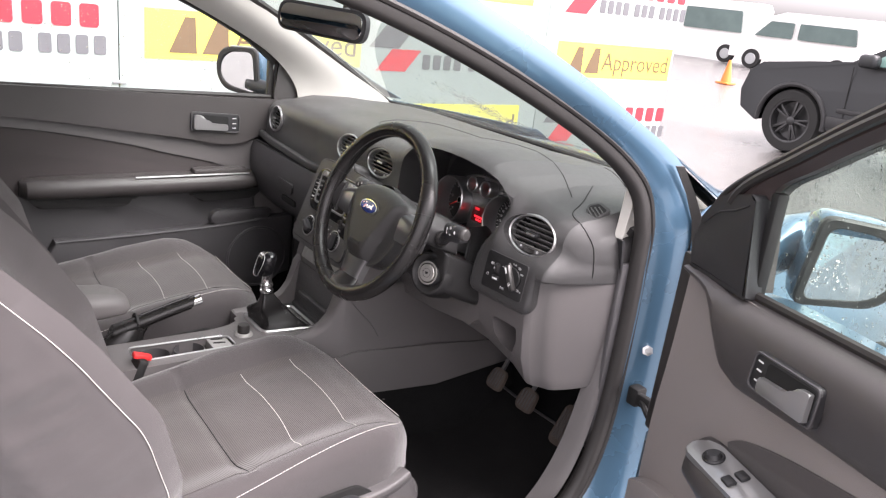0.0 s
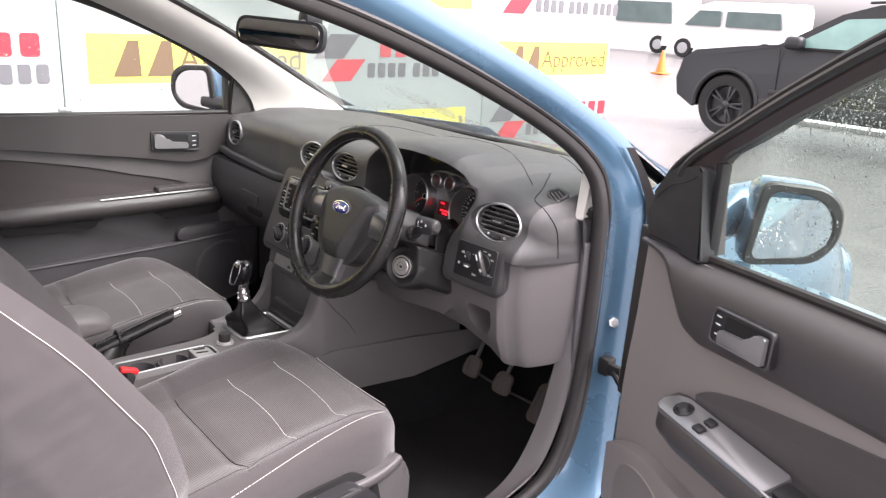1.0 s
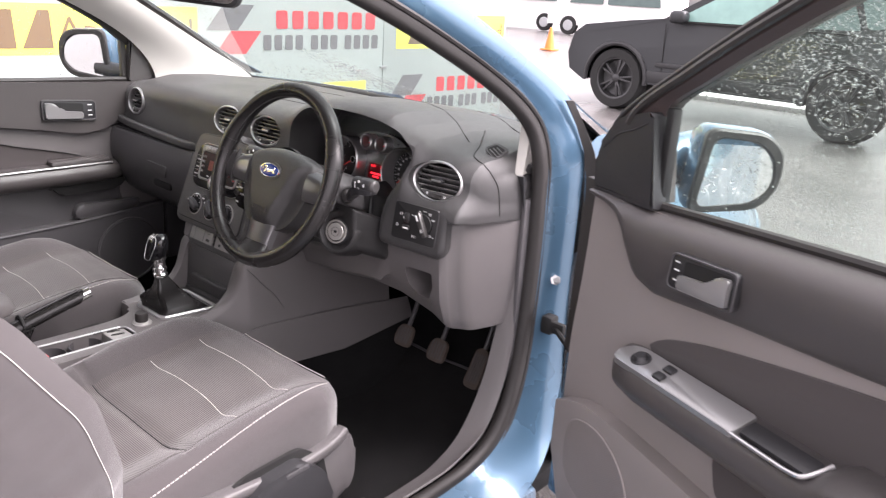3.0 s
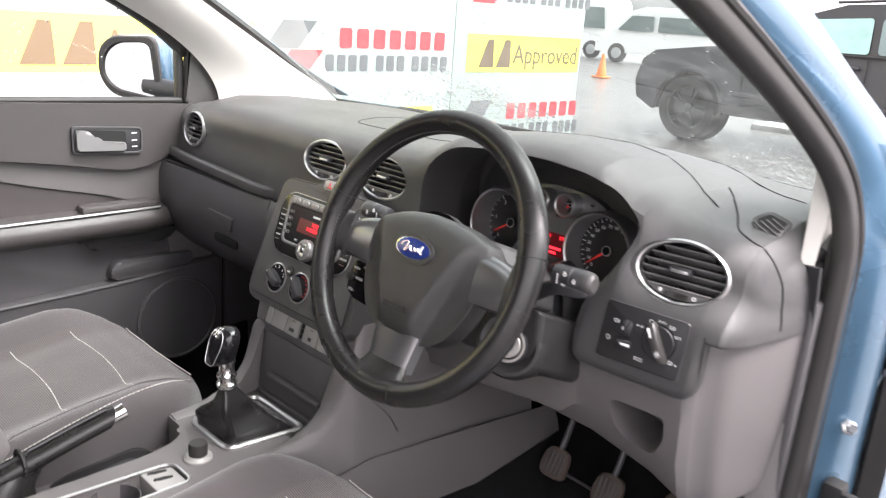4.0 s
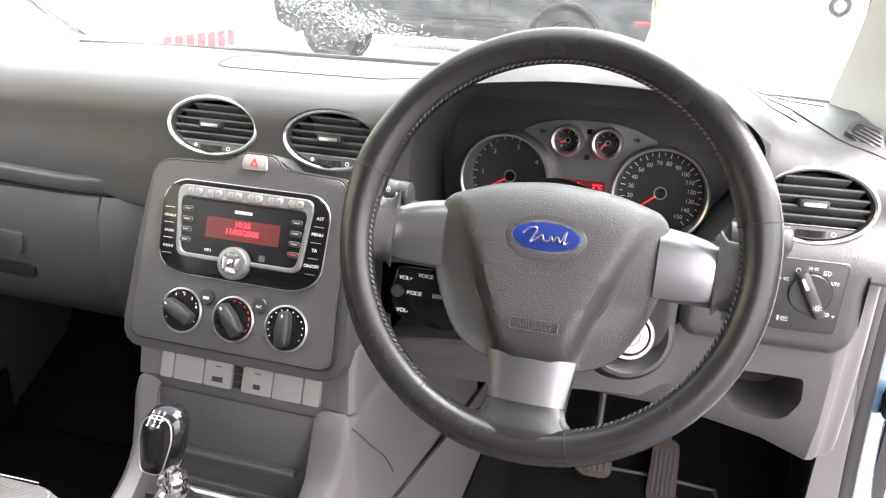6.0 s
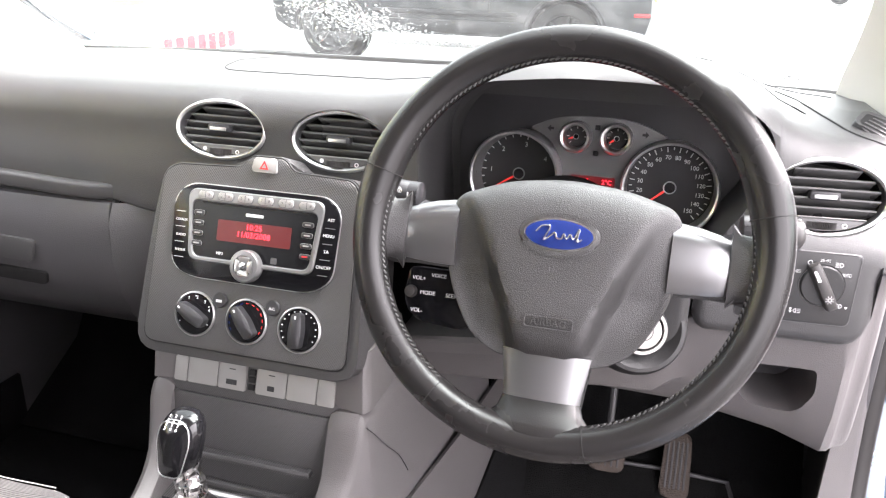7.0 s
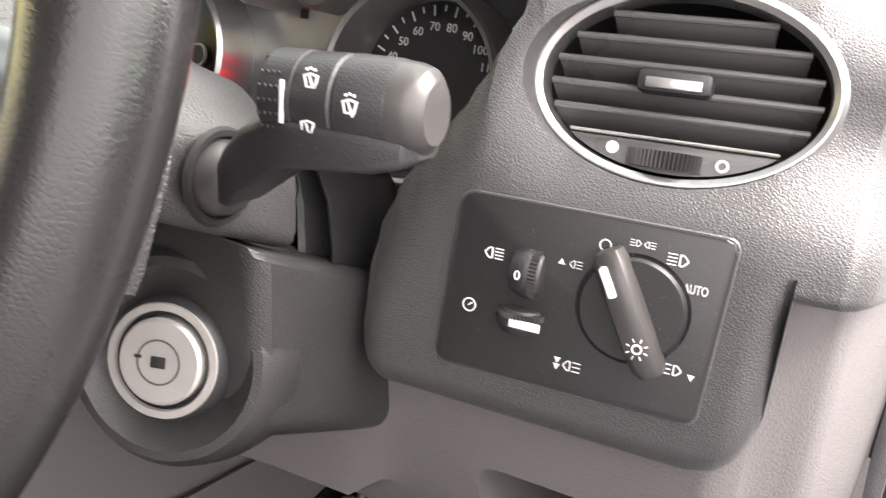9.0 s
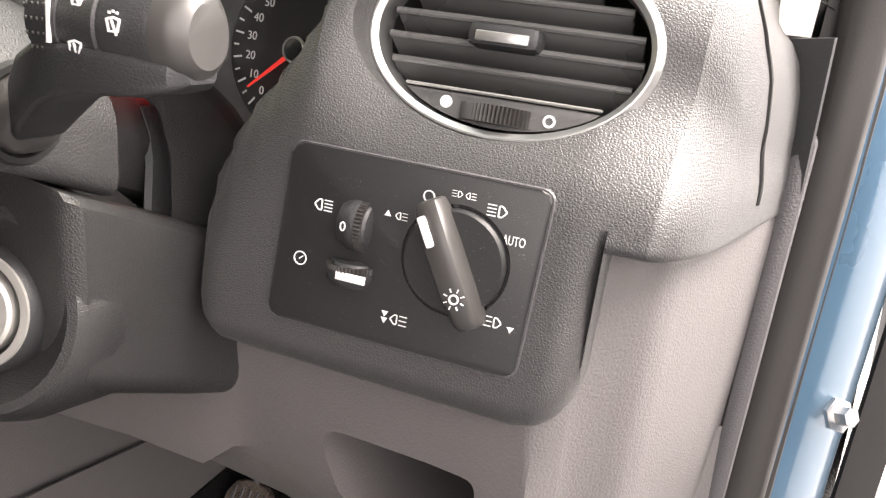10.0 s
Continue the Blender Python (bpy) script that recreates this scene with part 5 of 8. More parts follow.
scale_marks(speed, 0.0865, -0.004, 0.0485, 228, -48, 30, ("0", "10", "20", "30", "40", "50", "60", "70", "80", "90", "100", "110", "120", "130", "140", "150"), 0.0072, 2)
scale_marks(tach, -0.0985, -0.004, 0.0495, 225, -15, 20, ("0", "1", "2", "3", "4", "5"), 0.0085, 4)
needle(speed, 0.0865, -0.004, 220, 0.040, 0.0075)
needle(tach, -0.0985, -0.004, 212, 0.038, 0.0075)
needle(s1, -0.0292, 0.0490, 200, 0.010, 0.0032, GS)
needle(s2, 0.0190, 0.0500, 215, 0.010, 0.0032, GS)
for owner, x, y in ((s1, -0.0292, 0.0490), (s2, 0.0190, 0.0500)):
    for a in (225, 180, 135, 90, 45, 0):
        part("tick", moved(rbox(0.003, 0.0008, 0.0003, 0), GS @ Matrix.Translation((x + 0.0105 * math.cos(radians(a)), y + 0.0105 * math.sin(radians(a)), -0.0170)) @ Matrix.Rotation(radians(a), 4, "Z")), WHITE, owner)
lens = part("cluster_lens", moved(prism([(-0.004 + (x - 0.362) * 0.96, (z - 0.885) * 0.93) for x, z in HOOD], 0.030, 0.0305), GM), LENS, cl, "clear plastic lens")
lens.visible_shadow = False
part("trip_display", moved(prism(rect(0.054, 0.036, 0.002, cx=-0.0055, cy=-0.016), -0.0045, -0.0034), GM), REDBACK, cl, "dark red trip display")
for txt, x, y in (("10:25", -0.018, -0.0045), ("2°C", 0.012, -0.0045), ("106352 mls", -0.0055, -0.024)):
    if txt[0] == "1" and len(txt) > 6:
        part("display_bars", moved(merged(at(rbox(0.036, 0.004, 0.0003, 0), -0.0055, -0.0215, -0.0031), at(rbox(0.020, 0.004, 0.0003, 0), -0.0055, -0.0285, -0.0031)), GM), REDGLOW, cl)
    else:
        part("display_text", moved(at(lettering(txt, 0.0075, 0.0003), x, y, -0.0031), GM), REDGLOW, cl)
for x, s in ((-0.062, -1), (0.052, 1)):
    part("arrow_lamp", moved(prism([(x + s * 0.004, 0.0565), (x, 0.0605), (x, 0.0580), (x - s * 0.004, 0.0580), (x - s * 0.004, 0.0550), (x, 0.0550), (x, 0.0525)], -0.004, -0.0035), GM), BLACK, cl)
for y in (0.030, 0.061):
    part("warning_lamp", moved(at(rbox(0.006, 0.006, 0.001, 0.0004), -0.0052, y, -0.0038), GM), BLACK, cl)

# ---- light switch panel on the pod ----
lights = thing("light_switch_panel", (0.588, -0.036, 0.817), "black light switch panel with rotary knob and symbols", "switch panel")
LM = axes((0.588, -0.0375, 0.817), (1, 0.08, 0), (0, 0.10, 1))
PLATE = rounded([(-0.0575, -0.0355), (0.0525, -0.0355), (0.0560, 0.0385), (-0.0525, 0.0395)], 0.005, 4)
part("plate", moved(prism(PLATE, -0.012, 0.0015, 0.0012), LM), PLATEBLACK, lights)
part("plate_edge", moved(tube([(x, y, 0.0) for x, y in PLATE], 0.0010, 6, closed=True), LM), MIDGREY, lights)
KX0, KY0, TURN = 0.0222, 0.0052, 28
kb = part("rotary_base", moved(at(lathe([(0.0208, 0.0), (0.0208, 0.0035), (0.0197, 0.0050), (0, 0.0052)], 56), KX0, KY0), LM), PLATEBLACK, lights)
part("rotary_gap", moved(at(lathe([(0.0222, 0.0012), (0.0222, 0.0019), (0.0207, 0.0019)], 56), KX0, KY0), LM), GLOSS, lights)
KM = LM @ Matrix.Translation((KX0, KY0, 0)) @ Matrix.Rotation(radians(TURN), 4, "Z")
secs = []
for y, w, h in ((-0.0262, 0.0030, 0.0075), (-0.0256, 0.0046, 0.0105), (-0.0225, 0.0056, 0.0130), (-0.010, 0.0060, 0.0150), (0.008, 0.0060, 0.0155), (0.021, 0.0056, 0.0140), (0.0248, 0.0048, 0.0120), (0.0256, 0.0034, 0.0085)):
    secs.append([(-w * 1.12, y, 0.003), (-w * 1.1, y, 0.006), (-w, y, h - 0.003), (-w * 0.8, y, h - 0.0008), (-w * 0.45, y, h), (w * 0.45, y, h), (w * 0.8, y, h - 0.0008), (w, y, h - 0.003), (w * 1.1, y, 0.006), (w * 1.12, y, 0.003)])
part("rotary_grip", moved(loft(secs), KM), SATINBLACK, kb)
part("grip_mark", moved(prism(rounded([(-0.0034, 0.0085), (-0.0002, 0.0085), (-0.0006, 0.0205), (-0.0034, 0.0205)], 0.0008, 2), 0.0140, 0.0158), KM), WHITE, kb)
sun_m = KM @ Matrix.Translation((0.0002, -0.0125, 0.0148))
sym = [ring_plate(oval(0.0020, 0.0020, 18), oval(0.0014, 0.0014, 18), 0, 0.0006)]
for k in range(8):
    sym.append(moved(rbox(0.0014, 0.0004, 0.0005, 0), Matrix.Rotation(radians(45 * k), 4, "Z") @ Matrix.Translation((0.0036, 0, 0.0003))))
part("lamp_symbol", moved(merged(*sym), sun_m), WHITE, kb)


def thumb_roller(x, y, r, w, turn):
    """A ball-like roller that stands half out of the plate, with a knurled band."""
    m = LM @ Matrix.Translation((x, y, -0.0025)) @ Matrix.Rotation(radians(turn), 4, "Z") @ Matrix.Rotation(radians(90), 4, "Y")
    prof = [(0, -w / 2), (r * 0.55, -w * 0.49), (r * 0.80, -w * 0.42), (r * 0.93, -w * 0.26), (r, -w * 0.06), (r, w * 0.06), (r * 0.93, w * 0.26), (r * 0.80, w * 0.42), (r * 0.55, w * 0.49), (0, w / 2)]
    o = part("roller", moved(lathe(prof, 40), m), DARK, lights)
    gear = [((r * 1.03 if k % 2 else r * 0.97) * math.cos(radians(4 * k)), (r * 1.03 if k % 2 else r * 0.97) * math.sin(radians(4 * k))) for k in range(90)]
    part("knurl", moved(prism(gear, w * 0.14, w * 0.34), m), RUBBER, o)
    return o


r1 = thumb_roller(-0.0210, 0.0105, 0.0112, 0.0150, 0)
r2 = thumb_roller(-0.0215, -0.0098, 0.0112, 0.0118, 90)
part("white_band", moved(at(rbox(0.0130, 0.0034, 0.0010, 0.0003), -0.0175, -0.0094, 0.0083), LM), WHITE, r2)
part("zero", moved(at(lettering("0", 0.0056, 0.0003), -0.0232, 0.0105, 0.0088), LM), WHITE, r1)
part("auto_text", moved(at(lettering("AUTO", 0.0052, 0.0003, 0.62), 0.0440, 0.0176, 0.0017), LM), WHITE, lights)


def beam_symbol(x, y, s, lines=4, flip=1, slope=0.0):
    d = [ring_plate(rounded([(0.0, -0.0026), (0.0018, -0.0026), (0.0042, 0.0), (0.0018, 0.0026), (0.0, 0.0026)], 0.001, 3), rounded([(0.0006, -0.0020), (0.0016, -0.0020), (0.0034, 0.0), (0.0016, 0.0020), (0.0006, 0.0020)], 0.0006, 3), 0.0015, 0.0018)]
    for k in range(lines):
        d.append(at(rbox(0.0038, 0.00045, 0.0003, 0), -0.0028, -0.0022 + 0.0044 * k / max(1, lines - 1), 0.00165, slope))
    bm = merged(*d)
    bmesh.ops.scale(bm, vec=(flip * s, s, 1), verts=bm.verts)
    if flip < 0:
        bmesh.ops.reverse_faces(bm, faces=bm.faces)
    return moved(at(bm, x, y), LM)


part("symbol", beam_symbol(-0.0366, 0.0159, 0.95, 4, -1), WHITE, lights)
part("symbol", beam_symbol(0.0362, 0.0277, 0.92), WHITE, lights)
part("symbol", beam_symbol(0.0021, -0.0239, 0.85, 3, -1), WHITE, lights)
part("symbol", beam_symbol(0.0412, -0.0149, 0.85, 3), WHITE, lights)
part("symbol", merged(beam_symbol(0.0196, 0.0312, 0.5, 3), beam_symbol(0.0246, 0.0312, 0.5, 3, -1)), WHITE, lights)
part("symbol", beam_symbol(-0.0022, 0.0180, 0.6, 3, -1), WHITE, lights)
part("symbol", moved(at(ring_plate(oval(0.0024, 0.0024, 20), oval(0.0019, 0.0019, 20), 0.0015, 0.0018), 0.0082, 0.0281), LM), WHITE, lights)
part("symbol", moved(merged(at(ring_plate(oval(0.0030, 0.0030, 24), oval(0.0025, 0.0025, 24), 0.0015, 0.0018), -0.0442, -0.0081), at(rbox(0.0022, 0.0005, 0.0003, 0), -0.0438, -0.0077, 0.00165, 40)), LM), WHITE, lights)
for x, y, s in ((-0.0078, 0.0183, 1), (-0.0036, -0.0224, -1), (-0.0036, -0.0252, -1), (0.0482, -0.0164, -1)):
    part("symbol", moved(prism([(x - 0.0014, y - 0.0011 * s), (x + 0.0014, y - 0.0011 * s), (x, y + 0.0013 * s)], 0.0015, 0.0018), LM), WHITE, lights)

# ---- light grey knee panel with its cubby ----
lower = thing("knee_panel", (0.5, 0.05, 0.6), "light grey plastic knee panel with an open cubby", "dashboard panel")
KX = [0.664, 0.668, 0.676, 0.681, 0.684, 0.6865, 0.689, 0.692, 0.696, 0.135, 0.17, 0.22, 0.28, 0.34, 0.40, 0.46, 0.50, 0.54, 0.58, 0.62, 0.65, 0.66, 0.672, 0.69, 0.705, 0.716, 0.722]
KY = [(0.135, 0.02), (0.3, 0.0), (0.5, -0.012), (0.6, -0.020), (0.655, -0.028), (0.6645, -0.012), (0.672, -0.004), (0.681, 0.004), (0.6865, 0.016), (0.692, 0.038), (0.70, 0.074), (0.71, 0.114), (0.722, 0.152)]
KT = [(0.135, 0.66), (0.30, 0.69), (0.46, 0.715), (0.489, 0.768), (0.655, 0.768), (0.662, 0.839), (0.69, 0.839), (0.722, 0.830)]
KB = [(0.135, 0.60), (0.25, 0.608), (0.40, 0.632), (0.5, 0.634), (0.6, 0.620), (0.66, 0.602), (0.70, 0.596), (0.722, 0.605)]
rings = []
for x in sorted(set(KX + [round(v, 4) for v in np.linspace(0.14, 0.72, 40)])):
    y, t, b = lerp(x, KY), lerp(x, KT), lerp(x, KB)
    rings.append([(x, y + 0.005, t), (x, y, t - 0.006), (x, y - 0.001, t - 0.02), (x, y + 0.001, 0.5 * (t + b) + 0.03), (x, y + 0.006, 0.5 * (t + b) - 0.02), (x, y + 0.018, b + 0.03), (x, y + 0.026, b + 0.008), (x, y + 0.034, b), (x, y + 0.30, b + 0.03), (x, y + 0.30, t)])
knee = part("panel", loft(rings), GREY, lower)
CUB = rounded([(0.536, 0.712), (0.626, 0.720), (0.629, 0.690), (0.612, 0.656), (0.562, 0.654)], [0.02, 0.006, 0.01, 0.015, 0.02], 4)
carved(knee, [moved(prism(CUB, -0.09, 0.2), axes((0, 0, 0), (1, 0, 0), (0, 0, 1)))])
part("cubby_back", moved(prism(CUB, 0, 0.003), axes((0, 0.085, 0), (1, 0, 0), (0, 0, 1))), MIDGREY, lower)

# ---- steering wheel and column ----
WO = Vector((0.366, -0.217, 0.900))
TILT = 21.75
WM = axes(WO, (1, 0, 0), (0, math.sin(radians(TILT)), math.cos(radians(TILT))))
wheel = thing("steering_wheel", WO, "black leather three-spoke steering wheel with silver spokes", "steering wheel")
R, RR = 0.1706, 0.0153


def rim_section(a):
    """Width and depth of the rim's section: thicker at the thumb rests."""
    d = min(abs((math.degrees(a) - t + 180) % 360 - 180) for t in (18, 162))
    k = 0.0022 * math.exp(-(d / 14) ** 2)
    return RR + k, 0.0158 + k


rings = []
for i in range(128):
    a = 2 * math.pi * i / 128
    w, d = rim_section(a)
    rings.append([((R + w * math.cos(b)) * math.cos(a), (R + w * math.cos(b)) * math.sin(a), d * math.sin(b)) for b in np.linspace(0, 2 * math.pi, 22, endpoint=False)])
rim = part("rim", moved(loft(rings, closed=True), WM), LEATHER, wheel, "black leather rim")
for deg in (13, 164, 237, 284):
    a = radians(deg)
    w, d = rim_section(a)
    seam = [((R + (w + 0.0003) * math.cos(b)) * math.cos(a), (R + (w + 0.0003) * math.cos(b)) * math.sin(a), (d + 0.0003) * math.sin(b)) for b in np.linspace(0, 2 * math.pi, 24, endpoint=False)]
    part("seam", moved(tube(seam, 0.00045, 5, closed=True, up=(math.cos(a + 1.57), math.sin(a + 1.57), 0)), WM), BLACK, rim)
stitches = []
for a0, a1 in ((14, 162), (166, 236), (286, 371)):
    n = int((a1 - a0) * 0.55)
    for k in range(n):
        a = radians(a0 + (a1 - a0) * (k + 0.5) / n)
        rr = R - RR * 0.93
        stitches.append(moved(rbox(0.0017, 0.0054, 0.0016, 0.0005, 1), Matrix.Translation((rr * math.cos(a), rr * math.sin(a), 0.0056)) @ Matrix.Rotation(a + 0.5, 4, "Z")))
part("rim_stitching", moved(merged(*stitches), WM), UPSHROUD, rim, "dark thread stitching")

COVER = rounded([(-0.094, 0.034), (-0.050, 0.050), (0.0, 0.0555), (0.052, 0.051), (0.094, 0.038), (0.102, 0.018), (0.101, -0.020), (0.092, -0.052), (0.072, -0.088), (0.046, -0.104), (0.0, -0.107), (-0.046, -0.104), (-0.072, -0.088), (-0.092, -0.052), (-0.101, -0.020), (-0.102, 0.018)], 0.018, 6)


rings = [[(x, y, -0.045) for x, y in COVER], [(x * 1.0, y * 1.0, -0.016) for x, y in COVER]]
for s in (0.992, 0.98, 0.965, 0.945, 0.92, 0.89, 0.85, 0.80, 0.75, 0.70, 0.65, 0.60, 0.55, 0.50, 0.45, 0.40, 0.35, 0.30, 0.25, 0.20, 0.14, 0.08, 0.03):
    ring = []
    for x, y in COVER:
        X, Y = x * s, (y + 0.02) * s - 0.02
        z = -0.016 + 0.024 * (1 - s ** 5) ** 0.75
        # the padded middle stands between two folds that run from the upper corners to the lower spoke
        t = max(0.0, min(1.0, (0.052 - Y) / 0.15))
        mid = 0.092 * (1 - t) ** 1.1 + 0.030 * t
        k = max(0.0, min(1.0, (abs(X) - mid + 0.009) / 0.018))
        z -= 0.0190 * k * k * (3 - 2 * k) * (1 - s ** 10) * min(1.0, 1.6 * t)
        ring.append((X, Y, z))
    rings.append(ring)
hub = part("airbag_cover", moved(loft(rings), WM), COVERMAT, wheel, "charcoal grained airbag cover")
part("emblem_recess", moved(at(prism(oval(0.0345, 0.0185, 48), 0.002, 0.0093, 0.002), 0.0005, 0.0055), WM), COVERMAT, hub)
em = part("emblem_rim", moved(at(pillow(oval(0.0300, 0.0135, 48), 0.004, 0.0098, 0.0008), 0.0005, 0.0058), WM), CHROME, hub, "chrome oval rim")
part("emblem", moved(at(pillow(oval(0.0285, 0.0122, 48), 0.006, 0.0103, 0.0011), 0.0005, 0.0058), WM), BLUE, em, "blue enamel oval")
part("emblem_stroke", moved(at(tube(smooth_path([(-0.0195, 0.001, 0), (-0.015, 0.006, 0), (-0.008, 0.0058, 0), (-0.0125, -0.0055, 0), (-0.0065, -0.001, 0), (-0.0035, 0.0015, 0), (-0.0015, -0.003, 0), (0.0025, -0.003, 0), (0.004, 0.0012, 0), (0.0065, -0.003, 0), (0.0095, 0.0012, 0), (0.0125, -0.003, 0), (0.0165, 0.0062, 0), (0.0155, -0.004, 0), (0.0195, -0.002, 0)], 5), 0.0009, 6), 0.0005, 0.0058, 0.0114), WM), CHROME, em)
part("airbag_frame", moved(at(ring_plate(rect(0.042, 0.0105, 0.003), rect(0.040, 0.0085, 0.0025), 0.001, 0.0086), 0, -0.069), WM), COVERMAT, hub)
part("airbag_text", moved(at(lettering("AIRBAG", 0.0088, 0.0010, 1.0), 0, -0.069, 0.0086), WM), COVERMAT, hub)
part("horn_mark", moved(merged(at(rbox(0.010, 0.0008, 0.0006, 0), 0.0, -0.0245, 0.0084), at(rbox(0.0010, 0.005, 0.0006, 0), -0.0045, -0.0245, 0.0084)), WM), MIDGREY, hub)
for s in (-1, 1):
    rings = []
    for x, top, low, drop in ((0.092, 0.027, -0.031, 0.0), (0.100, 0.0268, -0.031, 0.0), (0.115, 0.0245, -0.0305, 0.0), (0.130, 0.0205, -0.0295, 0.0006), (0.140, 0.0165, -0.0285, 0.0018), (0.1455, 0.0125, -0.0275, 0.0040), (0.1475, 0.008, -0.027, 0.0075)):
        crest = top - 0.010
        rings.append([(s * x, y, z - drop) for y, z in ((top + 0.002, -0.030), (top + 0.0015, -0.0200), (top, -0.0165), (0.5 * (top + crest), -0.0112), (crest, -0.0078), (crest - 0.006, -0.0062), (0.5 * (crest + low), -0.0068), (low + 0.006, -0.0092), (low, -0.0125), (low - 0.001, -0.030))])
    part("side_spoke", moved(loft(rings), WM), SPOKE, wheel, "satin silver spoke", 25)
    pts = [(s * 0.088, 0.030), (s * 0.140, 0.019), (s * 0.160, 0.010), (s * 0.160, -0.036), (s * 0.135, -0.033), (s * 0.088, -0.034)]
    part("spoke_core", moved(pillow(rounded(pts, 0.01, 3), -0.034, -0.0205, 0.003, 6, 6.0), WM), COVERMAT, wheel)
    part("spoke_root", moved(loft([[(s * (0.150 + 0.016 * k), -0.004 + (0.026 + 0.020 * k * k) * math.cos(b), -0.012 + (0.009 + 0.005 * k) * math.sin(b)) for b in np.linspace(0, 2 * math.pi, 16, endpoint=False)] for k in (-0.7, -0.3, 0.2, 0.7)]), WM), COVERMAT, wheel)
part("lower_spoke", moved(loft([[(w * math.sin(b), y, -0.026 if k in (0, 14) else -0.0155 + 0.0115 * math.cos(b) ** 0.8) for k, b in enumerate(np.linspace(-1.52, 1.52, 15))] for y, w in ((-0.096, 0.040), (-0.110, 0.038), (-0.128, 0.0355), (-0.143, 0.034))], caps=True), WM), SPOKE, wheel, "satin silver spoke")
part("lower_root", moved(loft([[(h * math.cos(b), y, z + d * math.sin(b)) for b in np.linspace(0, 2 * math.pi, 20, endpoint=False)] for y, h, z, d in ((-0.136, 0.034, -0.013, 0.010), (-0.146, 0.037, -0.009, 0.012), (-0.154, 0.046, -0.004, 0.014), (-0.162, 0.062, -0.001, 0.015), (-0.170, 0.074, 0.0, 0.013))]), WM), LEATHER, wheel)
# remote keys behind the left spoke
pad = part("remote_pad", moved(prism(rounded([(-0.140, -0.036), (-0.085, -0.036), (-0.070, -0.078), (-0.080, -0.090), (-0.128, -0.086), (-0.142, -0.070)], 0.008, 3), -0.060, -0.034, 0.003), WM), SCREEN, wheel, "black audio remote pad")
for txt, x, y, sz in (("VOL+", -0.129, -0.047, 0.0052), ("VOICE", -0.110, -0.043, 0.0050), ("MODE", -0.119, -0.060, 0.0052), ("SEEK", -0.096, -0.060, 0.0052), ("VOL-", -0.128, -0.077, 0.0052)):
    part("key_text", moved(at(lettering(txt, sz, 0.0003), x, y, -0.0338), WM), WHITE, pad)
part("pad_nub", moved(at(lathe([(0.006, -0.034), (0.005, -0.028), (0, -0.027)], 16), -0.135, -0.060), WM), RUBBER, pad)

column = thing("steering_column", (0.366, -0.05, 0.72), "charcoal steering column shroud with ignition lock and two stalks", "steering column")
ax = Vector((0, math.cos(radians(TILT)), -math.sin(radians(TILT))))
part("shaft", moved(lathe([(0.030, -0.16), (0.036, -0.14), (0.034, -0.04), (0.06, -0.035), (0.06, -0.02)], 28), WM), BLACK, column)


def shroud_half(stations, lo, hi):
    """Half a column cover: sections across the car at distances along the column."""
    out = []
    for d, x0, x1, k in stations:
        c = WO + ax * d
        zl, zh = lo * k, hi * k
        out.append([(x, c.y, c.z + z) for x, z in rounded([(x0, zl + 0.5 * (zh - zl)), (x0 + 0.02, zl), (x1 - 0.012, zl), (x1, zl + 0.012), (x1, zh), (x0, zh)] if lo < -0.03 else [(x0, zl), (x1, zl), (x1, zh - 0.03), (x1 - 0.03, zh), (x0 + 0.03, zh), (x0, zh - 0.03)], 0.010, 3)])
    return loft(out)


part("lower_shroud", shroud_half(((0.1215, 0.290, 0.474, 0.93), (0.1235, 0.284, 0.480, 0.97), (0.128, 0.280, 0.484, 1.0), (0.20, 0.276, 0.487, 1.03), (0.265, 0.276, 0.490, 1.04)), -0.108, -0.0195), SHROUD, column, "dark lower column shroud")
part("upper_shroud", shroud_half(((0.080, 0.300, 0.446, 0.95), (0.084, 0.294, 0.456, 1.0), (0.115, 0.288, 0.474, 1.0), (0.154, 0.286, 0.476, 1.0), (0.157, 0.290, 0.470, 0.98), (0.159, 0.300, 0.424, 0.92), (0.262, 0.302, 0.420, 0.88)), -0.018, 0.050), UPSHROUD, column)
part("trim_rib", loft([[(x, y - d, z), (x + 0.0022, y - d + 0.003, z + 0.0016), (x + 0.0022, y + 0.05, z + 0.0016), (x, y + 0.05, z)] for x, y, z, d in ((0.398, 0.010, 0.842, 0.0), (0.412, 0.006, 0.832, 0.004), (0.424, 0.002, 0.820, 0.010), (0.433, 0.0, 0.806, 0.018), (0.440, 0.0, 0.788, 0.026))]), MIDGREY, column)
part("trim_rib", loft([[(x, y - d, z), (x + 0.010, y - d - 0.012, z + 0.004), (x + 0.012, y + 0.03, z + 0.004), (x, y + 0.05, z)] for x, y, z, d in ((0.402, 0.012, 0.856, 0.0), (0.426, 0.008, 0.843, 0.006), (0.446, 0.002, 0.828, 0.014), (0.458, -0.002, 0.808, 0.022), (0.462, -0.004, 0.780, 0.030))]), SHROUD, column)
IG = axes((0.443, -0.117, 0.782), (0.95, 0.30, 0.0), (-0.06, 0.22, 1))
lk = part("lock_collar", moved(lathe([(0.054, -0.060), (0.051, -0.020), (0.047, -0.006), (0.043, -0.001), (0.039, -0.0005), (0.034, -0.004), (0.029, -0.009), (0.0265, -0.010)], 44), IG), SHROUD, column, "dark ignition collar")
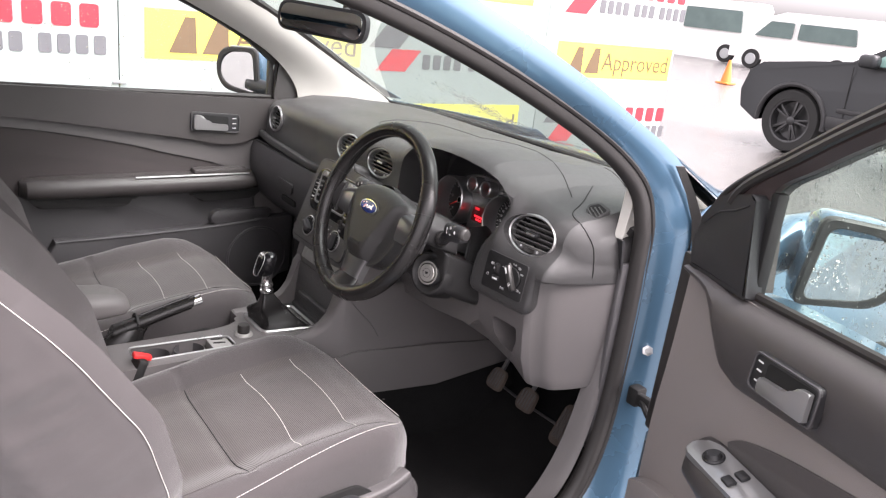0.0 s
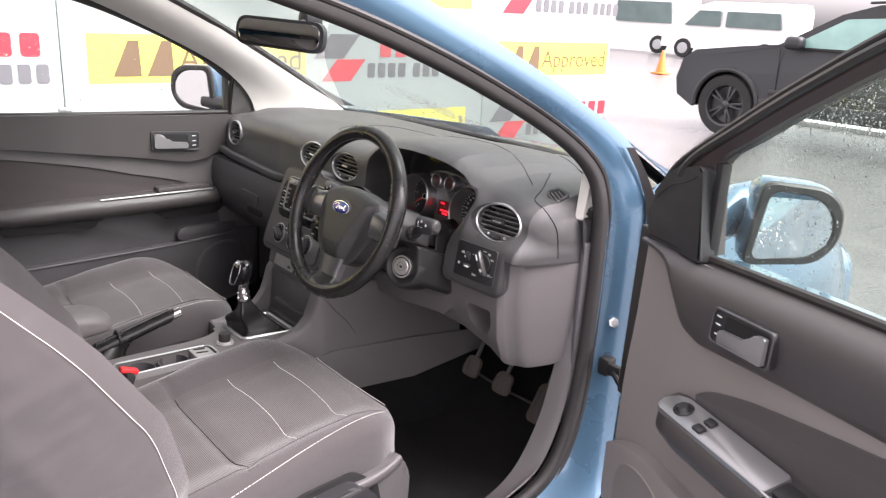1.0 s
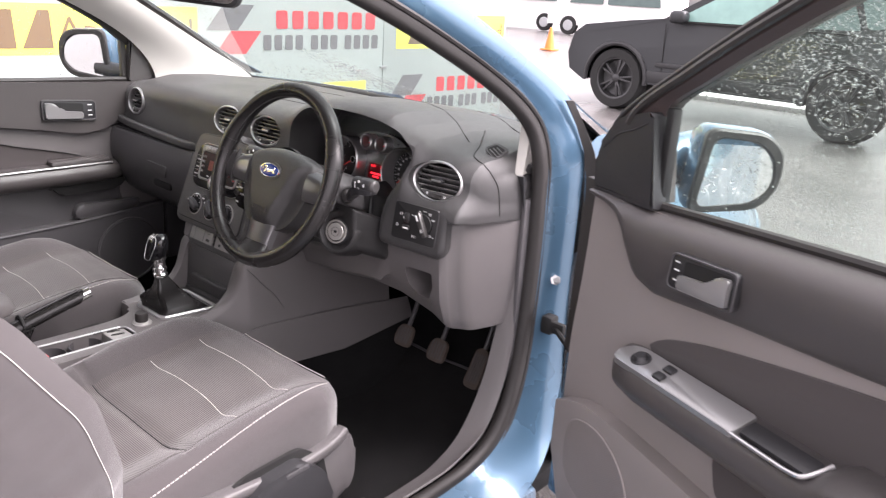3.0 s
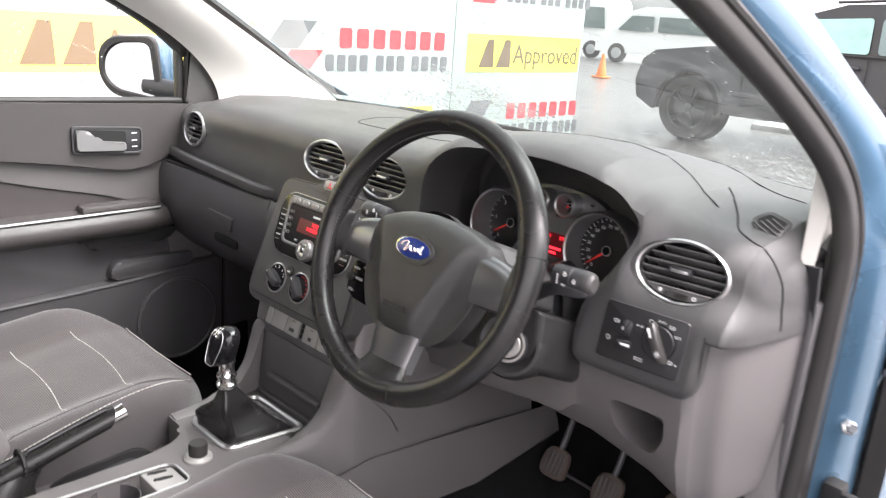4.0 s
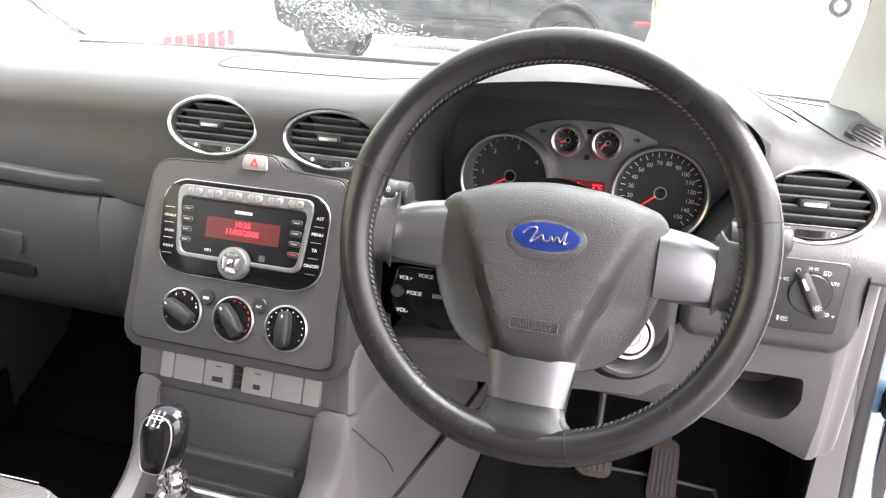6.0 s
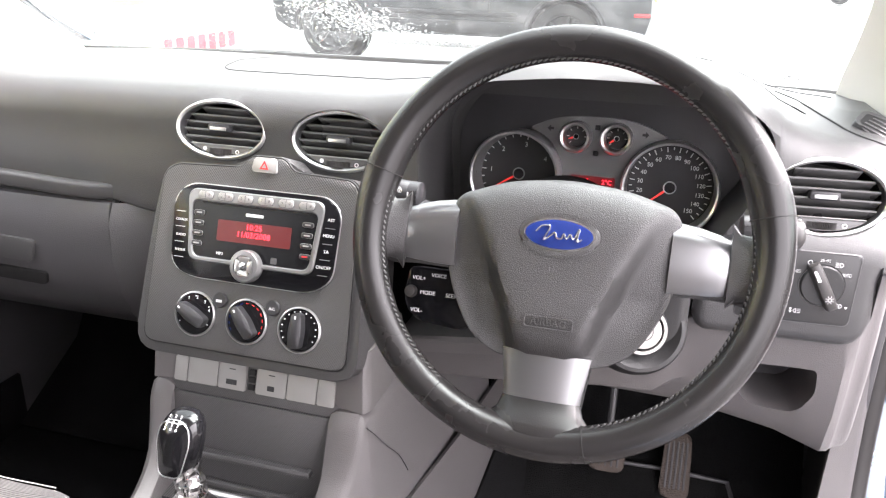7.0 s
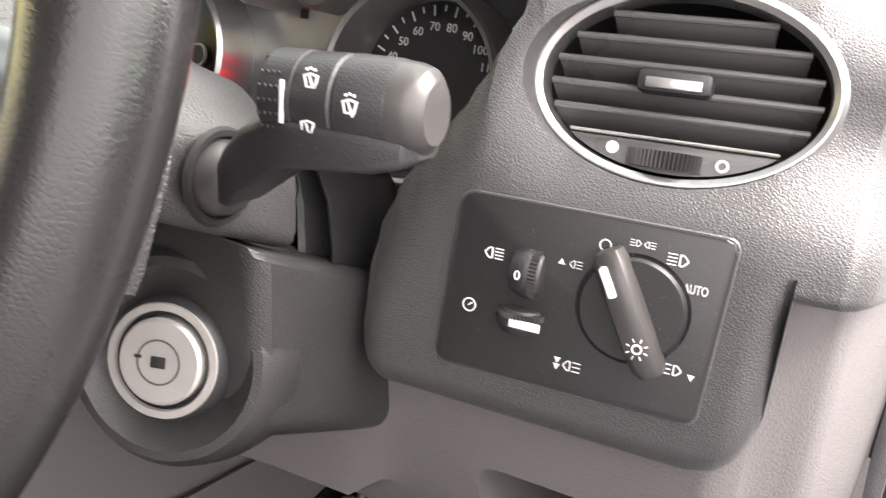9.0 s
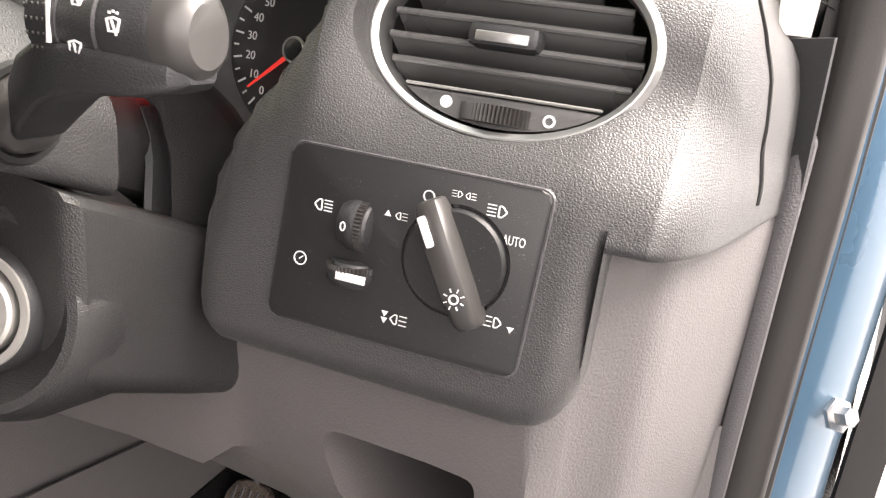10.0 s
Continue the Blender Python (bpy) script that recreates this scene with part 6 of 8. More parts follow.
part("lock_well", moved(lathe([(0.0272, -0.010), (0.0262, -0.002), (0.0245, 0.0005), (0.0225, 0.0005), (0.0205, -0.002), (0.0195, -0.004), (0, -0.005)], 40), IG), DARK, lk)
part("lock_barrel", moved(lathe([(0.0182, -0.004), (0.0182, 0.0025), (0.0170, 0.0038), (0, 0.0038)], 40), IG), BARREL, lk, "brushed metal lock barrel")
part("lock_ring", moved(lathe([(0.0245, 0.0), (0.0240, 0.0016), (0.0210, 0.0016), (0.0205, 0.0)], 44), IG), BARREL, lk)
part("barrel_groove", moved(lathe([(0.0096, 0.0036), (0.0096, 0.0041), (0.0088, 0.0041), (0.0088, 0.0036)], 32), IG), MIDGREY, lk)
part("key_slot", moved(merged(at(rbox(0.0065, 0.0048, 0.0008, 0.0005), 0, 0, 0.0040), at(rbox(0.0030, 0.0012, 0.0008, 0), -0.009, 0.0015, 0.0040)), IG), BLACK, lk)


def stalk(s, label):
    """Ball at the shroud, a bent flat neck and a fat barrel with a turning ring."""
    def w(x, y, z):
        return Vector((0.366 + s * (x - 0.366), y, z))
    ball = w(0.473, -0.114, 0.864)
    arm_rings = []
    for x, y, z, h, d in ((0.476, -0.113, 0.864, 0.0050, 0.0060), (0.482, -0.115, 0.8655, 0.0085, 0.0090), (0.492, -0.121, 0.8705, 0.0105, 0.0110), (0.505, -0.127, 0.8790, 0.0110, 0.0120), (0.518, -0.131, 0.8860, 0.0095, 0.0125), (0.530, -0.132, 0.8890, 0.0075, 0.0125), (0.555, -0.131, 0.8900, 0.0060, 0.0115), (0.564, -0.130, 0.8910, 0.0045, 0.0095), (0.567, -0.129, 0.8915, 0.0025, 0.0060)):
        arm_rings.append([w(x, y + a, z + b) for a, b in rounded([(-d, -h), (d, -h), (d, h), (-d, h)], 0.0035, 3)])
    o = part("stalk", loft(arm_rings), DARK, column, label)
    part("stalk_ball", moved(lathe([(0.0, -0.0145), (0.0072, -0.0125), (0.0125, -0.0072), (0.0145, 0.0), (0.0125, 0.0072), (0.0072, 0.0125), (0, 0.0145)], 28), axes(ball, (0, 0, 1), (0, 1, 0))), BALL, o)
    part("ball_socket", tube([w(0.4735 + 0.0006 * math.cos(a), ball.y + 0.0155 * math.cos(a), ball.z + 0.0165 * math.sin(a)) for a in np.linspace(0, 2 * math.pi, 28, endpoint=False)], 0.0022, 6, closed=True, up=(1, 0, 0)), BLACK, column)
    base = w(0.516, -0.132, 0.9005)
    m = axes(base, Vector((s, 0.06, 0.02)), (0, 0.05, 1)) @ Matrix.Diagonal((0.72, 0.87, 0.90, 1))

    def barrel(stations, name, mat, owner):
        return part(name, moved(loft([[(x, h * (1 if math.cos(b) > 0 else 0.9) * math.cos(b), v * math.sin(b)) for b in np.linspace(0, 2 * math.pi, 28, endpoint=False)] for x, h, v in stations]), m), mat, owner)
    barrel(((0.0, 0.0135, 0.0120), (0.002, 0.0165, 0.0148), (0.017, 0.0168, 0.0150), (0.0175, 0.0160, 0.0142)), "turn_ring", DARK, o)
    bar = barrel(((0.0165, 0.0158, 0.0140), (0.018, 0.0165, 0.0147), (0.035, 0.0168, 0.0150), (0.036, 0.0160, 0.0142), (0.037, 0.0160, 0.0142), (0.038, 0.0170, 0.0150), (0.058, 0.0168, 0.0148), (0.060, 0.0162, 0.0142)), "barrel", DARK, o)
    barrel(((0.060, 0.0164, 0.0145), (0.066, 0.0160, 0.0140), (0.071, 0.0146, 0.0126), (0.074, 0.0110, 0.0096)), "end_button", SATINBLACK, o)
    face = m @ Matrix.Translation((0, 0, 0.0 if s > 0 else 0.0))
    for x, y in ((0.027, 0.0075), (0.026, -0.0075), (0.046, 0.001)):
        out = 0.0151 * math.sqrt(1 - (y / 0.017) ** 2)
        icon = merged(ring_plate([(-0.0034, 0.0018), (-0.0022, -0.0022), (0.0022, -0.0022), (0.0034, 0.0018), (0.0, 0.0026)], [(-0.0026, 0.0013), (-0.0017, -0.0016), (0.0017, -0.0016), (0.0026, 0.0013), (0.0, 0.0019)], 0, 0.0006), at(rbox(0.0007, 0.0050, 0.0006, 0), 0.0004, -0.0008, 0.0003, 28), at(rbox(0.0008, 0.0008, 0.0006, 0), -0.0018, 0.0036, 0.0003), at(rbox(0.0008, 0.0008, 0.0006, 0), 0.0, 0.0040, 0.0003), at(rbox(0.0008, 0.0008, 0.0006, 0), 0.0018, 0.0036, 0.0003))
        part("print", moved(at(icon, x, y, out - 0.0001) if s > 0 else moved(at(icon, x, y, out - 0.0001), Matrix.Diagonal((1, 1, -1, 1))), face), WHITE, bar)
    part("ring_scale", moved(at(rbox(0.0014, 0.014, 0.0010, 0), 0.0145, 0.0, 0.0149 * s), face), WHITE, o)
    dots = [at(rbox(0.0012, 0.0012, 0.0010, 0.0003, 1), 0.003 + 0.0028 * i, -0.009 + 0.0045 * j, 0.0149 * s * math.sqrt(1 - ((-0.009 + 0.0045 * j) / 0.018) ** 2)) for i in range(4) for j in range(5)]
    part("ring_studs", moved(merged(*dots), face), RUBBER, o)
    return o


stalk(1, "black wiper stalk")
stalk(-1, "black indicator stalk")

# ---- pedals and mat ----
for nm, x, y, z, w, h, lab in (("clutch_pedal", 0.292, 0.252, 0.388, 0.060, 0.058, "worn rubber clutch pedal on a steel arm"), ("brake_pedal", 0.408, 0.256, 0.385, 0.062, 0.060, "worn rubber brake pedal on a steel arm"), ("accelerator_pedal", 0.518, 0.285, 0.365, 0.048, 0.105, "worn black accelerator pedal")):
    pd = thing(nm, (x, y + 0.05, z), lab, "pedal", "foot pedals")
    pm = axes((x, y, z), (1, 0, 0), (0, 0.5, 0.87))
    pdl = part("pad", moved(prism(rounded([(-w / 2, -h / 2), (w / 2, -h / 2), (w * 0.42, h / 2), (-w * 0.42, h / 2)], w * 0.3, 4), -0.010, 0.0, 0.004), pm), material("worn_pedal_rubber", (0.085, 0.066, 0.056), 0.8, grain=0.4, grain_size=0.004, vary=0.4, vary_size=0.02), pd)
    for k in range(5):
        part("rib", moved(at(rbox(0.0035, h * 0.72, 0.002, 0.0008, 1), -w * 0.30 + w * 0.15 * k, 0, 0.0008), pm), MIDGREY, pdl)
    part("arm", tube(smooth_path([(x, y + 0.010, z + 0.005), (x, y + 0.04, z + 0.06), (x, y + 0.075, z + 0.16), (x, y + 0.08, z + 0.27)], 5), 0.006, 8), MIDGREY, pd)
matg = []
for y in np.linspace(-0.34, 0.30, 14):
    z = 0.2575 if y < 0.12 else 0.2575 + (y - 0.12) ** 2 * 2.4
    l, r = lerp(y, [(-0.34, 0.20), (0.0, 0.19), (0.2, 0.20), (0.30, 0.24)]), lerp(y, [(-0.34, 0.655), (0.0, 0.655), (0.2, 0.64), (0.30, 0.60)])
    matg.append([(l + (r - l) * s, y, z + 0.006 + 0.002 * math.sin(9 * s + 5 * y)) for s in np.linspace(0, 1, 10)])
mt = thing("floor_mat", (0.43, -0.05, 0.25), "black carpet floor mat with a stitched edge", "floor mat")
part("carpet", skin(matg, 0.008), MAT, mt)
part("edging", tube([matg[i][0] for i in range(14)] + matg[-1][1:] + [matg[i][-1] for i in range(12, -1, -1)], 0.004, 6), MIDGREY, mt)
part("fastener", at(lathe([(0.014, 0.0), (0.013, 0.006), (0.007, 0.007), (0.006, 0.003), (0, 0.003)], 20), 0.635, -0.20, 0.270), RUBBER, mt)

# ---- centre console ----
con = thing("centre_console", (CX, -0.35, 0.25), "light grey centre console with gear lever, tray and handbrake", "console")
CH = [(-0.34, 0.508), (-0.30, 0.511), (-0.25, 0.519), (-0.215, 0.529), (-0.185, 0.546), (-0.165, 0.570), (-0.152, 0.602), (-0.142, 0.630), (-0.135, 0.637), (0.25, 0.637)]
CW_L = [(-0.34, 0.117), (-0.25, 0.119), (-0.20, 0.124), (-0.165, 0.129), (-0.14, 0.136), (0.0, 0.150), (0.25, 0.17)]
CW_R = [(-0.34, 0.114), (-0.25, 0.119), (-0.20, 0.134), (-0.14, 0.149), (0.0, 0.160), (0.25, 0.18)]
rings = []
for y in (-0.315, -0.30, -0.28, -0.265, -0.25, -0.235, -0.22, -0.21, -0.20, -0.19, -0.18, -0.172, -0.165, -0.158, -0.152, -0.147, -0.142, -0.135, -0.12, -0.05, 0.05, 0.15, 0.28):
    h = lerp(y, CH)
    w1 = lerp(y, [(-0.34, 0.080), (-0.25, 0.088), (-0.17, 0.100), (0, 0.104)])
    f = 0.012 + 0.05 * max(0, min(1, (y + 0.35) / 0.3))
    side = lambda s, w, f: [(CX + s * (w + f + 0.02), y, 0.25), (CX + s * (w + f), y, 0.36), (CX + s * (w + f * 0.3), y, 0.45), (CX + s * w, y, h - 0.02), (CX + s * (w - 0.004), y, h - 0.006), (CX + s * (w - 0.011), y, h), (CX + s * (w1 + 0.010), y, h - 0.0015), (CX + s * (w1 + 0.002), y, max(0.502, h - 0.008)), (CX + s * w1, y, 0.500)]
    rings.append(side(-1, lerp(y, CW_L), 0.006) + side(1, lerp(y, CW_R), f)[::-1])
part("body", loft(rings), GREY, con)
DECK = rounded([(-0.112, -0.20), (-0.110, -0.318), (-0.048, -0.320), (-0.022, -0.352), (-0.012, -0.40), (-0.010, -0.95), (0.122, -0.95), (0.120, -0.30), (0.120, -0.20)], [0.004, 0.006, 0.022, 0.03, 0.03, 0.01, 0.01, 0.01, 0.004], 5)
RECESS = rounded([(0.016, -0.600), (0.088, -0.600), (0.090, -0.378), (0.030, -0.378)], [0.016, 0.016, 0.014, 0.022], 5)
deck = part("deck", prism(DECK, 0.26, 0.507, 0.006, 3), GREY, con)
carved(deck, [prism(RECESS, 0.452, 0.60)])
part("tray_rim", tube([(x, y, 0.5072) for x, y in RECESS], 0.0022, 8, closed=True), SATIN, con, "satin edge of the tray")
part("tray_floor", prism(RECESS, 0.448, 0.4535), MIDGREY, con)
for y in (-0.475, -0.552):
    part("cup_scallop", at(lathe([(0.034, 0.4535), (0.0345, 0.4975), (0.0325, 0.4985), (0.0315, 0.4535)], 30), 0.052, y), MIDGREY, con)
coin = part("coin_holder", merged(prism(rounded([(0.020, -0.428), (0.086, -0.428), (0.087, -0.382), (0.034, -0.382)], 0.006, 3), 0.455, 0.504, 0.003)), BTN, con, "pale coin holder")
for x in (0.036, 0.056):
    part("coin_slot", prism([(x - 0.0055, -0.418), (x - 0.001, -0.421), (x + 0.0035, -0.410), (x + 0.006, -0.394), (x + 0.002, -0.392), (x - 0.003, -0.404)], 0.500, 0.5048), BLACK, coin)
part("handbrake_well", prism([(-0.135, -0.95), (-0.011, -0.95), (-0.011, -0.34), (-0.135, -0.31)], 0.255, 0.43, 0.01), CARPET, con, "black carpeted well beside the handbrake")
for s in (-1, 1):
    part("stack_cheek", loft([[(CX + s * x, y, z) for x, y in rounded([(0.098, -0.128 + d), (0.131 + e, -0.136 + d), (0.137 + e, -0.124 + d), (0.137 + e, 0.0), (0.098, 0.0)], 0.004, 2)] for z, d, e in ((0.6375, 0.0, 0.012 if s > 0 else 0.0), (0.665, 0.006, 0.010 if s > 0 else 0.0), (0.705, 0.018, 0.006 if s > 0 else 0.0))]), GREY, con)
part("side_panel", skin([[(0.166, -0.30, 0.45), (0.178, -0.11, 0.480), (0.205, 0.10, 0.475), (0.215, 0.34, 0.452)], [(0.180, -0.30, 0.41), (0.196, -0.11, 0.428), (0.222, 0.10, 0.420), (0.228, 0.34, 0.425)], [(0.188, -0.30, 0.37), (0.206, -0.11, 0.372), (0.232, 0.10, 0.370), (0.236, 0.34, 0.398)]], 0.006), GREY, con, "grey lower side panel")
part("tunnel_carpet", skin([[(0.188, -0.60, 0.385), (0.192, -0.30, 0.380), (0.210, -0.11, 0.380), (0.236, 0.10, 0.376), (0.240, 0.34, 0.402)], [(0.210, -0.60, 0.32), (0.218, -0.30, 0.31), (0.238, -0.11, 0.31), (0.262, 0.10, 0.31), (0.275, 0.34, 0.35)], [(0.226, -0.60, 0.25), (0.234, -0.30, 0.25), (0.256, -0.11, 0.25), (0.284, 0.10, 0.25), (0.300, 0.34, 0.28)]], 0.006), CARPET, con, "black carpet on the tunnel side")
part("side_gap", tube(smooth_path([(0.1567, -0.140, 0.624), (0.1594, -0.122, 0.605), (0.1640, -0.100, 0.578), (0.1706, -0.070, 0.545), (0.1752, -0.050, 0.510)], 5), 0.0009, 6), MIDGREY, con)
FRAME = rounded([(-0.066, -0.303), (0.058, -0.303), (0.074, -0.163), (-0.076, -0.163)], 0.018, 4)
INNER = rounded([(-0.057, -0.294), (0.049, -0.294), (0.065, -0.171), (-0.067, -0.171)], 0.013, 4)
part("gaiter_frame", at(ring_plate(FRAME, INNER, 0.500, 0.514, 0.003), 0, 0), SATIN, con, "satin chrome gaiter frame")
part("lid_sill", prism([(-0.098, -0.190), (0.110, -0.190), (0.112, -0.140), (-0.100, -0.140)], 0.500, 0.509), FACIA, con)
part("sill_ledge", at(rbox(0.19, 0.012, 0.010, 0.003), 0.006, -0.152, 0.513), FACIA, con)
part("socket_base", at(lathe([(0.0215, 0.495), (0.0215, 0.510), (0.018, 0.514), (0.012, 0.515), (0, 0.515)], 28), 0.043, -0.343), BTN, con)
part("socket_cap", at(lathe([(0.0140, 0.510), (0.0145, 0.529), (0.0130, 0.534), (0.0, 0.535)], 28), 0.043, -0.343), RUBBER, con)

gear = thing("gear_lever", (0.018, -0.275, 0.50), "gear lever with chrome collar, gloss knob and leather gaiter", "gear lever")
rings = []
for k in range(13):
    t = k / 12
    z = 0.504 + 0.10 * t
    ring = []
    for i, (x, y) in enumerate(rounded([(-0.062, -0.298), (0.054, -0.298), (0.070, -0.167), (-0.072, -0.167)], 0.02, 7)):
        a = math.atan2(y + 0.234, x)
        s = ((1 - t) ** 1.15 * 0.84 + 0.16) * 0.98
        fold = 1 + 0.20 * math.sin(3 * a + 5 * t + 0.6) * math.sin(math.pi * t) + 0.09 * math.sin(6 * a - 9 * t) * math.sin(math.pi * t)
        cx, cy = 0.019 * t, -0.234 - 0.045 * t ** 0.8
        ring.append((cx + x * s * fold, cy + (y + 0.234) * s * fold, z + 0.006 * math.sin(2 * a + 4 * t) * math.sin(math.pi * t)))
    rings.append(ring)
part("gaiter", loft(rings), LEATHER, gear, "black leather gaiter")
part("collar", at(lathe([(0.0, 0.598), (0.013, 0.598), (0.016, 0.602), (0.0165, 0.607), (0.0135, 0.610), (0.013, 0.614), (0.0155, 0.617), (0.0155, 0.621), (0.0125, 0.625), (0.0115, 0.637), (0.014, 0.642), (0.014, 0.648), (0, 0.65)], 32), 0.019, -0.279), CHROME, gear, "bright chrome collar")
rings = []
for z, wx, wy, oy in ((0.640, 0.0125, 0.0125, 0), (0.646, 0.0165, 0.0160, 0), (0.660, 0.0205, 0.0185, 0.001), (0.676, 0.0235, 0.0210, 0.002), (0.690, 0.0245, 0.0215, 0.004), (0.700, 0.0225, 0.0190, 0.006), (0.707, 0.0170, 0.0140, 0.008), (0.7105, 0.0090, 0.0075, 0.009), (0.7112, 0.0020, 0.0018, 0.0095)):
    rings.append([(0.018 + 1.0 * wx * math.cos(b), -0.281 + oy + 1.05 * wy * math.sin(b), z) for b in np.linspace(0, 2 * math.pi, 30, endpoint=False)])
KS = Matrix.Translation((0.018, -0.281, 0.640)) @ Matrix.Diagonal((0.88, 0.88, 0.84, 1)) @ Matrix.Translation((-0.018, 0.281, -0.640))
kn = part("knob", moved(loft(rings), KS), GLOSS, gear, "grey and gloss black knob")
KM = KS @ axes((0.018, -0.3000, 0.684), (1, 0, 0), (0, 0.36, 1))
KP = rounded([(-0.013, -0.040), (0.013, -0.040), (0.0205, 0.0), (0.017, 0.021), (0.0, 0.028), (-0.017, 0.021), (-0.0205, 0.0)], 0.009, 4)
part("knob_face", moved(pillow(KP, -0.012, 0.0, 0.006), KM), GLOSS, kn)
part("knob_edge", moved(tube([(x * 1.01, y * 1.01, 0.0002) for x, y in KP], 0.0008, 6, closed=True), KM), SATIN, kn)
TM = KS @ axes((0.018, -0.2955, 0.7068), (1, 0, 0), (0, 0.80, 0.60))
pat = [at(rbox(0.019, 0.0011, 0.0006, 0), 0, 0.0008, 0)]
for x in (-0.0075, -0.0005, 0.0065):
    pat.append(at(rbox(0.0011, 0.0085, 0.0006, 0), x, 0.0008, 0))
part("shift_pattern", moved(merged(*pat), TM), WHITE, kn)
for txt, x, y in (("1", -0.0075, 0.0085), ("3", -0.0005, 0.0085), ("5", 0.0065, 0.0085), ("2", -0.0075, -0.0070), ("4", -0.0005, -0.0070), ("6", 0.0065, -0.0070)):
    part("shift_digit", moved(at(lettering(txt, 0.0056, 0.0004), x, y, 0), TM), WHITE, kn)

hb = thing("handbrake", (-0.066, -0.60, 0.43), "black handbrake lever with chrome button", "handbrake")
hp = [Vector((-0.070, -0.615, 0.508)), Vector((-0.063, -0.545, 0.531)), Vector((-0.056, -0.48, 0.553)), Vector((-0.051, -0.436, 0.567))]
sp = smooth_path(hp, 6)
part("grip", loft([[p + Vector((math.cos(a) * r, math.sin(a) * r * 0.35, math.sin(a) * r)) for a in np.linspace(0, 2 * math.pi, 22, endpoint=False)] for p, r in [(q, 0.0165 + 0.003 * (1 - k / (len(sp) - 1)) ** 1.5) for k, q in enumerate(sp)]]), LEATHER, hb)
part("lever_strip", sweep([p + Vector((0, -0.005, 0.0165)) for p in sp[6:]], rounded([(-0.004, -0.002), (0.004, -0.002), (0.003, 0.0015), (-0.003, 0.0015)], 0.001, 2)), GLOSS, hb)
part("button", sweep([(-0.051, -0.438, 0.5665), (-0.0497, -0.420, 0.572), (-0.0492, -0.414, 0.574)], oval(0.0120, 0.0120, 18)), CHROME, hb, "chrome release button")
part("clip", tube([(-0.066 + 0.021 * math.cos(a), -0.560, 0.527 + 0.021 * math.sin(a)) for a in np.linspace(0, 2 * math.pi, 20, endpoint=False)], 0.0035, 6, closed=True), BLACK, hb)
part("boot", loft([[(-0.068 + r * (1.0 + 0.14 * math.sin(5 * a + 3 * k)) * math.cos(a), -0.645 + 0.020 * k + r * 1.6 * (1.0 + 0.12 * math.sin(4 * a + 2 * k)) * math.sin(a), 0.432 + 0.022 * k) for a in np.linspace(0, 2 * math.pi, 28, endpoint=False)] for k, r in enumerate((0.046, 0.044, 0.037, 0.029, 0.022))]), LEATHER, hb)

arm = thing("armrest_box", (-0.02, -0.75, 0.52), "padded grey centre armrest between the seats", "armrest")
rings = []
for y, w, t, b in ((-0.90, 0.055, 0.640, 0.590), (-0.80, 0.058, 0.645, 0.585), (-0.70, 0.058, 0.645, 0.585), (-0.64, 0.056, 0.640, 0.588), (-0.605, 0.048, 0.628, 0.592), (-0.592, 0.034, 0.617, 0.600)):
    rings.append([(-0.02 + x, y, z) for x, z in rounded([(-w, b), (w, b), (w * 0.95, t - 0.012), (w * 0.55, t), (-w * 0.55, t), (-w * 0.95, t - 0.012)], 0.02, 4)])
part("pad", loft(rings), GREY, arm)
part("bracket", at(rbox(0.05, 0.16, 0.12, 0.015), -0.02, -0.80, 0.54), DARK, arm)

bk = thing("seat_belt_buckle", (0.105, -0.60, 0.48), "seat belt buckle with a red release button", "seat belt")
bm_ = axes((0.098, -0.592, 0.520), (1, 0, 0), (0, 0.35, 0.94))
part("housing", moved(at(rbox(0.022, 0.075, 0.050, 0.007), 0, -0.035, 0), bm_ @ Matrix.Rotation(radians(90), 4, "Y")), BLACK, bk)
part("release", moved(at(rbox(0.040, 0.012, 0.020, 0.004), 0.0, 0.004, 0), bm_ @ Matrix.Rotation(radians(90), 4, "Y")), RED, bk, "red push button")
part("stalk", tube([(0.098, -0.61, 0.475), (0.100, -0.64, 0.40)], 0.010, 8), BLACK, bk)

# ---- front seats ----
SX = 0.372
SEATZ = [(-0.76, 0.455), (-0.70, 0.468), (-0.60, 0.482), (-0.52, 0.490), (-0.45, 0.499), (-0.33, 0.514), (-0.27, 0.519), (-0.23, 0.515), (-0.205, 0.505), (-0.19, 0.487), (-0.18, 0.455), (-0.176, 0.42)]


def half_width(y):
    u = max(0.0, min(1.0, (y + 0.29) / 0.11))
    return 0.250 - 0.10 * u ** 1.6


def cushion_top(x, y):
    """Height of the cushion; x is measured from the seat's middle."""
    h = lerp(y, SEATZ)
    half = half_width(y)
    e = max(0.0, min(1.0, (abs(x) - 0.115) / 0.10))
    e = e * e * (3 - 2 * e)
    front = max(0.0, min(1.0, (-0.19 - y) / 0.13))
    rise = 0.036 * e * front * lerp(y, [(-0.70, 0.6), (-0.45, 1.0)])
    crease = 0.007 * math.exp(-((y + 0.540) / 0.012) ** 2) * (1 if abs(x) < 0.20 else 0)
    rr = lerp(y, [(-0.70, 0.065), (-0.58, 0.055), (-0.45, 0.042), (-0.25, 0.036)])
    u = max(0.0, min(1.0, (abs(x) - (half - rr)) / rr))
    drop = rr * (1 - math.sqrt(max(0.0, 1 - u * u)))
    wave = 0.0022 * noise.noise(Vector((x * 14, y * 14, 0)))
    return h + rise - drop - crease + wave


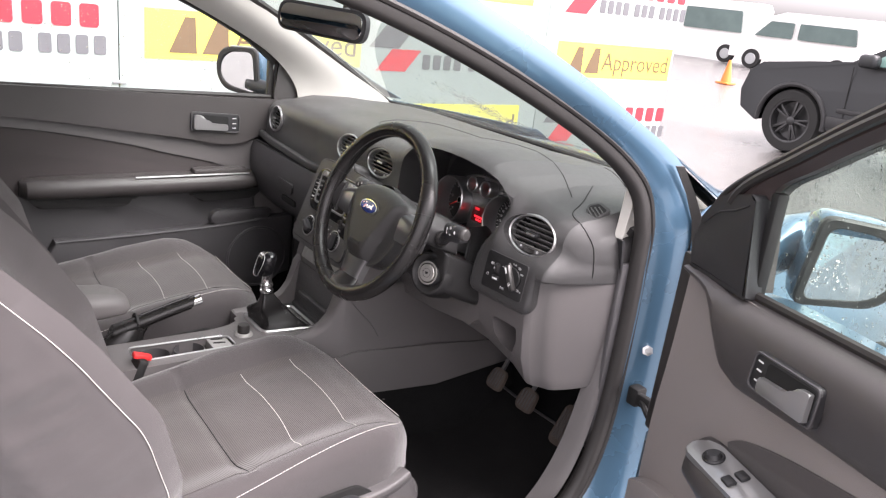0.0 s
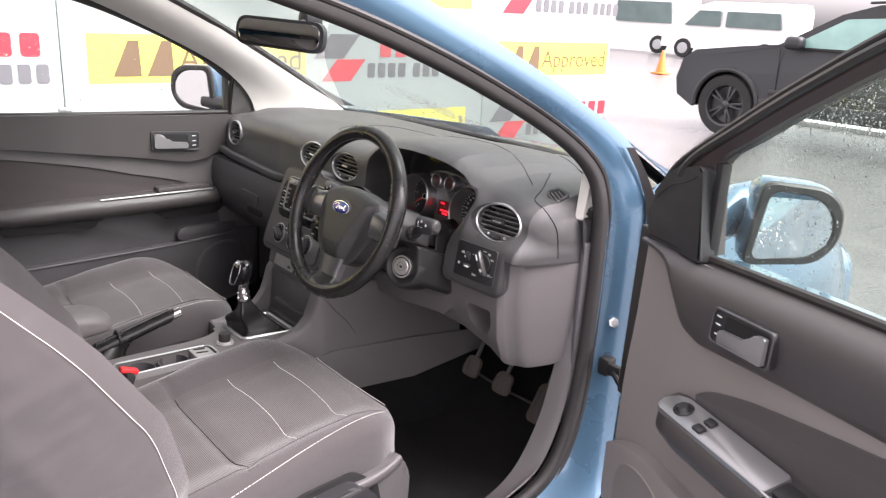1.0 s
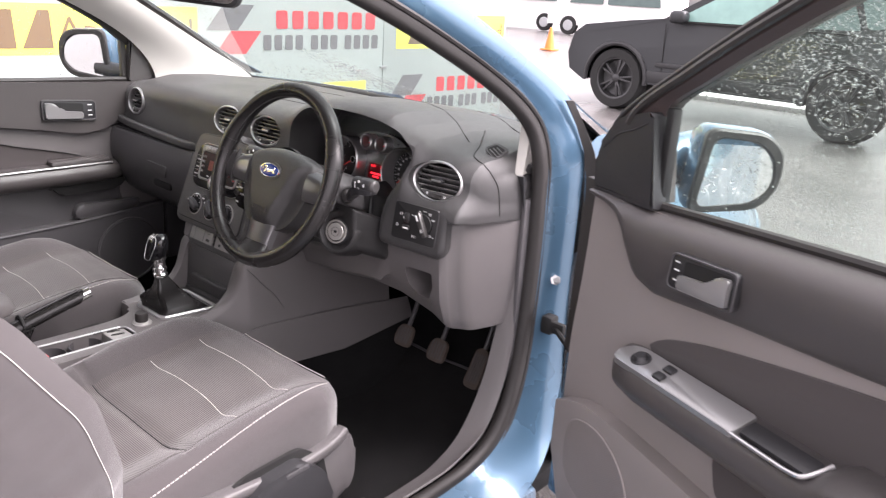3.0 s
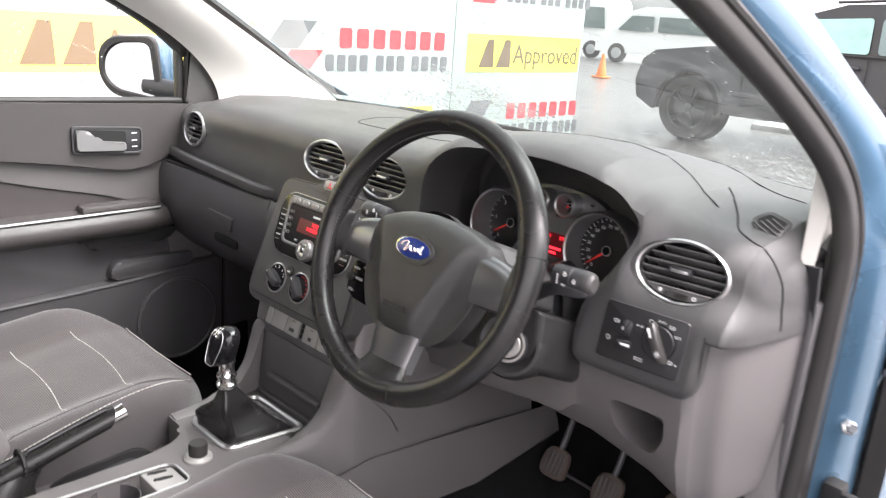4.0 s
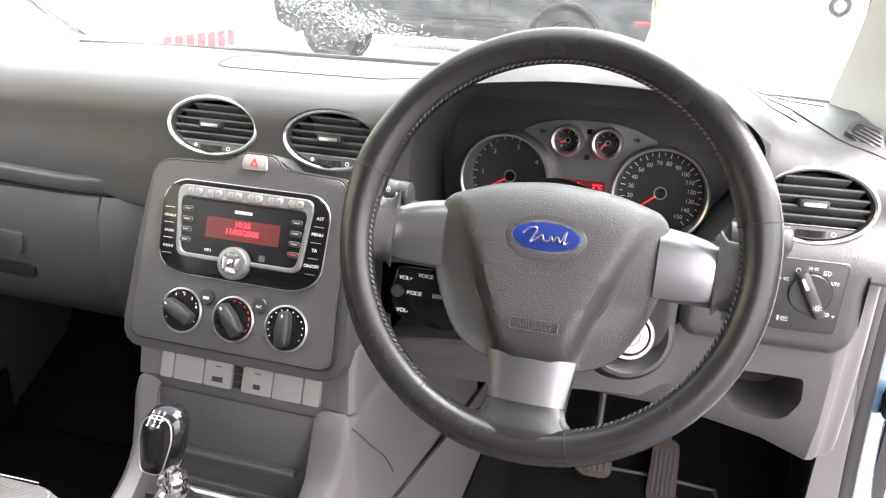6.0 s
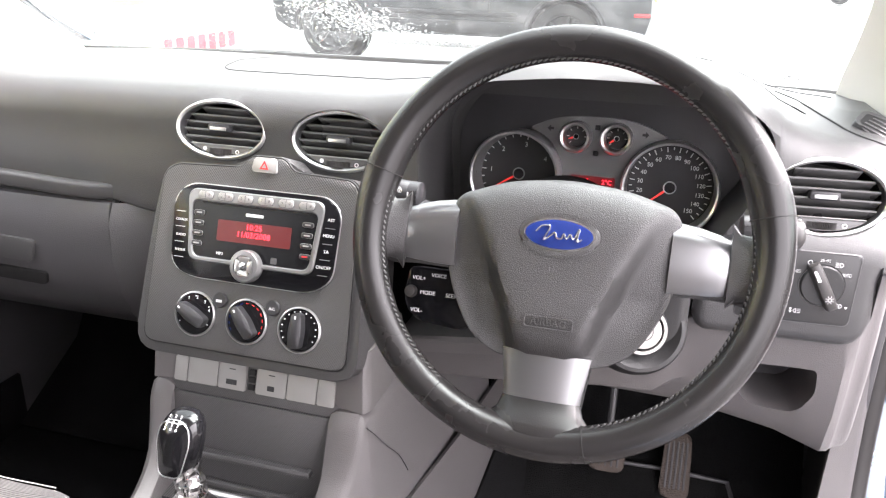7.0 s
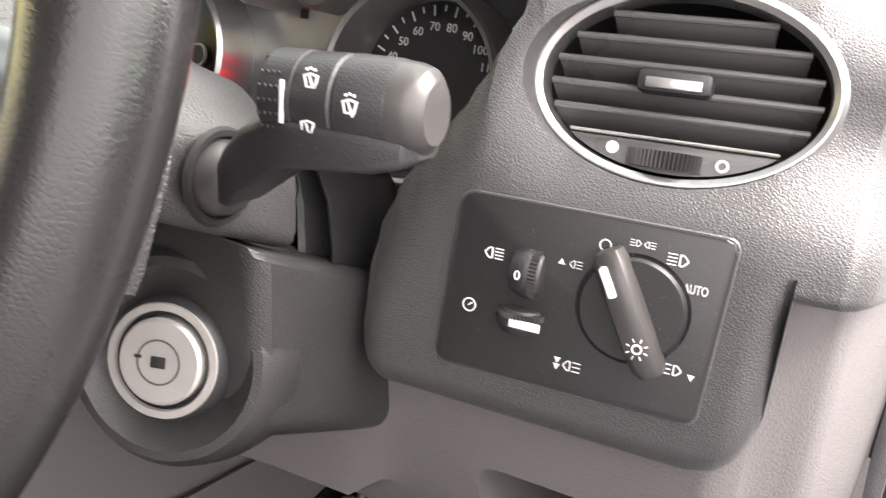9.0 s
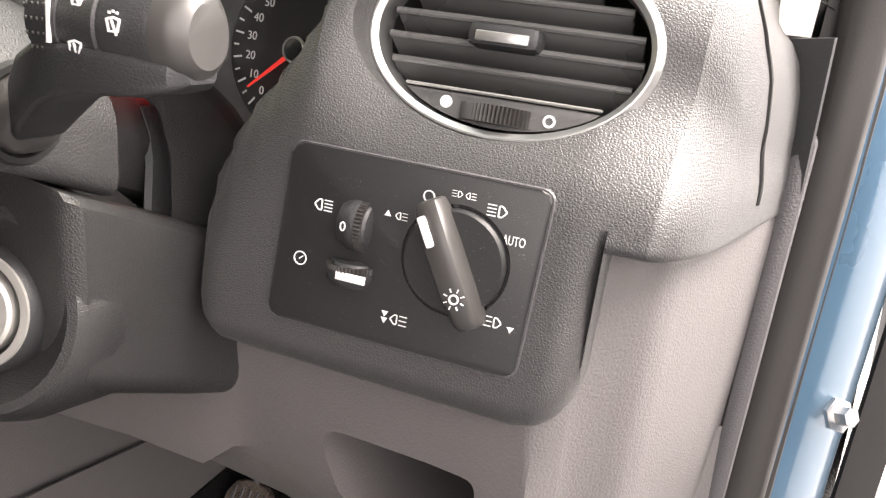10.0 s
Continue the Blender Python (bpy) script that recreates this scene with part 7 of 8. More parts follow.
seat = thing("front_seat", (SX, -0.5, 0.26), "grey cloth driver's seat with ribbed centre and white stitching", "car seat", "front seats")
rings = []
for y in sorted(set([round(v, 3) for v in np.linspace(-0.76, -0.25, 28)] + [-0.540, -0.532, -0.548, -0.553, -0.527, -0.24, -0.23, -0.22, -0.21, -0.20, -0.193, -0.187, -0.182, -0.178, -0.176])):
    half = half_width(y)
    top = [(x, cushion_top(x, y)) for x in half * np.sin(np.linspace(-1.5, 1.5, 41)) / math.sin(1.5)]
    zt = top[0][1]
    rings.append([(SX - half, y, 0.395), (SX - half, y, 0.5 * (0.395 + zt))] + [(SX + x, y, z) for x, z in top] + [(SX + half, y, 0.5 * (0.395 + zt)), (SX + half, y, 0.395)])
cush = part("cushion", loft(rings), CLOTH, seat)
rows = [[(SX + x, y, cushion_top(x, y) + 0.0022) for x in np.linspace(-min(0.150, half_width(y) - 0.022), min(0.196, half_width(y) - 0.022), 36)] for y in np.linspace(-0.72, -0.200, 54)]
part("ribbed_panel", skin(rows, 0.001), RIBS, cush, "ribbed grey centre panel")


def thread(pts, owner, r=0.0011):
    """A dashed line of stitches."""
    pts = smooth_path(pts, 6)
    bits = []
    for a, b in zip(pts, pts[1:]):
        n = max(1, int((b - a).length / 0.005))
        for k in range(n):
            p, q = a.lerp(b, (k + 0.08) / n), a.lerp(b, (k + 0.86) / n)
            bits.append(tube([p, q], r, 5))
    part("stitching", merged(*bits), THREAD, owner, "white thread stitching")


for y0, y1 in ((-0.312, -0.332), (-0.424, -0.442)):
    pts = []
    for x in np.linspace(-0.140, 0.193, 15):
        k = (x + 0.140) / 0.333
        y = y0 + (y1 - y0) * k + 0.016 * math.sin(math.pi * k)
        pts.append((SX + x, y, cushion_top(x, y) + 0.0034))
    thread(pts, cush, 0.0007)
flank = []
for y, dx in ((-0.705, 0.238), (-0.65, 0.237), (-0.602, 0.2365), (-0.555, 0.235), (-0.515, 0.233), (-0.475, 0.231), (-0.434, 0.228), (-0.39, 0.225), (-0.348, 0.222), (-0.30, 0.216), (-0.262, 0.206), (-0.235, 0.190), (-0.215, 0.166), (-0.203, 0.140)):
    flank.append((SX + dx, y, cushion_top(dx, y) + 0.0012))
thread(flank, cush, 0.0007)
thread([(SX + x, -0.203 + 0.004 * abs(x) / 0.17, cushion_top(x, -0.203) + 0.003) for x in np.linspace(-0.138, 0.140, 12)], cush, 0.0008)
part("seam_groove", tube([(SX + x, -0.540, cushion_top(x, -0.540) + 0.0028) for x in np.linspace(-0.150, 0.194, 14)], 0.0014, 6), BLACK, cush)

# plastic valance, lever, slide and recliner disc on the outer side
VALANCE = material("grey_valance_plastic", (0.088, 0.083, 0.084), 0.36, grain=0.25, grain_size=0.002, vary=0.14)
VAL = rounded([(-0.80, 0.30), (-0.42, 0.295), (-0.25, 0.315), (-0.225, 0.345), (-0.222, 0.430), (-0.25, 0.462), (-0.34, 0.444), (-0.50, 0.450), (-0.66, 0.455), (-0.74, 0.485), (-0.80, 0.48)], [0.01, 0.02, 0.03, 0.03, 0.02, 0.03, 0.04, 0.04, 0.04, 0.02, 0.02], 4)
VM = axes((SX + 0.246, 0, 0), (0, 1, 0), (0, 0, 1))
val = part("valance", moved(prism(VAL, -0.02, 0.016, 0.010, 3), VM), VALANCE, seat, "grey plastic valance")
part("front_valance", at(rbox(0.48, 0.045, 0.10, 0.015), SX, -0.222, 0.362), VALANCE, seat)
LED = smooth_path([(-0.735, 0.478, 0.014), (-0.69, 0.449, 0.018), (-0.60, 0.441, 0.020), (-0.48, 0.438, 0.020), (-0.36, 0.434, 0.018), (-0.29, 0.440, 0.014), (-0.245, 0.452, 0.006)], 5)
part("valance_ledge", moved(sweep(LED, rounded([(-0.014, -0.012), (0.010, -0.012), (0.012, 0.004), (0.004, 0.012), (-0.012, 0.012)], 0.006, 3), up=(0, 0, 1)), VM), VALANCE, val)
lev = part("height_lever", moved(prism(rounded([(-0.490, 0.420), (-0.450, 0.450), (-0.374, 0.458), (-0.325, 0.424), (-0.298, 0.350), (-0.318, 0.330), (-0.440, 0.324), (-0.462, 0.350)], 0.014, 4), 0.014, 0.046, 0.006, 3), VM), DARK, seat, "black height lever")
part("lever_recess", moved(prism(rounded([(-0.510, 0.380), (-0.505, 0.450), (-0.470, 0.462), (-0.36, 0.470), (-0.305, 0.430), (-0.29, 0.36)], 0.014, 4), 0.012, 0.0185, 0.001), VM), BLACK, seat)
part("lever_mark", moved(at(rbox(0.050, 0.009, 0.003, 0.001), -0.385, 0.446, 0.0455, 4), VM), MIDGREY, lev)
part("valance_gap", moved(tube([(-0.52, 0.40, 0.0165), (-0.50, 0.345, 0.0165), (-0.46, 0.315, 0.0165)], 0.002, 6), VM), BLACK, seat)
disc = part("recliner_disc", moved(at(lathe([(0.055, 0.0), (0.055, 0.018), (0.046, 0.028), (0.043, 0.022), (0.0, 0.022)], 40), -0.775, 0.410, 0.012), VM), DARK, seat)
for k in range(12):
    part("tooth", moved(at(rbox(0.014, 0.009, 0.010, 0.003, 1), 0.046, 0, 0), VM @ Matrix.Translation((-0.775, 0.410, 0.030)) @ Matrix.Rotation(radians(30 * k), 4, "Z")), MIDGREY, disc)
for x in (SX - 0.19, SX + 0.19):
    part("runner", at(rbox(0.045, 0.62, 0.055, 0.006), x, -0.52, 0.276), BLACK, seat)
part("pan", at(rbox(0.46, 0.52, 0.09, 0.02), SX, -0.50, 0.345), BLACK, seat)

# backrest: sections square to a line that leans back
BASE, DIRN = Vector((SX, -0.69, 0.47)), Vector((0, -0.487, 0.873))
FWD = Vector((0, 0.873, 0.487))


def back_ring(s, front_only=False):
    """One section; s is metres along the backrest."""
    half = lerp(s, [(0, 0.235), (0.1, 0.252), (0.35, 0.262), (0.55, 0.250), (0.70, 0.215), (0.76, 0.18)])
    bol = lerp(s, [(0, 0.035), (0.06, 0.062), (0.18, 0.078), (0.35, 0.072), (0.55, 0.045), (0.76, 0.01)])
    thick = lerp(s, [(0, 0.13), (0.2, 0.145), (0.55, 0.12), (0.76, 0.07)])
    curve = lerp(s, [(0, -0.005), (0.2, 0.018), (0.4, 0.010), (0.76, -0.03)])
    c = BASE + DIRN * s
    pts = []
    for x in np.linspace(-1, 1, 29):
        e = max(0.0, (abs(x) - 0.50) / 0.42)
        d = curve + bol * min(1.0, e) ** 1.4 - 0.03 * max(0.0, (abs(x) - 0.93) / 0.07) ** 1.5
        wr = 0.0055 * noise.noise(Vector((x * 3, s * 22, 1.3))) * min(1, e) * max(0.0, min(1.0, (0.94 - abs(x)) / 0.12))
        pts.append(c + Vector((x * half, 0, 0)) + FWD * (d + wr))
    keys = ((1.01, curve + bol * 0.45), (1.03, -0.02), (1.02, -thick * 0.6), (0.92, -thick))
    back = []
    for sgn in (1, -1):
        side = []
        for (w0, d0), (w1, d1) in zip(keys, keys[1:]):
            for t in (0.0, 0.2, 0.4, 0.6, 0.8):
                w, d = w0 + (w1 - w0) * t, d0 + (d1 - d0) * t
                deep = math.exp(-((s - 0.30) / 0.17) ** 2) * min(1.0, max(0.0, (curve + bol * 0.45 - d) / 0.02))
                fold = noise.noise(Vector((s * 34 + 5 * d, d * 9, 3.1))) - 0.6 * abs(noise.noise(Vector((s * 15, d * 6, 8.2))))
                side.append(c + Vector((sgn * (half * w + 0.0065 * deep * fold), 0, 0)) + FWD * d)
        side.append(c + Vector((sgn * half * 0.92, 0, 0)) - FWD * thick)
        back += side if sgn > 0 else side[::-1]
    return pts + back


bs = list(np.linspace(0, 0.76, 96)) + [0.775, 0.782]
rings = [back_ring(s) for s in bs[:-2]]
for k in (0.8, 0.4):
    ring = back_ring(0.76)
    mid = sum((Vector(p) for p in ring), Vector()) / len(ring)
    rings.append([mid + (Vector(p) - mid) * k + DIRN * (0.012 if k == 0.8 else 0.018) for p in ring])
bk_ = part("backrest", loft(rings), CLOTH, seat, "grey cloth backrest, lightly creased")
rows = []
for s in np.linspace(0.05, 0.72, 34):
    ring = back_ring(s)
    rows.append([ring[i] + FWD * 0.002 for i in range(7, 22)])
part("ribbed_back_panel", skin(rows, 0.001), RIBS, bk_, "ribbed grey centre panel")
for i in (0, 28):
    sgn = 1 if i else -1
    thread([Vector(back_ring(s)[i]).lerp(Vector(back_ring(s)[29 if i else -1]), 0.35) + FWD * 0.0008 + Vector((sgn * 0.0016, 0, 0)) for s in np.linspace(0.0, 0.72, 22)], bk_, 0.0007)
for s in (0.25, 0.45):
    thread([Vector(back_ring(s)[i]) + FWD * 0.0035 for i in range(8, 22, 2)], bk_)
hc = BASE + DIRN * 0.86 + FWD * (-0.045)
hm = axes(hc, (1, 0, 0), DIRN)
part("headrest", moved(loft([[(x, y, z) for x, y in rounded([(-w, -h), (w, -h), (w * 0.9, h), (-w * 0.9, h)], 0.04, 5)] for z, w, h in ((-0.05, 0.09, 0.055), (-0.035, 0.118, 0.080), (0.0, 0.128, 0.088), (0.03, 0.122, 0.082), (0.045, 0.095, 0.06))]), hm), CLOTH, seat)
for x in (-0.06, 0.06):
    part("headrest_post", tube([BASE + DIRN * 0.75 + FWD * (-0.045) + Vector((x, 0, 0)), BASE + DIRN * 0.84 + FWD * (-0.045) + Vector((x, 0, 0))], 0.006, 10), CHROME, seat)
other = copy_thing(seat, pose(SX - 0.735, -0.515, 0.26))
tagged(other, "grey cloth passenger seat with ribbed centre beside the console")

rear = thing("rear_bench", (CX, -1.45, 0.26), "dark grey cloth rear bench behind the front seats", "car seat")
part("bench_cushion", at(rbox(1.24, 0.48, 0.20, 0.05, 4), CX, -1.42, 0.40), CLOTH, rear)
part("bench_back", moved(rbox(1.24, 0.14, 0.62, 0.05, 4), Matrix.Translation((CX, -1.76, 0.76)) @ Matrix.Rotation(radians(16), 4, "X")), CLOTH, rear)

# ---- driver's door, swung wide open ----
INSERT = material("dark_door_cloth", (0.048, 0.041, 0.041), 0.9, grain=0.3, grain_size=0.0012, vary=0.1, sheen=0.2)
UPTRIM = material("dark_door_plastic", (0.062, 0.057, 0.0565), 0.34, grain=0.3, grain_size=0.0015, vary=0.1)
GRILLE = knurled("speaker_mesh", (0.20, 0.18, 0.175), 0.55, 0.2, 0.0035)
DA = radians(21)
DO, DU, DN = Vector((0.921, 0.058, 0)), Vector((math.cos(DA), -math.sin(DA), 0)), Vector((math.sin(DA), math.cos(DA), 0))
DM = axes(DO, DU, (0, 0, 1))
door = thing("driver_door", DO + DU * 0.4, "blue driver's door wide open, dark and grey trim, wet window", "car door")


def on_door(bm, m=None):
    return moved(bm, DM @ m if m else DM)


BELT = [(-0.012, 0.946), (0.14, 0.946), (0.49, 0.968), (0.81, 0.983), (1.12, 0.990)]
part("trim_panel", on_door(prism(rounded([(-0.012, 0.94), (-0.020, 0.78), (-0.034, 0.66), (-0.036, 0.52), (-0.028, 0.40), (0.01, 0.295), (0.10, 0.27), (1.0, 0.28), (1.10, 0.42), (1.12, 0.97), (0.5, 0.95)], [0.004, 0.05, 0.05, 0.05, 0.05, 0.05, 0.05, 0.05, 0.05, 0.01, 0.05], 5), -0.055, -0.018, 0.012, 3)), DOORGREY, door, "grey plastic door trim")
LOWEDGE = [(-0.006, 0.938), (0.003, 0.936), (0.038, 0.932), (0.077, 0.913), (0.100, 0.877), (0.112, 0.841), (0.134, 0.823), (0.172, 0.813), (0.247, 0.820), (0.352, 0.830), (0.527, 0.842), (0.716, 0.858), (0.836, 0.876), (1.12, 0.905)]
SWELL = [(0.0, -0.030), (0.05, -0.012), (0.14, 0.004), (0.28, 0.013), (0.45, 0.014), (0.65, 0.009), (0.85, 0.001), (0.95, -0.004), (1.0, -0.012)]


def upper_trim(belt, low, us):
    """The dark upper door trim: it swells under the glass and falls back towards its lower edge."""
    rows = []
    for u in us:
        zt, zb = lerp(u, belt), lerp(u, low)
        fade = min(1.0, (zt - zb) / 0.05)
        rows.append([(u, zt + (zb - zt) * k, d * fade) for k, d in SWELL])
    return skin(rows, 0.01)


part("upper_trim", on_door(upper_trim(BELT, LOWEDGE, np.linspace(-0.006, 1.12, 90))), UPTRIM, door, "dark grained upper door trim")
INS = smooth_path([(0.178, 0.724, 0), (0.205, 0.744, 0), (0.254, 0.762, 0), (0.35, 0.786, 0), (0.572, 0.826, 0), (0.84, 0.857, 0), (1.08, 0.88, 0)], 5) + [Vector((1.08, 0.66, 0)), Vector((0.25, 0.66, 0)), Vector((0.20, 0.69, 0))]
part("cloth_insert", on_door(prism([(p.x, p.y) for p in INS], -0.03, -0.0135, 0.003)), INSERT, door, "dark cloth insert")
# armrest: sections (out, z) along u
rings = []
for u, k, up in ((0.125, 0.35, 0.0), (0.135, 0.62, 0.0), (0.160, 0.88, 0.0), (0.21, 1.0, 0.0), (0.40, 1.0, 0.0), (0.535, 1.0, 0.0), (0.552, 1.02, 0.008), (0.572, 1.08, 0.018), (0.66, 1.10, 0.022), (0.76, 1.06, 0.026), (0.80, 0.96, 0.027), (0.825, 0.75, 0.027), (0.836, 0.45, 0.026)):
    zc = 0.672 + up
    sec = rounded([(-0.03, 0.045), (0.020, 0.040), (0.048, 0.024), (0.052, -0.006), (0.034, -0.030), (-0.03, -0.052)], 0.010, 3)
    rings.append([(u, zc + z * (0.5 + 0.5 * k), d * k - 0.03 * (1 - k)) for d, z in sec])
rest = part("armrest", on_door(loft(rings)), UPTRIM, door, "dark grained armrest")
AM = DM @ axes((0.27, 0.708, 0.020), (1, 0, 0), (0, 0.30, -0.954))
sw = part("switch_plate", moved(prism(rounded([(-0.115, -0.026), (0.148, -0.026), (0.148, 0.026), (-0.09, 0.026), (-0.115, 0.010)], [0.02, 0.006, 0.006, 0.02, 0.01], 4), -0.006, 0.007, 0.003), AM), HANDLE, door, "silver window switch plate")
part("mirror_dial", moved(at(lathe([(0.017, 0.006), (0.017, 0.009), (0.015, 0.011), (0.013, 0.010), (0.009, 0.016), (0, 0.016)], 28), -0.068, 0.0), AM), DARK, sw)
for y in (-0.011, 0.011):
    part("window_switch", moved(at(rbox(0.020, 0.016, 0.007, 0.003), -0.012, y, 0.009), AM), DARK, sw)
part("pull_cup", moved(at(rbox(0.115, 0.034, 0.012, 0.006), 0.210, 0.0, 0.004), AM), DARK, rest)
part("pull_trim", moved(tube(smooth_path([(0.146, -0.024, 0.005), (0.19, -0.024, 0.004), (0.245, -0.024, 0.005), (0.264, -0.016, 0.007), (0.275, 0.02, 0.009)], 5), 0.0035, 8), AM), SATIN, rest)
# lower pocket and speaker
POC = smooth_path([(-0.026, 0.52, 0), (0.02, 0.542, 0), (0.09, 0.556, 0), (0.25, 0.549, 0), (0.51, 0.528, 0), (0.95, 0.50, 0)], 4) + [Vector((0.98, 0.31, 0)), Vector((0.12, 0.285, 0)), Vector((0.01, 0.32, 0)), Vector((-0.026, 0.42, 0))]
part("map_pocket", on_door(prism([(p.x, p.y) for p in POC], -0.03, 0.012, 0.010, 3)), DOORGREY, door, "grey map pocket")
SPK = rounded([(0.030, 0.510), (0.080, 0.528), (0.130, 0.523), (0.178, 0.495), (0.212, 0.440), (0.218, 0.37), (0.13, 0.352), (0.030, 0.385), (0.022, 0.45)], 0.03, 4)
part("speaker_grille", on_door(prism(SPK, 0.008, 0.0145, 0.002)), GRILLE, door, "grey speaker mesh")
part("speaker_edge", on_door(tube([(x, y, 0.0125) for x, y in SPK], 0.0022, 6, closed=True)), DOORGREY, door)
# plate in the insert's dark material stands in for the shaded pocket opening
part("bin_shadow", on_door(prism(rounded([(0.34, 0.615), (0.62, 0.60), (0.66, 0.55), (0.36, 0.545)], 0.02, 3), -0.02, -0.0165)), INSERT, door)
# handle


def handle_at(bm):
    return on_door(bm, Matrix.Translation((0, 0, 0.011)))


HB = rounded([(0.230, 0.851), (0.362, 0.857), (0.364, 0.917), (0.235, 0.910)], 0.011, 4)
HI = rounded([(0.262, 0.860), (0.355, 0.865), (0.356, 0.909), (0.263, 0.903)], 0.007, 4)
hd = part("handle_bezel", handle_at(prism(HB, 0.0, 0.0105, 0.003)), DARK, door, "dark handle surround")
part("handle_well", handle_at(prism(HI, 0.010, 0.0112)), BLACK, hd)
part("handle_frame", handle_at(ring_plate(HB, [(0.297 + (x - 0.297) * 0.95, 0.884 + (y - 0.884) * 0.88) for x, y in HB], 0.008, 0.0130, 0.001)), MIDGREY, hd)
part("pull_handle", handle_at(prism(rounded([(0.258, 0.858), (0.353, 0.863), (0.354, 0.905), (0.330, 0.903), (0.319, 0.886), (0.258, 0.880)], [0.004, 0.004, 0.004, 0.01, 0.012, 0.004], 4), 0.010, 0.019, 0.0022, 2)), HANDLE, hd, "satin chrome pull handle")
for y in (0.897, 0.884, 0.868):
    part("lock_mark", handle_at(at(rbox(0.010, 0.0022, 0.001, 0), 0.248, y, 0.0110)), WHITE, hd)
# sail, window frame, glass
part("sail", on_door(prism(rounded([(-0.006, 0.945), (-0.014, 1.015), (0.036, 1.078), (0.118, 1.10), (0.148, 0.945)], [0.004, 0.02, 0.02, 0.01, 0.004], 4), -0.035, -0.008, 0.008, 3)), DARK, door, "black plastic mirror sail")
part("sail_crease", on_door(tube(smooth_path([(0.006, 1.022, -0.0085), (0.040, 1.050, -0.0080), (0.078, 1.064, -0.0080), (0.108, 1.080, -0.0085)], 5), 0.0016, 6)), DARK, door)
FRO = smooth_path([(-0.024, 0.985, 0), (-0.010, 1.035, 0), (0.033, 1.088, 0), (0.16, 1.176, 0), (0.306, 1.268, 0), (0.45, 1.345, 0), (0.62, 1.400, 0), (0.85, 1.420, 0), (1.05, 1.405, 0), (1.13, 1.36, 0), (1.15, 1.20, 0), (1.14, 0.97, 0)], 6)
FRI = smooth_path([(0.140, 0.955, 0), (0.130, 1.02, 0), (0.1228, 1.102, 0), (0.20, 1.158, 0), (0.30, 1.220, 0), (0.45, 1.300, 0), (0.62, 1.352, 0), (0.85, 1.372, 0), (1.02, 1.36, 0), (1.08, 1.33, 0), (1.10, 1.20, 0), (1.09, 0.98, 0)], 6)
gr = []
for a, b in zip(FRO, FRI):
    gr.append([(a.x, a.y, -0.06), (a.x, a.y, -0.030), (a.x * 0.85 + b.x * 0.15, a.y * 0.85 + b.y * 0.15, -0.016), (a.x * 0.3 + b.x * 0.7, a.y * 0.3 + b.y * 0.7, -0.016), (b.x, b.y, -0.030), (b.x, b.y, -0.06)])
part("window_frame", on_door(loft(gr)), material("door_frame_rubber", (0.046, 0.034, 0.033), 0.42, grain=0.15, grain_size=0.003, vary=0.2), door, "black window frame")
part("frame_ridge", on_door(tube([(a.x * 0.88 + b.x * 0.12, a.y * 0.88 + b.y * 0.12, -0.018) for a, b in list(zip(FRO, FRI))[8:]], 0.0055, 8)), RUBBER, door)
mids = [a.lerp(b, 0.45) for a, b in zip(FRO, FRI)]
part("frame_seal", on_door(tube([(p.x, p.y, -0.012) for p in mids[10:]], 0.007, 8)), RUBBER, door)
gl = part("side_window", on_door(prism([(0.145, 0.93)] + [(p.x, p.y) for p in FRI[10:]] + [(1.09, 0.955)], -0.046, -0.042)), TINTGLASS, door, "rain-spotted door window")
gl.visible_shadow = False
part("window_bar", on_door(merged(at(rbox(0.016, 0.165, 0.02, 0.004), 0.136, 1.025, -0.035))), BLACK, door)
part("waist_seal", on_door(tube(smooth_path([(x, y + 0.004, -0.032) for x, y in BELT[1:]], 6), 0.008, 8)), RUBBER, door)
# outer skin
part("door_skin", on_door(prism(rounded([(-0.05, 0.90), (-0.045, 0.30), (0.02, 0.235), (1.08, 0.235), (1.14, 0.50), (1.16, 0.955), (0.5, 0.945), (0.12, 0.93)], [0.02, 0.06, 0.04, 0.05, 0.1, 0.02, 0.2, 0.05], 5), -0.135, -0.056, 0.006)), PAINT, door, "metallic light blue door skin")
for z0, z1, mat, nm in ((0.612, 0.958, RUBBER, "front_edge_seal"), (0.29, 0.608, PAINT, "front_edge")):
    part(nm, on_door(prism(rounded([(-0.056, z0), (-0.020, z0), (-0.012, z1), (-0.046, z1)], 0.006, 3), -0.034, -0.020, 0.004)), mat, door)
part("door_edge_seal", on_door(tube(smooth_path([(-0.030, 0.90, -0.058), (-0.040, 0.70, -0.058), (-0.042, 0.50, -0.058), (-0.030, 0.36, -0.058), (0.02, 0.27, -0.058)], 6), 0.009, 8)), RUBBER, door)
part("pull_cord", tube(smooth_path([(0.80, 0.178, 0.605), (0.83, 0.16, 0.598), (0.87, 0.135, 0.59), (0.90, 0.10, 0.585)], 5), 0.006, 8), BLACK, door)


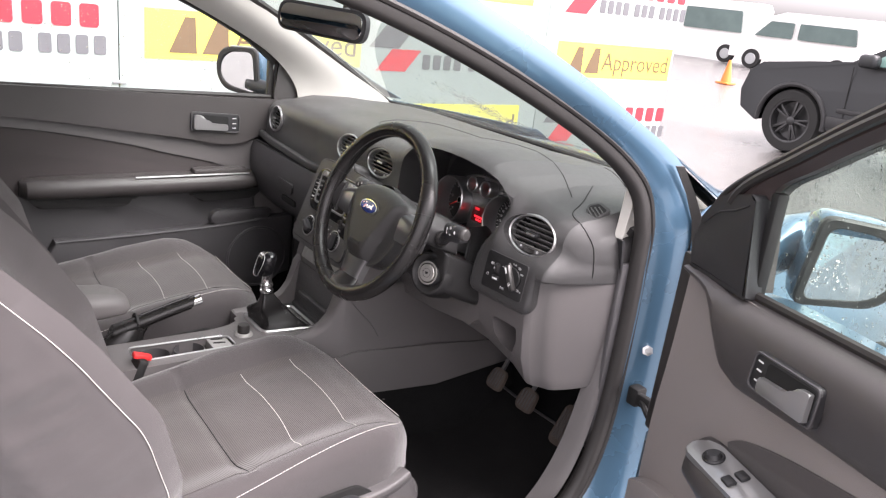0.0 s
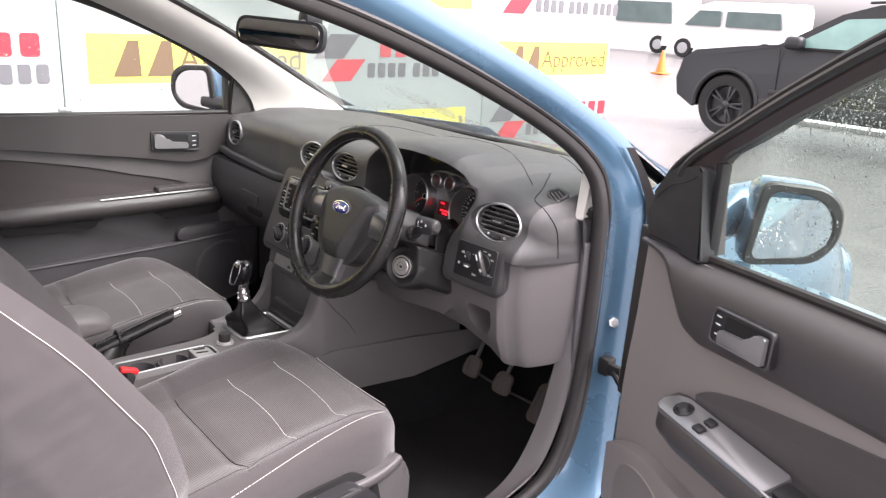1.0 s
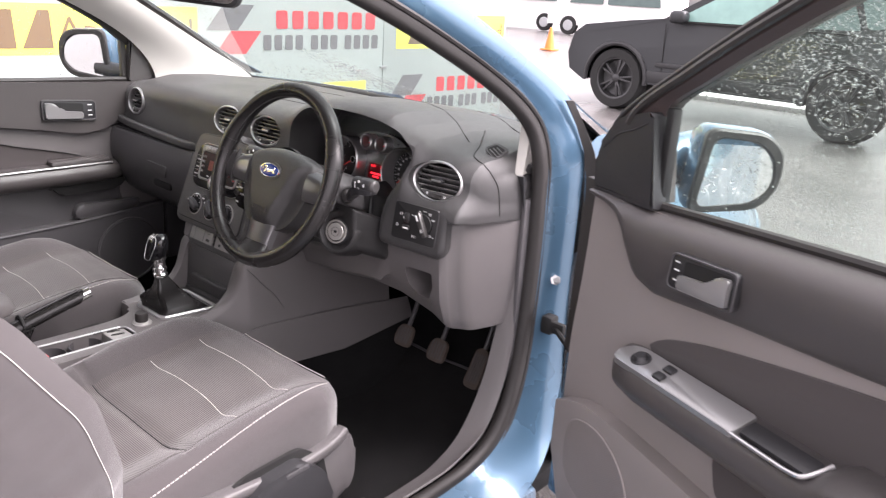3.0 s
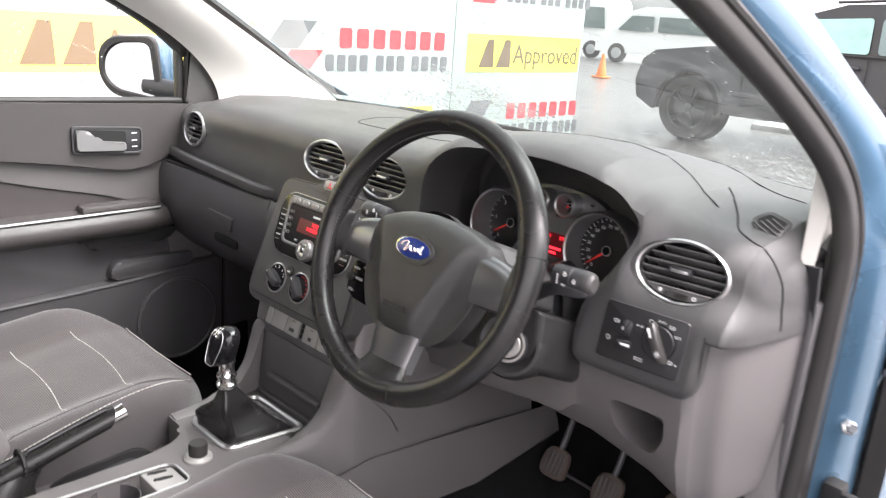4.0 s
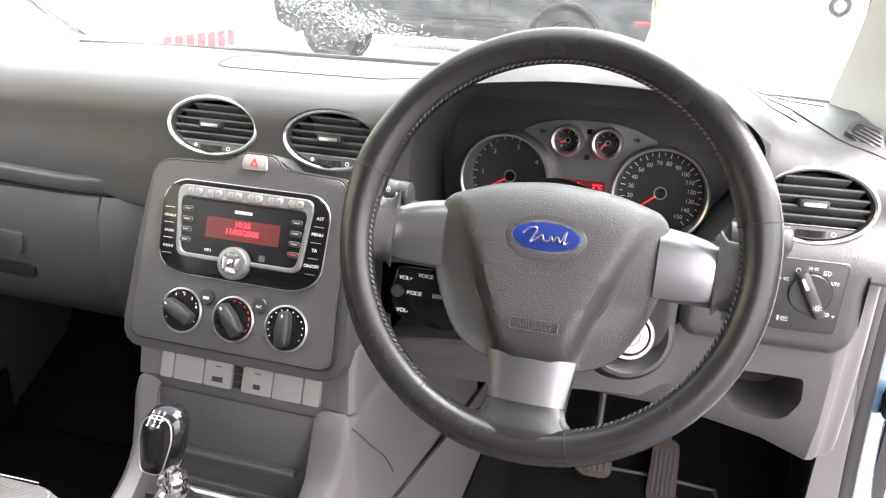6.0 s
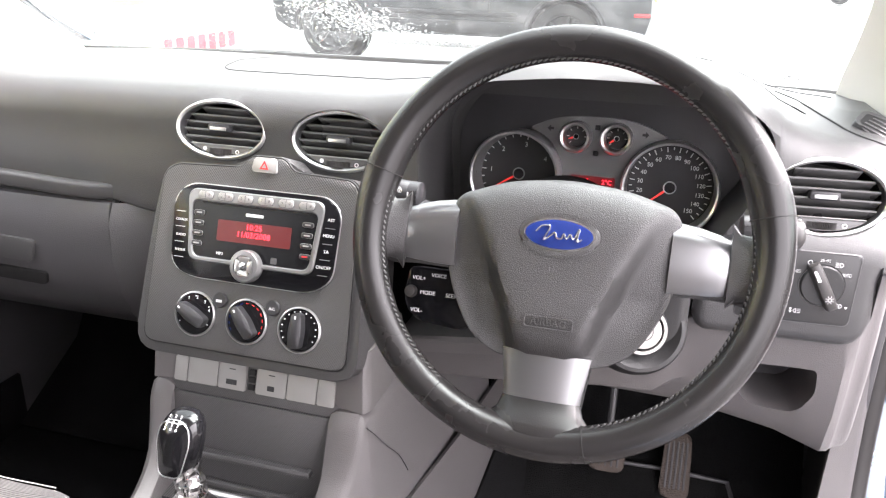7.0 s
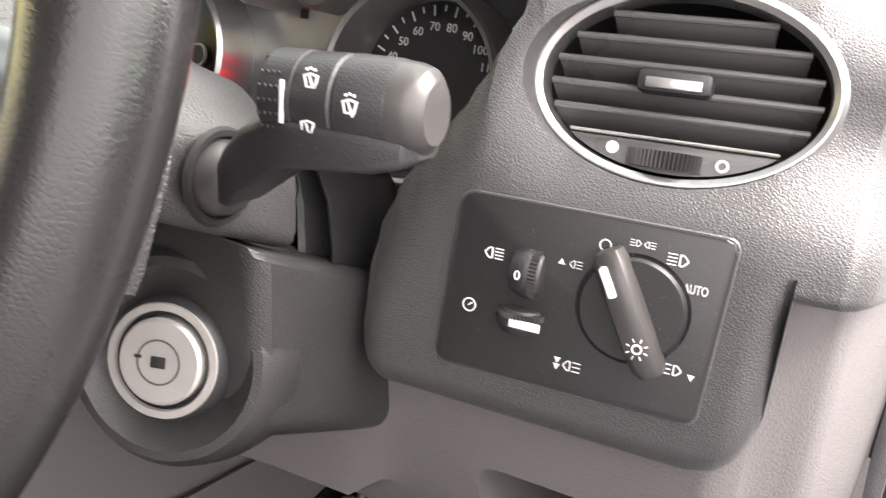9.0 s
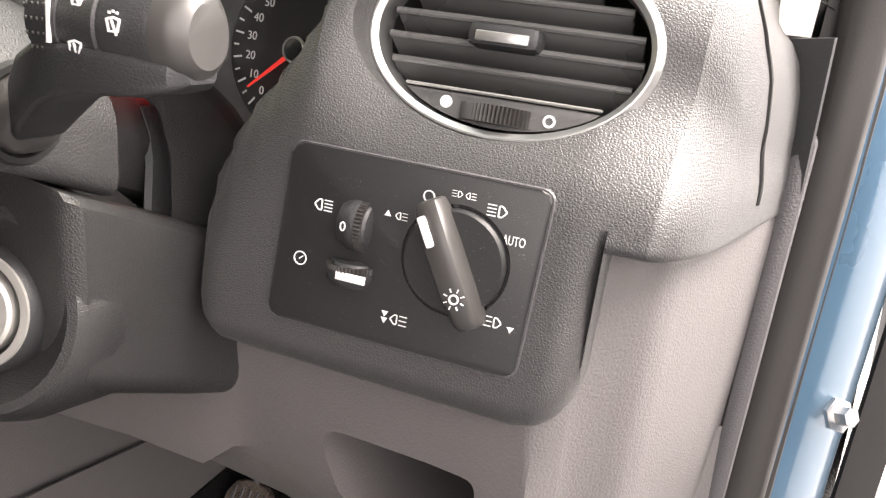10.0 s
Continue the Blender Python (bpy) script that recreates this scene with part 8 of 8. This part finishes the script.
def wing_mirror(owner, m, flip=1, tip=0.0):
    """Built in a frame: x along the glass, outwards for flip 1, y up, z towards the viewer."""
    def outline(d):
        return rounded([(flip * (-0.068 - d), -0.066 - d), (flip * (0.034 + d), -0.052 - d), (flip * (0.064 + d), -0.020), (flip * (0.061 + d), 0.030 + d), (flip * (0.030 + d), 0.060 + d), (flip * (-0.054 - d), 0.066 + d)], [0.020, 0.035, 0.03, 0.03, 0.035, 0.022], 6)
    shell = part("mirror_shell", moved(loft([[(x * s + flip * ox, y * t, z) for x, y in outline(0.010)] for z, s, t, ox in ((0.002, 1.0, 1.0, 0), (-0.012, 1.05, 1.05, 0), (-0.04, 1.04, 1.03, -0.003), (-0.072, 0.90, 0.88, -0.010), (-0.095, 0.62, 0.6, -0.016), (-0.105, 0.25, 0.25, -0.020))]), m), PAINT, owner, "blue mirror shell")
    part("mirror_rim", moved(ring_plate(outline(0.0115), outline(-0.004), -0.030, 0.010, 0.004), m), RUBBER, shell, "black mirror surround")
    part("mirror_pane", moved(prism(outline(0.0005), 0.0, 0.005), m @ Matrix.Rotation(radians(-tip), 4, "X")), MIRROR, shell)
    return shell


ml = lambda u, n, z: DO + DU * u + DN * n + Vector((0, 0, z))
mc = Vector((1.106, 0.222, 0.990))
wm_ = axes(mc, (0.755, 0.656, 0.0), (0.05, -0.05, 1))
wing_mirror(door, wm_, 1, 3.5)
PANE = wm_ @ Matrix.Rotation(radians(-3.5), 4, "X")
part("mirror_foot", loft([[ml(u + w * math.cos(a), n, z + h * math.sin(a)) for a in np.linspace(0, 2 * math.pi, 20, endpoint=False)] for u, n, z, w, h in ((0.040, 0.10, 0.955, 0.030, 0.028), (0.000, 0.15, 0.968, 0.036, 0.040), (-0.030, 0.20, 0.980, 0.042, 0.050), (-0.030, 0.25, 0.985, 0.044, 0.054), (0.0, 0.30, 0.985, 0.040, 0.050), (0.05, 0.33, 0.985, 0.030, 0.04))]), PAINT, door)

# ---- passenger's door, shut ----
PM = axes((-0.70, 0, 0), (0, 1, 0), (0, 0, 1))
pdoor = thing("passenger_door", (-0.74, -0.5, 0.4), "closed blue passenger door, dark and grey trim with armrest", "car door")
# same trim as the driver's door; its dimmer light is in these darker greys
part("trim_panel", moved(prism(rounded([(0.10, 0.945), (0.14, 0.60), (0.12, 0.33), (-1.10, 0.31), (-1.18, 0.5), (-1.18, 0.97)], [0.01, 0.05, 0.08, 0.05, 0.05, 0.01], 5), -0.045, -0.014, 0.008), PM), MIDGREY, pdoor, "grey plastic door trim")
PU = smooth_path([(0.115, 0.943, 0), (-0.2, 0.952, 0), (-0.7, 0.972, 0), (-1.18, 0.985, 0)], 5) + smooth_path([(-1.18, 0.918, 0), (-0.735, 0.889, 0), (-0.40, 0.845, 0), (-0.24, 0.822, 0), (-0.15, 0.806, 0), (-0.10, 0.803, 0), (-0.05, 0.812, 0), (-0.01, 0.832, 0), (0.05, 0.862, 0), (0.105, 0.875, 0)], 5)
part("upper_trim", moved(prism([(p.x, p.y) for p in PU], -0.045, 0.008, 0.012, 3), PM), UPTRIM, pdoor, "dark grained upper door trim")
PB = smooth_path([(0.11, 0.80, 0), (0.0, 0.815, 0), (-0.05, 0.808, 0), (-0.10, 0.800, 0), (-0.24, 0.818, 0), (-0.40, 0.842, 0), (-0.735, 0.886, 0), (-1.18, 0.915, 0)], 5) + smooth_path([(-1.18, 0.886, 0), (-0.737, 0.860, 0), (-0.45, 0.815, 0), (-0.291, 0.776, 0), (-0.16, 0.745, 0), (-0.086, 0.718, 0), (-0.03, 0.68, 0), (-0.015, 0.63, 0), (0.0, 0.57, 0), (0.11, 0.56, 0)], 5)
# sweep in a darker grey than the driver's, for the weaker light here
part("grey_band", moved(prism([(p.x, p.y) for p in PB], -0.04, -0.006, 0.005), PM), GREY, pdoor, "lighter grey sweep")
PI = smooth_path([(-1.16, 0.88, 0), (-0.737, 0.857, 0), (-0.45, 0.812, 0), (-0.291, 0.773, 0), (-0.16, 0.742, 0), (-0.088, 0.714, 0), (-0.05, 0.685, 0)], 5) + [Vector((-0.06, 0.66, 0)), Vector((-1.16, 0.66, 0))]
part("cloth_insert", moved(prism([(p.x, p.y) for p in PI], -0.03, -0.010, 0.002), PM), INSERT, pdoor, "dark cloth insert")
rings = []
for u, k in ((0.01, 0.25), (-0.005, 0.6), (-0.03, 0.85), (-0.08, 1.0), (-0.30, 1.0), (-0.55, 1.0), (-0.64, 0.95), (-0.685, 0.8), (-0.70, 0.45)):
    sec = rounded([(-0.02, 0.034), (0.032, 0.030), (0.050, 0.010), (0.046, -0.012), (0.026, -0.030), (-0.02, -0.034)], 0.010, 3)
    rings.append([(u, 0.685 + z * (0.5 + 0.5 * k), d * k - 0.02 * (1 - k)) for d, z in sec])
prest = part("armrest", moved(loft(rings), PM), UPTRIM, pdoor, "dark grained armrest")
part("armrest_trim", moved(tube([(-0.40, 0.714, 0.036), (-0.2, 0.715, 0.038), (-0.05, 0.714, 0.034)], 0.0035, 8), PM), SATIN, prest, "thin chrome strip")
# black block below the pad, far darker than the armrest plastic
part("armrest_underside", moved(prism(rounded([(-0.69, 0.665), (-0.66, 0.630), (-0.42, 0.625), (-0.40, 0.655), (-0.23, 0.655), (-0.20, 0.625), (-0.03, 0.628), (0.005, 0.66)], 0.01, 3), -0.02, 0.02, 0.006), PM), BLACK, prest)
part("switch_block", moved(at(rbox(0.17, 0.018, 0.04, 0.006), -0.14, 0.722, 0.010), PM), UPTRIM, prest)
PP = smooth_path([(0.115, 0.565, 0), (-0.1, 0.545, 0), (-0.35, 0.535, 0), (-0.62, 0.530, 0)], 5) + [Vector((-0.66, 0.45, 0)), Vector((-0.70, 0.33, 0)), Vector((0.0, 0.33, 0)), Vector((0.11, 0.36, 0))]
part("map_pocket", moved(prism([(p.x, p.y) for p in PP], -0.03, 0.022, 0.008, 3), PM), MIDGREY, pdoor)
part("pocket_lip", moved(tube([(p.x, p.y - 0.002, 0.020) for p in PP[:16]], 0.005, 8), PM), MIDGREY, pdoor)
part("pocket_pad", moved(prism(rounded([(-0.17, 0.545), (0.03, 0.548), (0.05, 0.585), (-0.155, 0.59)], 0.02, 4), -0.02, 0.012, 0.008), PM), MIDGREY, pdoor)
part("speaker_rim", moved(at(lathe([(0.105, 0.018), (0.105, 0.027), (0.100, 0.0285), (0.097, 0.025), (0, 0.025)], 44), -0.01, 0.425), PM), MIDGREY, pdoor, "round speaker cover")
PHB = rounded([(-0.232, 0.846), (-0.078, 0.838), (-0.078, 0.897), (-0.232, 0.906)], 0.010, 4)
ph = part("handle_bezel", moved(prism(PHB, 0.004, 0.0125, 0.003), PM), DARK, pdoor, "dark handle surround")
part("handle_well", moved(prism(rounded([(-0.224, 0.852), (-0.115, 0.847), (-0.115, 0.890), (-0.224, 0.898)], 0.006, 3), 0.012, 0.0132), PM), BLACK, ph)
part("pull_handle", moved(prism(rounded([(-0.224, 0.853), (-0.118, 0.848), (-0.118, 0.866), (-0.180, 0.872), (-0.196, 0.895), (-0.224, 0.897)], [0.004, 0.004, 0.004, 0.012, 0.01, 0.004], 4), 0.012, 0.022, 0.005, 3), PM), HANDLE, ph, "satin chrome pull handle")
part("handle_frame", moved(ring_plate(PHB, [(-0.155 + (x + 0.155) * 0.95, 0.872 + (y - 0.872) * 0.86) for x, y in PHB], 0.010, 0.0150, 0.001), PM), MIDGREY, ph)
for y in (0.885, 0.869, 0.855):
    part("lock_mark", moved(at(rbox(0.012, 0.0025, 0.001, 0), -0.096, y, 0.0130), PM), WHITE, ph)
part("sail", moved(prism(rounded([(0.12, 0.94), (0.115, 1.0), (0.045, 1.072), (0.035, 0.945)], [0.01, 0.03, 0.005, 0.005], 4), -0.02, 0.004, 0.006), PM), UPTRIM, pdoor, "black plastic mirror sail")
part("window_post", moved(at(rbox(0.018, 0.14, 0.02, 0.004), 0.030, 1.005, -0.02), PM), RUBBER, pdoor)
PF = smooth_path([(0.045, 1.06, -0.02), (-0.06, 1.135, 0.0), (-0.25, 1.226, 0.03), (-0.45, 1.295, 0.06), (-0.70, 1.345, 0.085), (-1.1, 1.36, 0.09), (-1.2, 1.30, 0.085), (-1.2, 0.98, 0.0)], 6)
part("window_frame", moved(sweep(PF, rounded([(-0.012, -0.012), (0.012, -0.012), (0.012, 0.012), (-0.012, 0.012)], 0.005, 2), up=(0, 0, 1)), PM), RUBBER, pdoor)
pg = part("side_window", moved(loft([[(p.x, p.y, p.z - 0.01), (p.x, 0.935, -0.012)] for p in PF], around=False, caps=False), PM), GLASS, pdoor, "rain-spotted door window")
pg.visible_shadow = False
part("waist_seal", moved(tube(smooth_path([(0.03, 0.952, -0.012), (-0.4, 0.962, -0.012), (-1.18, 0.985, -0.012)], 6), 0.007, 8), PM), RUBBER, pdoor)
part("door_skin", at(rbox(0.06, 1.36, 0.70, 0.02, 3), -0.795, -0.55, 0.59), PAINT, pdoor)
wing_mirror(pdoor, axes((-0.885, -0.010, 1.008), (0.84, 0.54, 0), (0, 0, 1)) @ Matrix.Diagonal((1.12, 1.05, 1, 1)), -1)
part("mirror_foot", tube([(-0.73, 0.075, 0.965), (-0.80, 0.05, 0.965), (-0.86, 0.02, 0.97)], 0.024, 12), DARK, pdoor)

# ---- rain on the glass ----
WATER = bpy.data.materials.new("rain_water")
WATER.use_nodes = True
wp = WATER.node_tree.nodes["Principled BSDF"]
wp.inputs["Transmission Weight"].default_value, wp.inputs["IOR"].default_value, wp.inputs["Roughness"].default_value = 1.0, 1.33, 0.03
rnd = random.Random(7)


def drop_mesh(spots):
    """Flat domes at (place, u, v, n, radius, stretch)."""
    verts, faces = [], []
    k = 7
    for p, u, v, n, r, st in spots:
        base = len(verts)
        wob = [1 + rnd.uniform(-0.18, 0.18) for _ in range(k)]
        for ring, h in ((1.0, 0.0), (0.75, 0.22), (0.38, 0.34)):
            for i in range(k):
                a = 2 * math.pi * i / k
                verts.append(p + u * (r * ring * wob[i] * math.cos(a)) + v * (r * st * ring * wob[i] * math.sin(a)) + n * (r * h))
        verts.append(p + n * (r * 0.37))
        for g in (0, 1):
            for i in range(k):
                j = (i + 1) % k
                faces.append((base + g * k + i, base + g * k + j, base + (g + 1) * k + j, base + (g + 1) * k + i))
        for i in range(k):
            faces.append((base + 2 * k + i, base + 2 * k + (i + 1) % k, base + 3 * k))
        faces.append(tuple(base + i for i in range(k))[::-1])
    me = bpy.data.meshes.new("raindrops")
    me.from_pydata(verts, [], faces)
    for f in me.polygons:
        f.use_smooth = True
    me.materials.append(WATER)
    return me


def in_poly(x, y, pts):
    inside = False
    for i in range(len(pts)):
        (x1, y1), (x2, y2) = pts[i - 1], pts[i]
        if (y1 > y) != (y2 > y) and x < (x2 - x1) * (y - y1) / (y2 - y1) + x1:
            inside = not inside
    return inside


# driver's window: outer face, thickest towards the top and the rear of the frame
spots = []
poly = [(0.15, 0.95)] + [(p.x, p.y) for p in FRI[12:]] + [(1.08, 0.985)]
while len(spots) < 14000:
    u, z = rnd.uniform(0.15, 1.08), rnd.uniform(0.95, 1.37)
    if not in_poly(u, z, poly):
        continue
    dens = 0.13 + 0.87 * max(0.0, min(1.0, (z - 1.07 + 0.10 * (u - 0.5)) / 0.14)) * (1.0 if u < 0.75 else 0.6)
    if rnd.random() > dens:
        continue
    r = min(0.0019, 0.0005 + 0.00036 * rnd.expovariate(1.1))
    spots.append((DM @ Vector((u, z, -0.0462)), DU, Vector((0, 0, 1)), DN, r, rnd.uniform(0.9, 1.5)))
ob = new("raindrops", drop_mesh(spots))
tagged(ob, "raindrops on the outside of the driver's window", "raindrops", kind="stuff")
ob.visible_shadow = False

# windscreen: fine beads left outside the wiped field


def screen_drop(s, t, r, st):
    a, b, c = screen(s, t), screen(s + 0.01, t), screen(s, t + 0.01)
    u, v = (b - a).normalized(), (c - a).normalized()
    n = u.cross(v).normalized()
    if n.z < 0:
        n = -n
    return a + n * 0.0004, u, v, n, r, st


spots = []
while len(spots) < 8500:
    s, t = rnd.uniform(-0.97, 0.97), rnd.uniform(0.02, 0.95)
    edge = max(0.0, -0.55 - s) * 3 + max(0.0, 0.14 - t) * 4 + max(0.0, t - 0.82) * 4 + max(0.0, s - 0.82) * 2 + 0.035
    edge += 1.4 * math.exp(-((s + 0.20) / 0.13) ** 2 - ((t - 0.12) / 0.10) ** 2) + 1.1 * math.exp(-((s - 0.78) / 0.16) ** 2 - ((t - 0.06) / 0.09) ** 2)
    if rnd.random() > edge:
        continue
    spots.append(screen_drop(s, t, min(0.0016, 0.0005 + 0.0004 * rnd.expovariate(1.2)), rnd.uniform(0.9, 1.6)))
# clumps of larger drops that the blades push aside
for s0, t0, ds, dt, tilt, count in ((-0.11, 0.145, 0.13, 0.035, -0.36, 1500), (0.76, 0.075, 0.13, 0.035, 0.0, 1000), (-0.42, 0.09, 0.12, 0.03, 0.0, 400)):
    for k in range(count):
        s, q = s0 + rnd.gauss(0, ds), rnd.gauss(0, dt)
        t = t0 + q + tilt * (s - s0)
        if 0.015 < t < 0.95 and abs(s) < 0.97:
            spots.append(screen_drop(s, t, min(0.0030, 0.0010 + 0.0005 * rnd.expovariate(1.0)), rnd.uniform(0.8, 1.5)))
ob = new("raindrops", drop_mesh(spots))
tagged(ob, "raindrops and runs on the windscreen", "raindrops", kind="stuff")
ob.visible_shadow = False

# passenger's window: a few beads
spots = []
while len(spots) < 1100:
    y, z = rnd.uniform(-1.0, 0.0), rnd.uniform(0.95, 1.25)
    if z > 1.12 - 0.45 * y:
        continue
    k = (z - 0.935) / 0.42
    spots.append((Vector((-0.7125 + 0.09 * max(0.0, k - 0.3) - 0.002, y, z)), Vector((0, 1, 0)), Vector((0, 0, 1)), Vector((-1, 0, 0)), min(0.0022, 0.0006 + 0.0005 * rnd.expovariate(1.3)), rnd.uniform(0.9, 1.4)))
ob = new("raindrops", drop_mesh(spots))
tagged(ob, "raindrops on the outside of the passenger window", "raindrops", kind="stuff")
ob.visible_shadow = False
# beads on the driver's mirror
spots = []
while len(spots) < 420:
    x, y = rnd.uniform(-0.060, 0.060), rnd.uniform(-0.040, 0.056)
    spots.append((PANE @ Vector((x, y, 0.0052)), (PANE.to_3x3() @ Vector((1, 0, 0))), Vector((0, 0, 1)), (PANE.to_3x3() @ Vector((0, 0, 1))), min(0.0022, 0.0006 + 0.0005 * rnd.expovariate(1.3)), rnd.uniform(0.9, 1.4)))
ob = new("raindrops", drop_mesh(spots))
tagged(ob, "raindrops on the driver's mirror glass", "raindrops", kind="stuff")
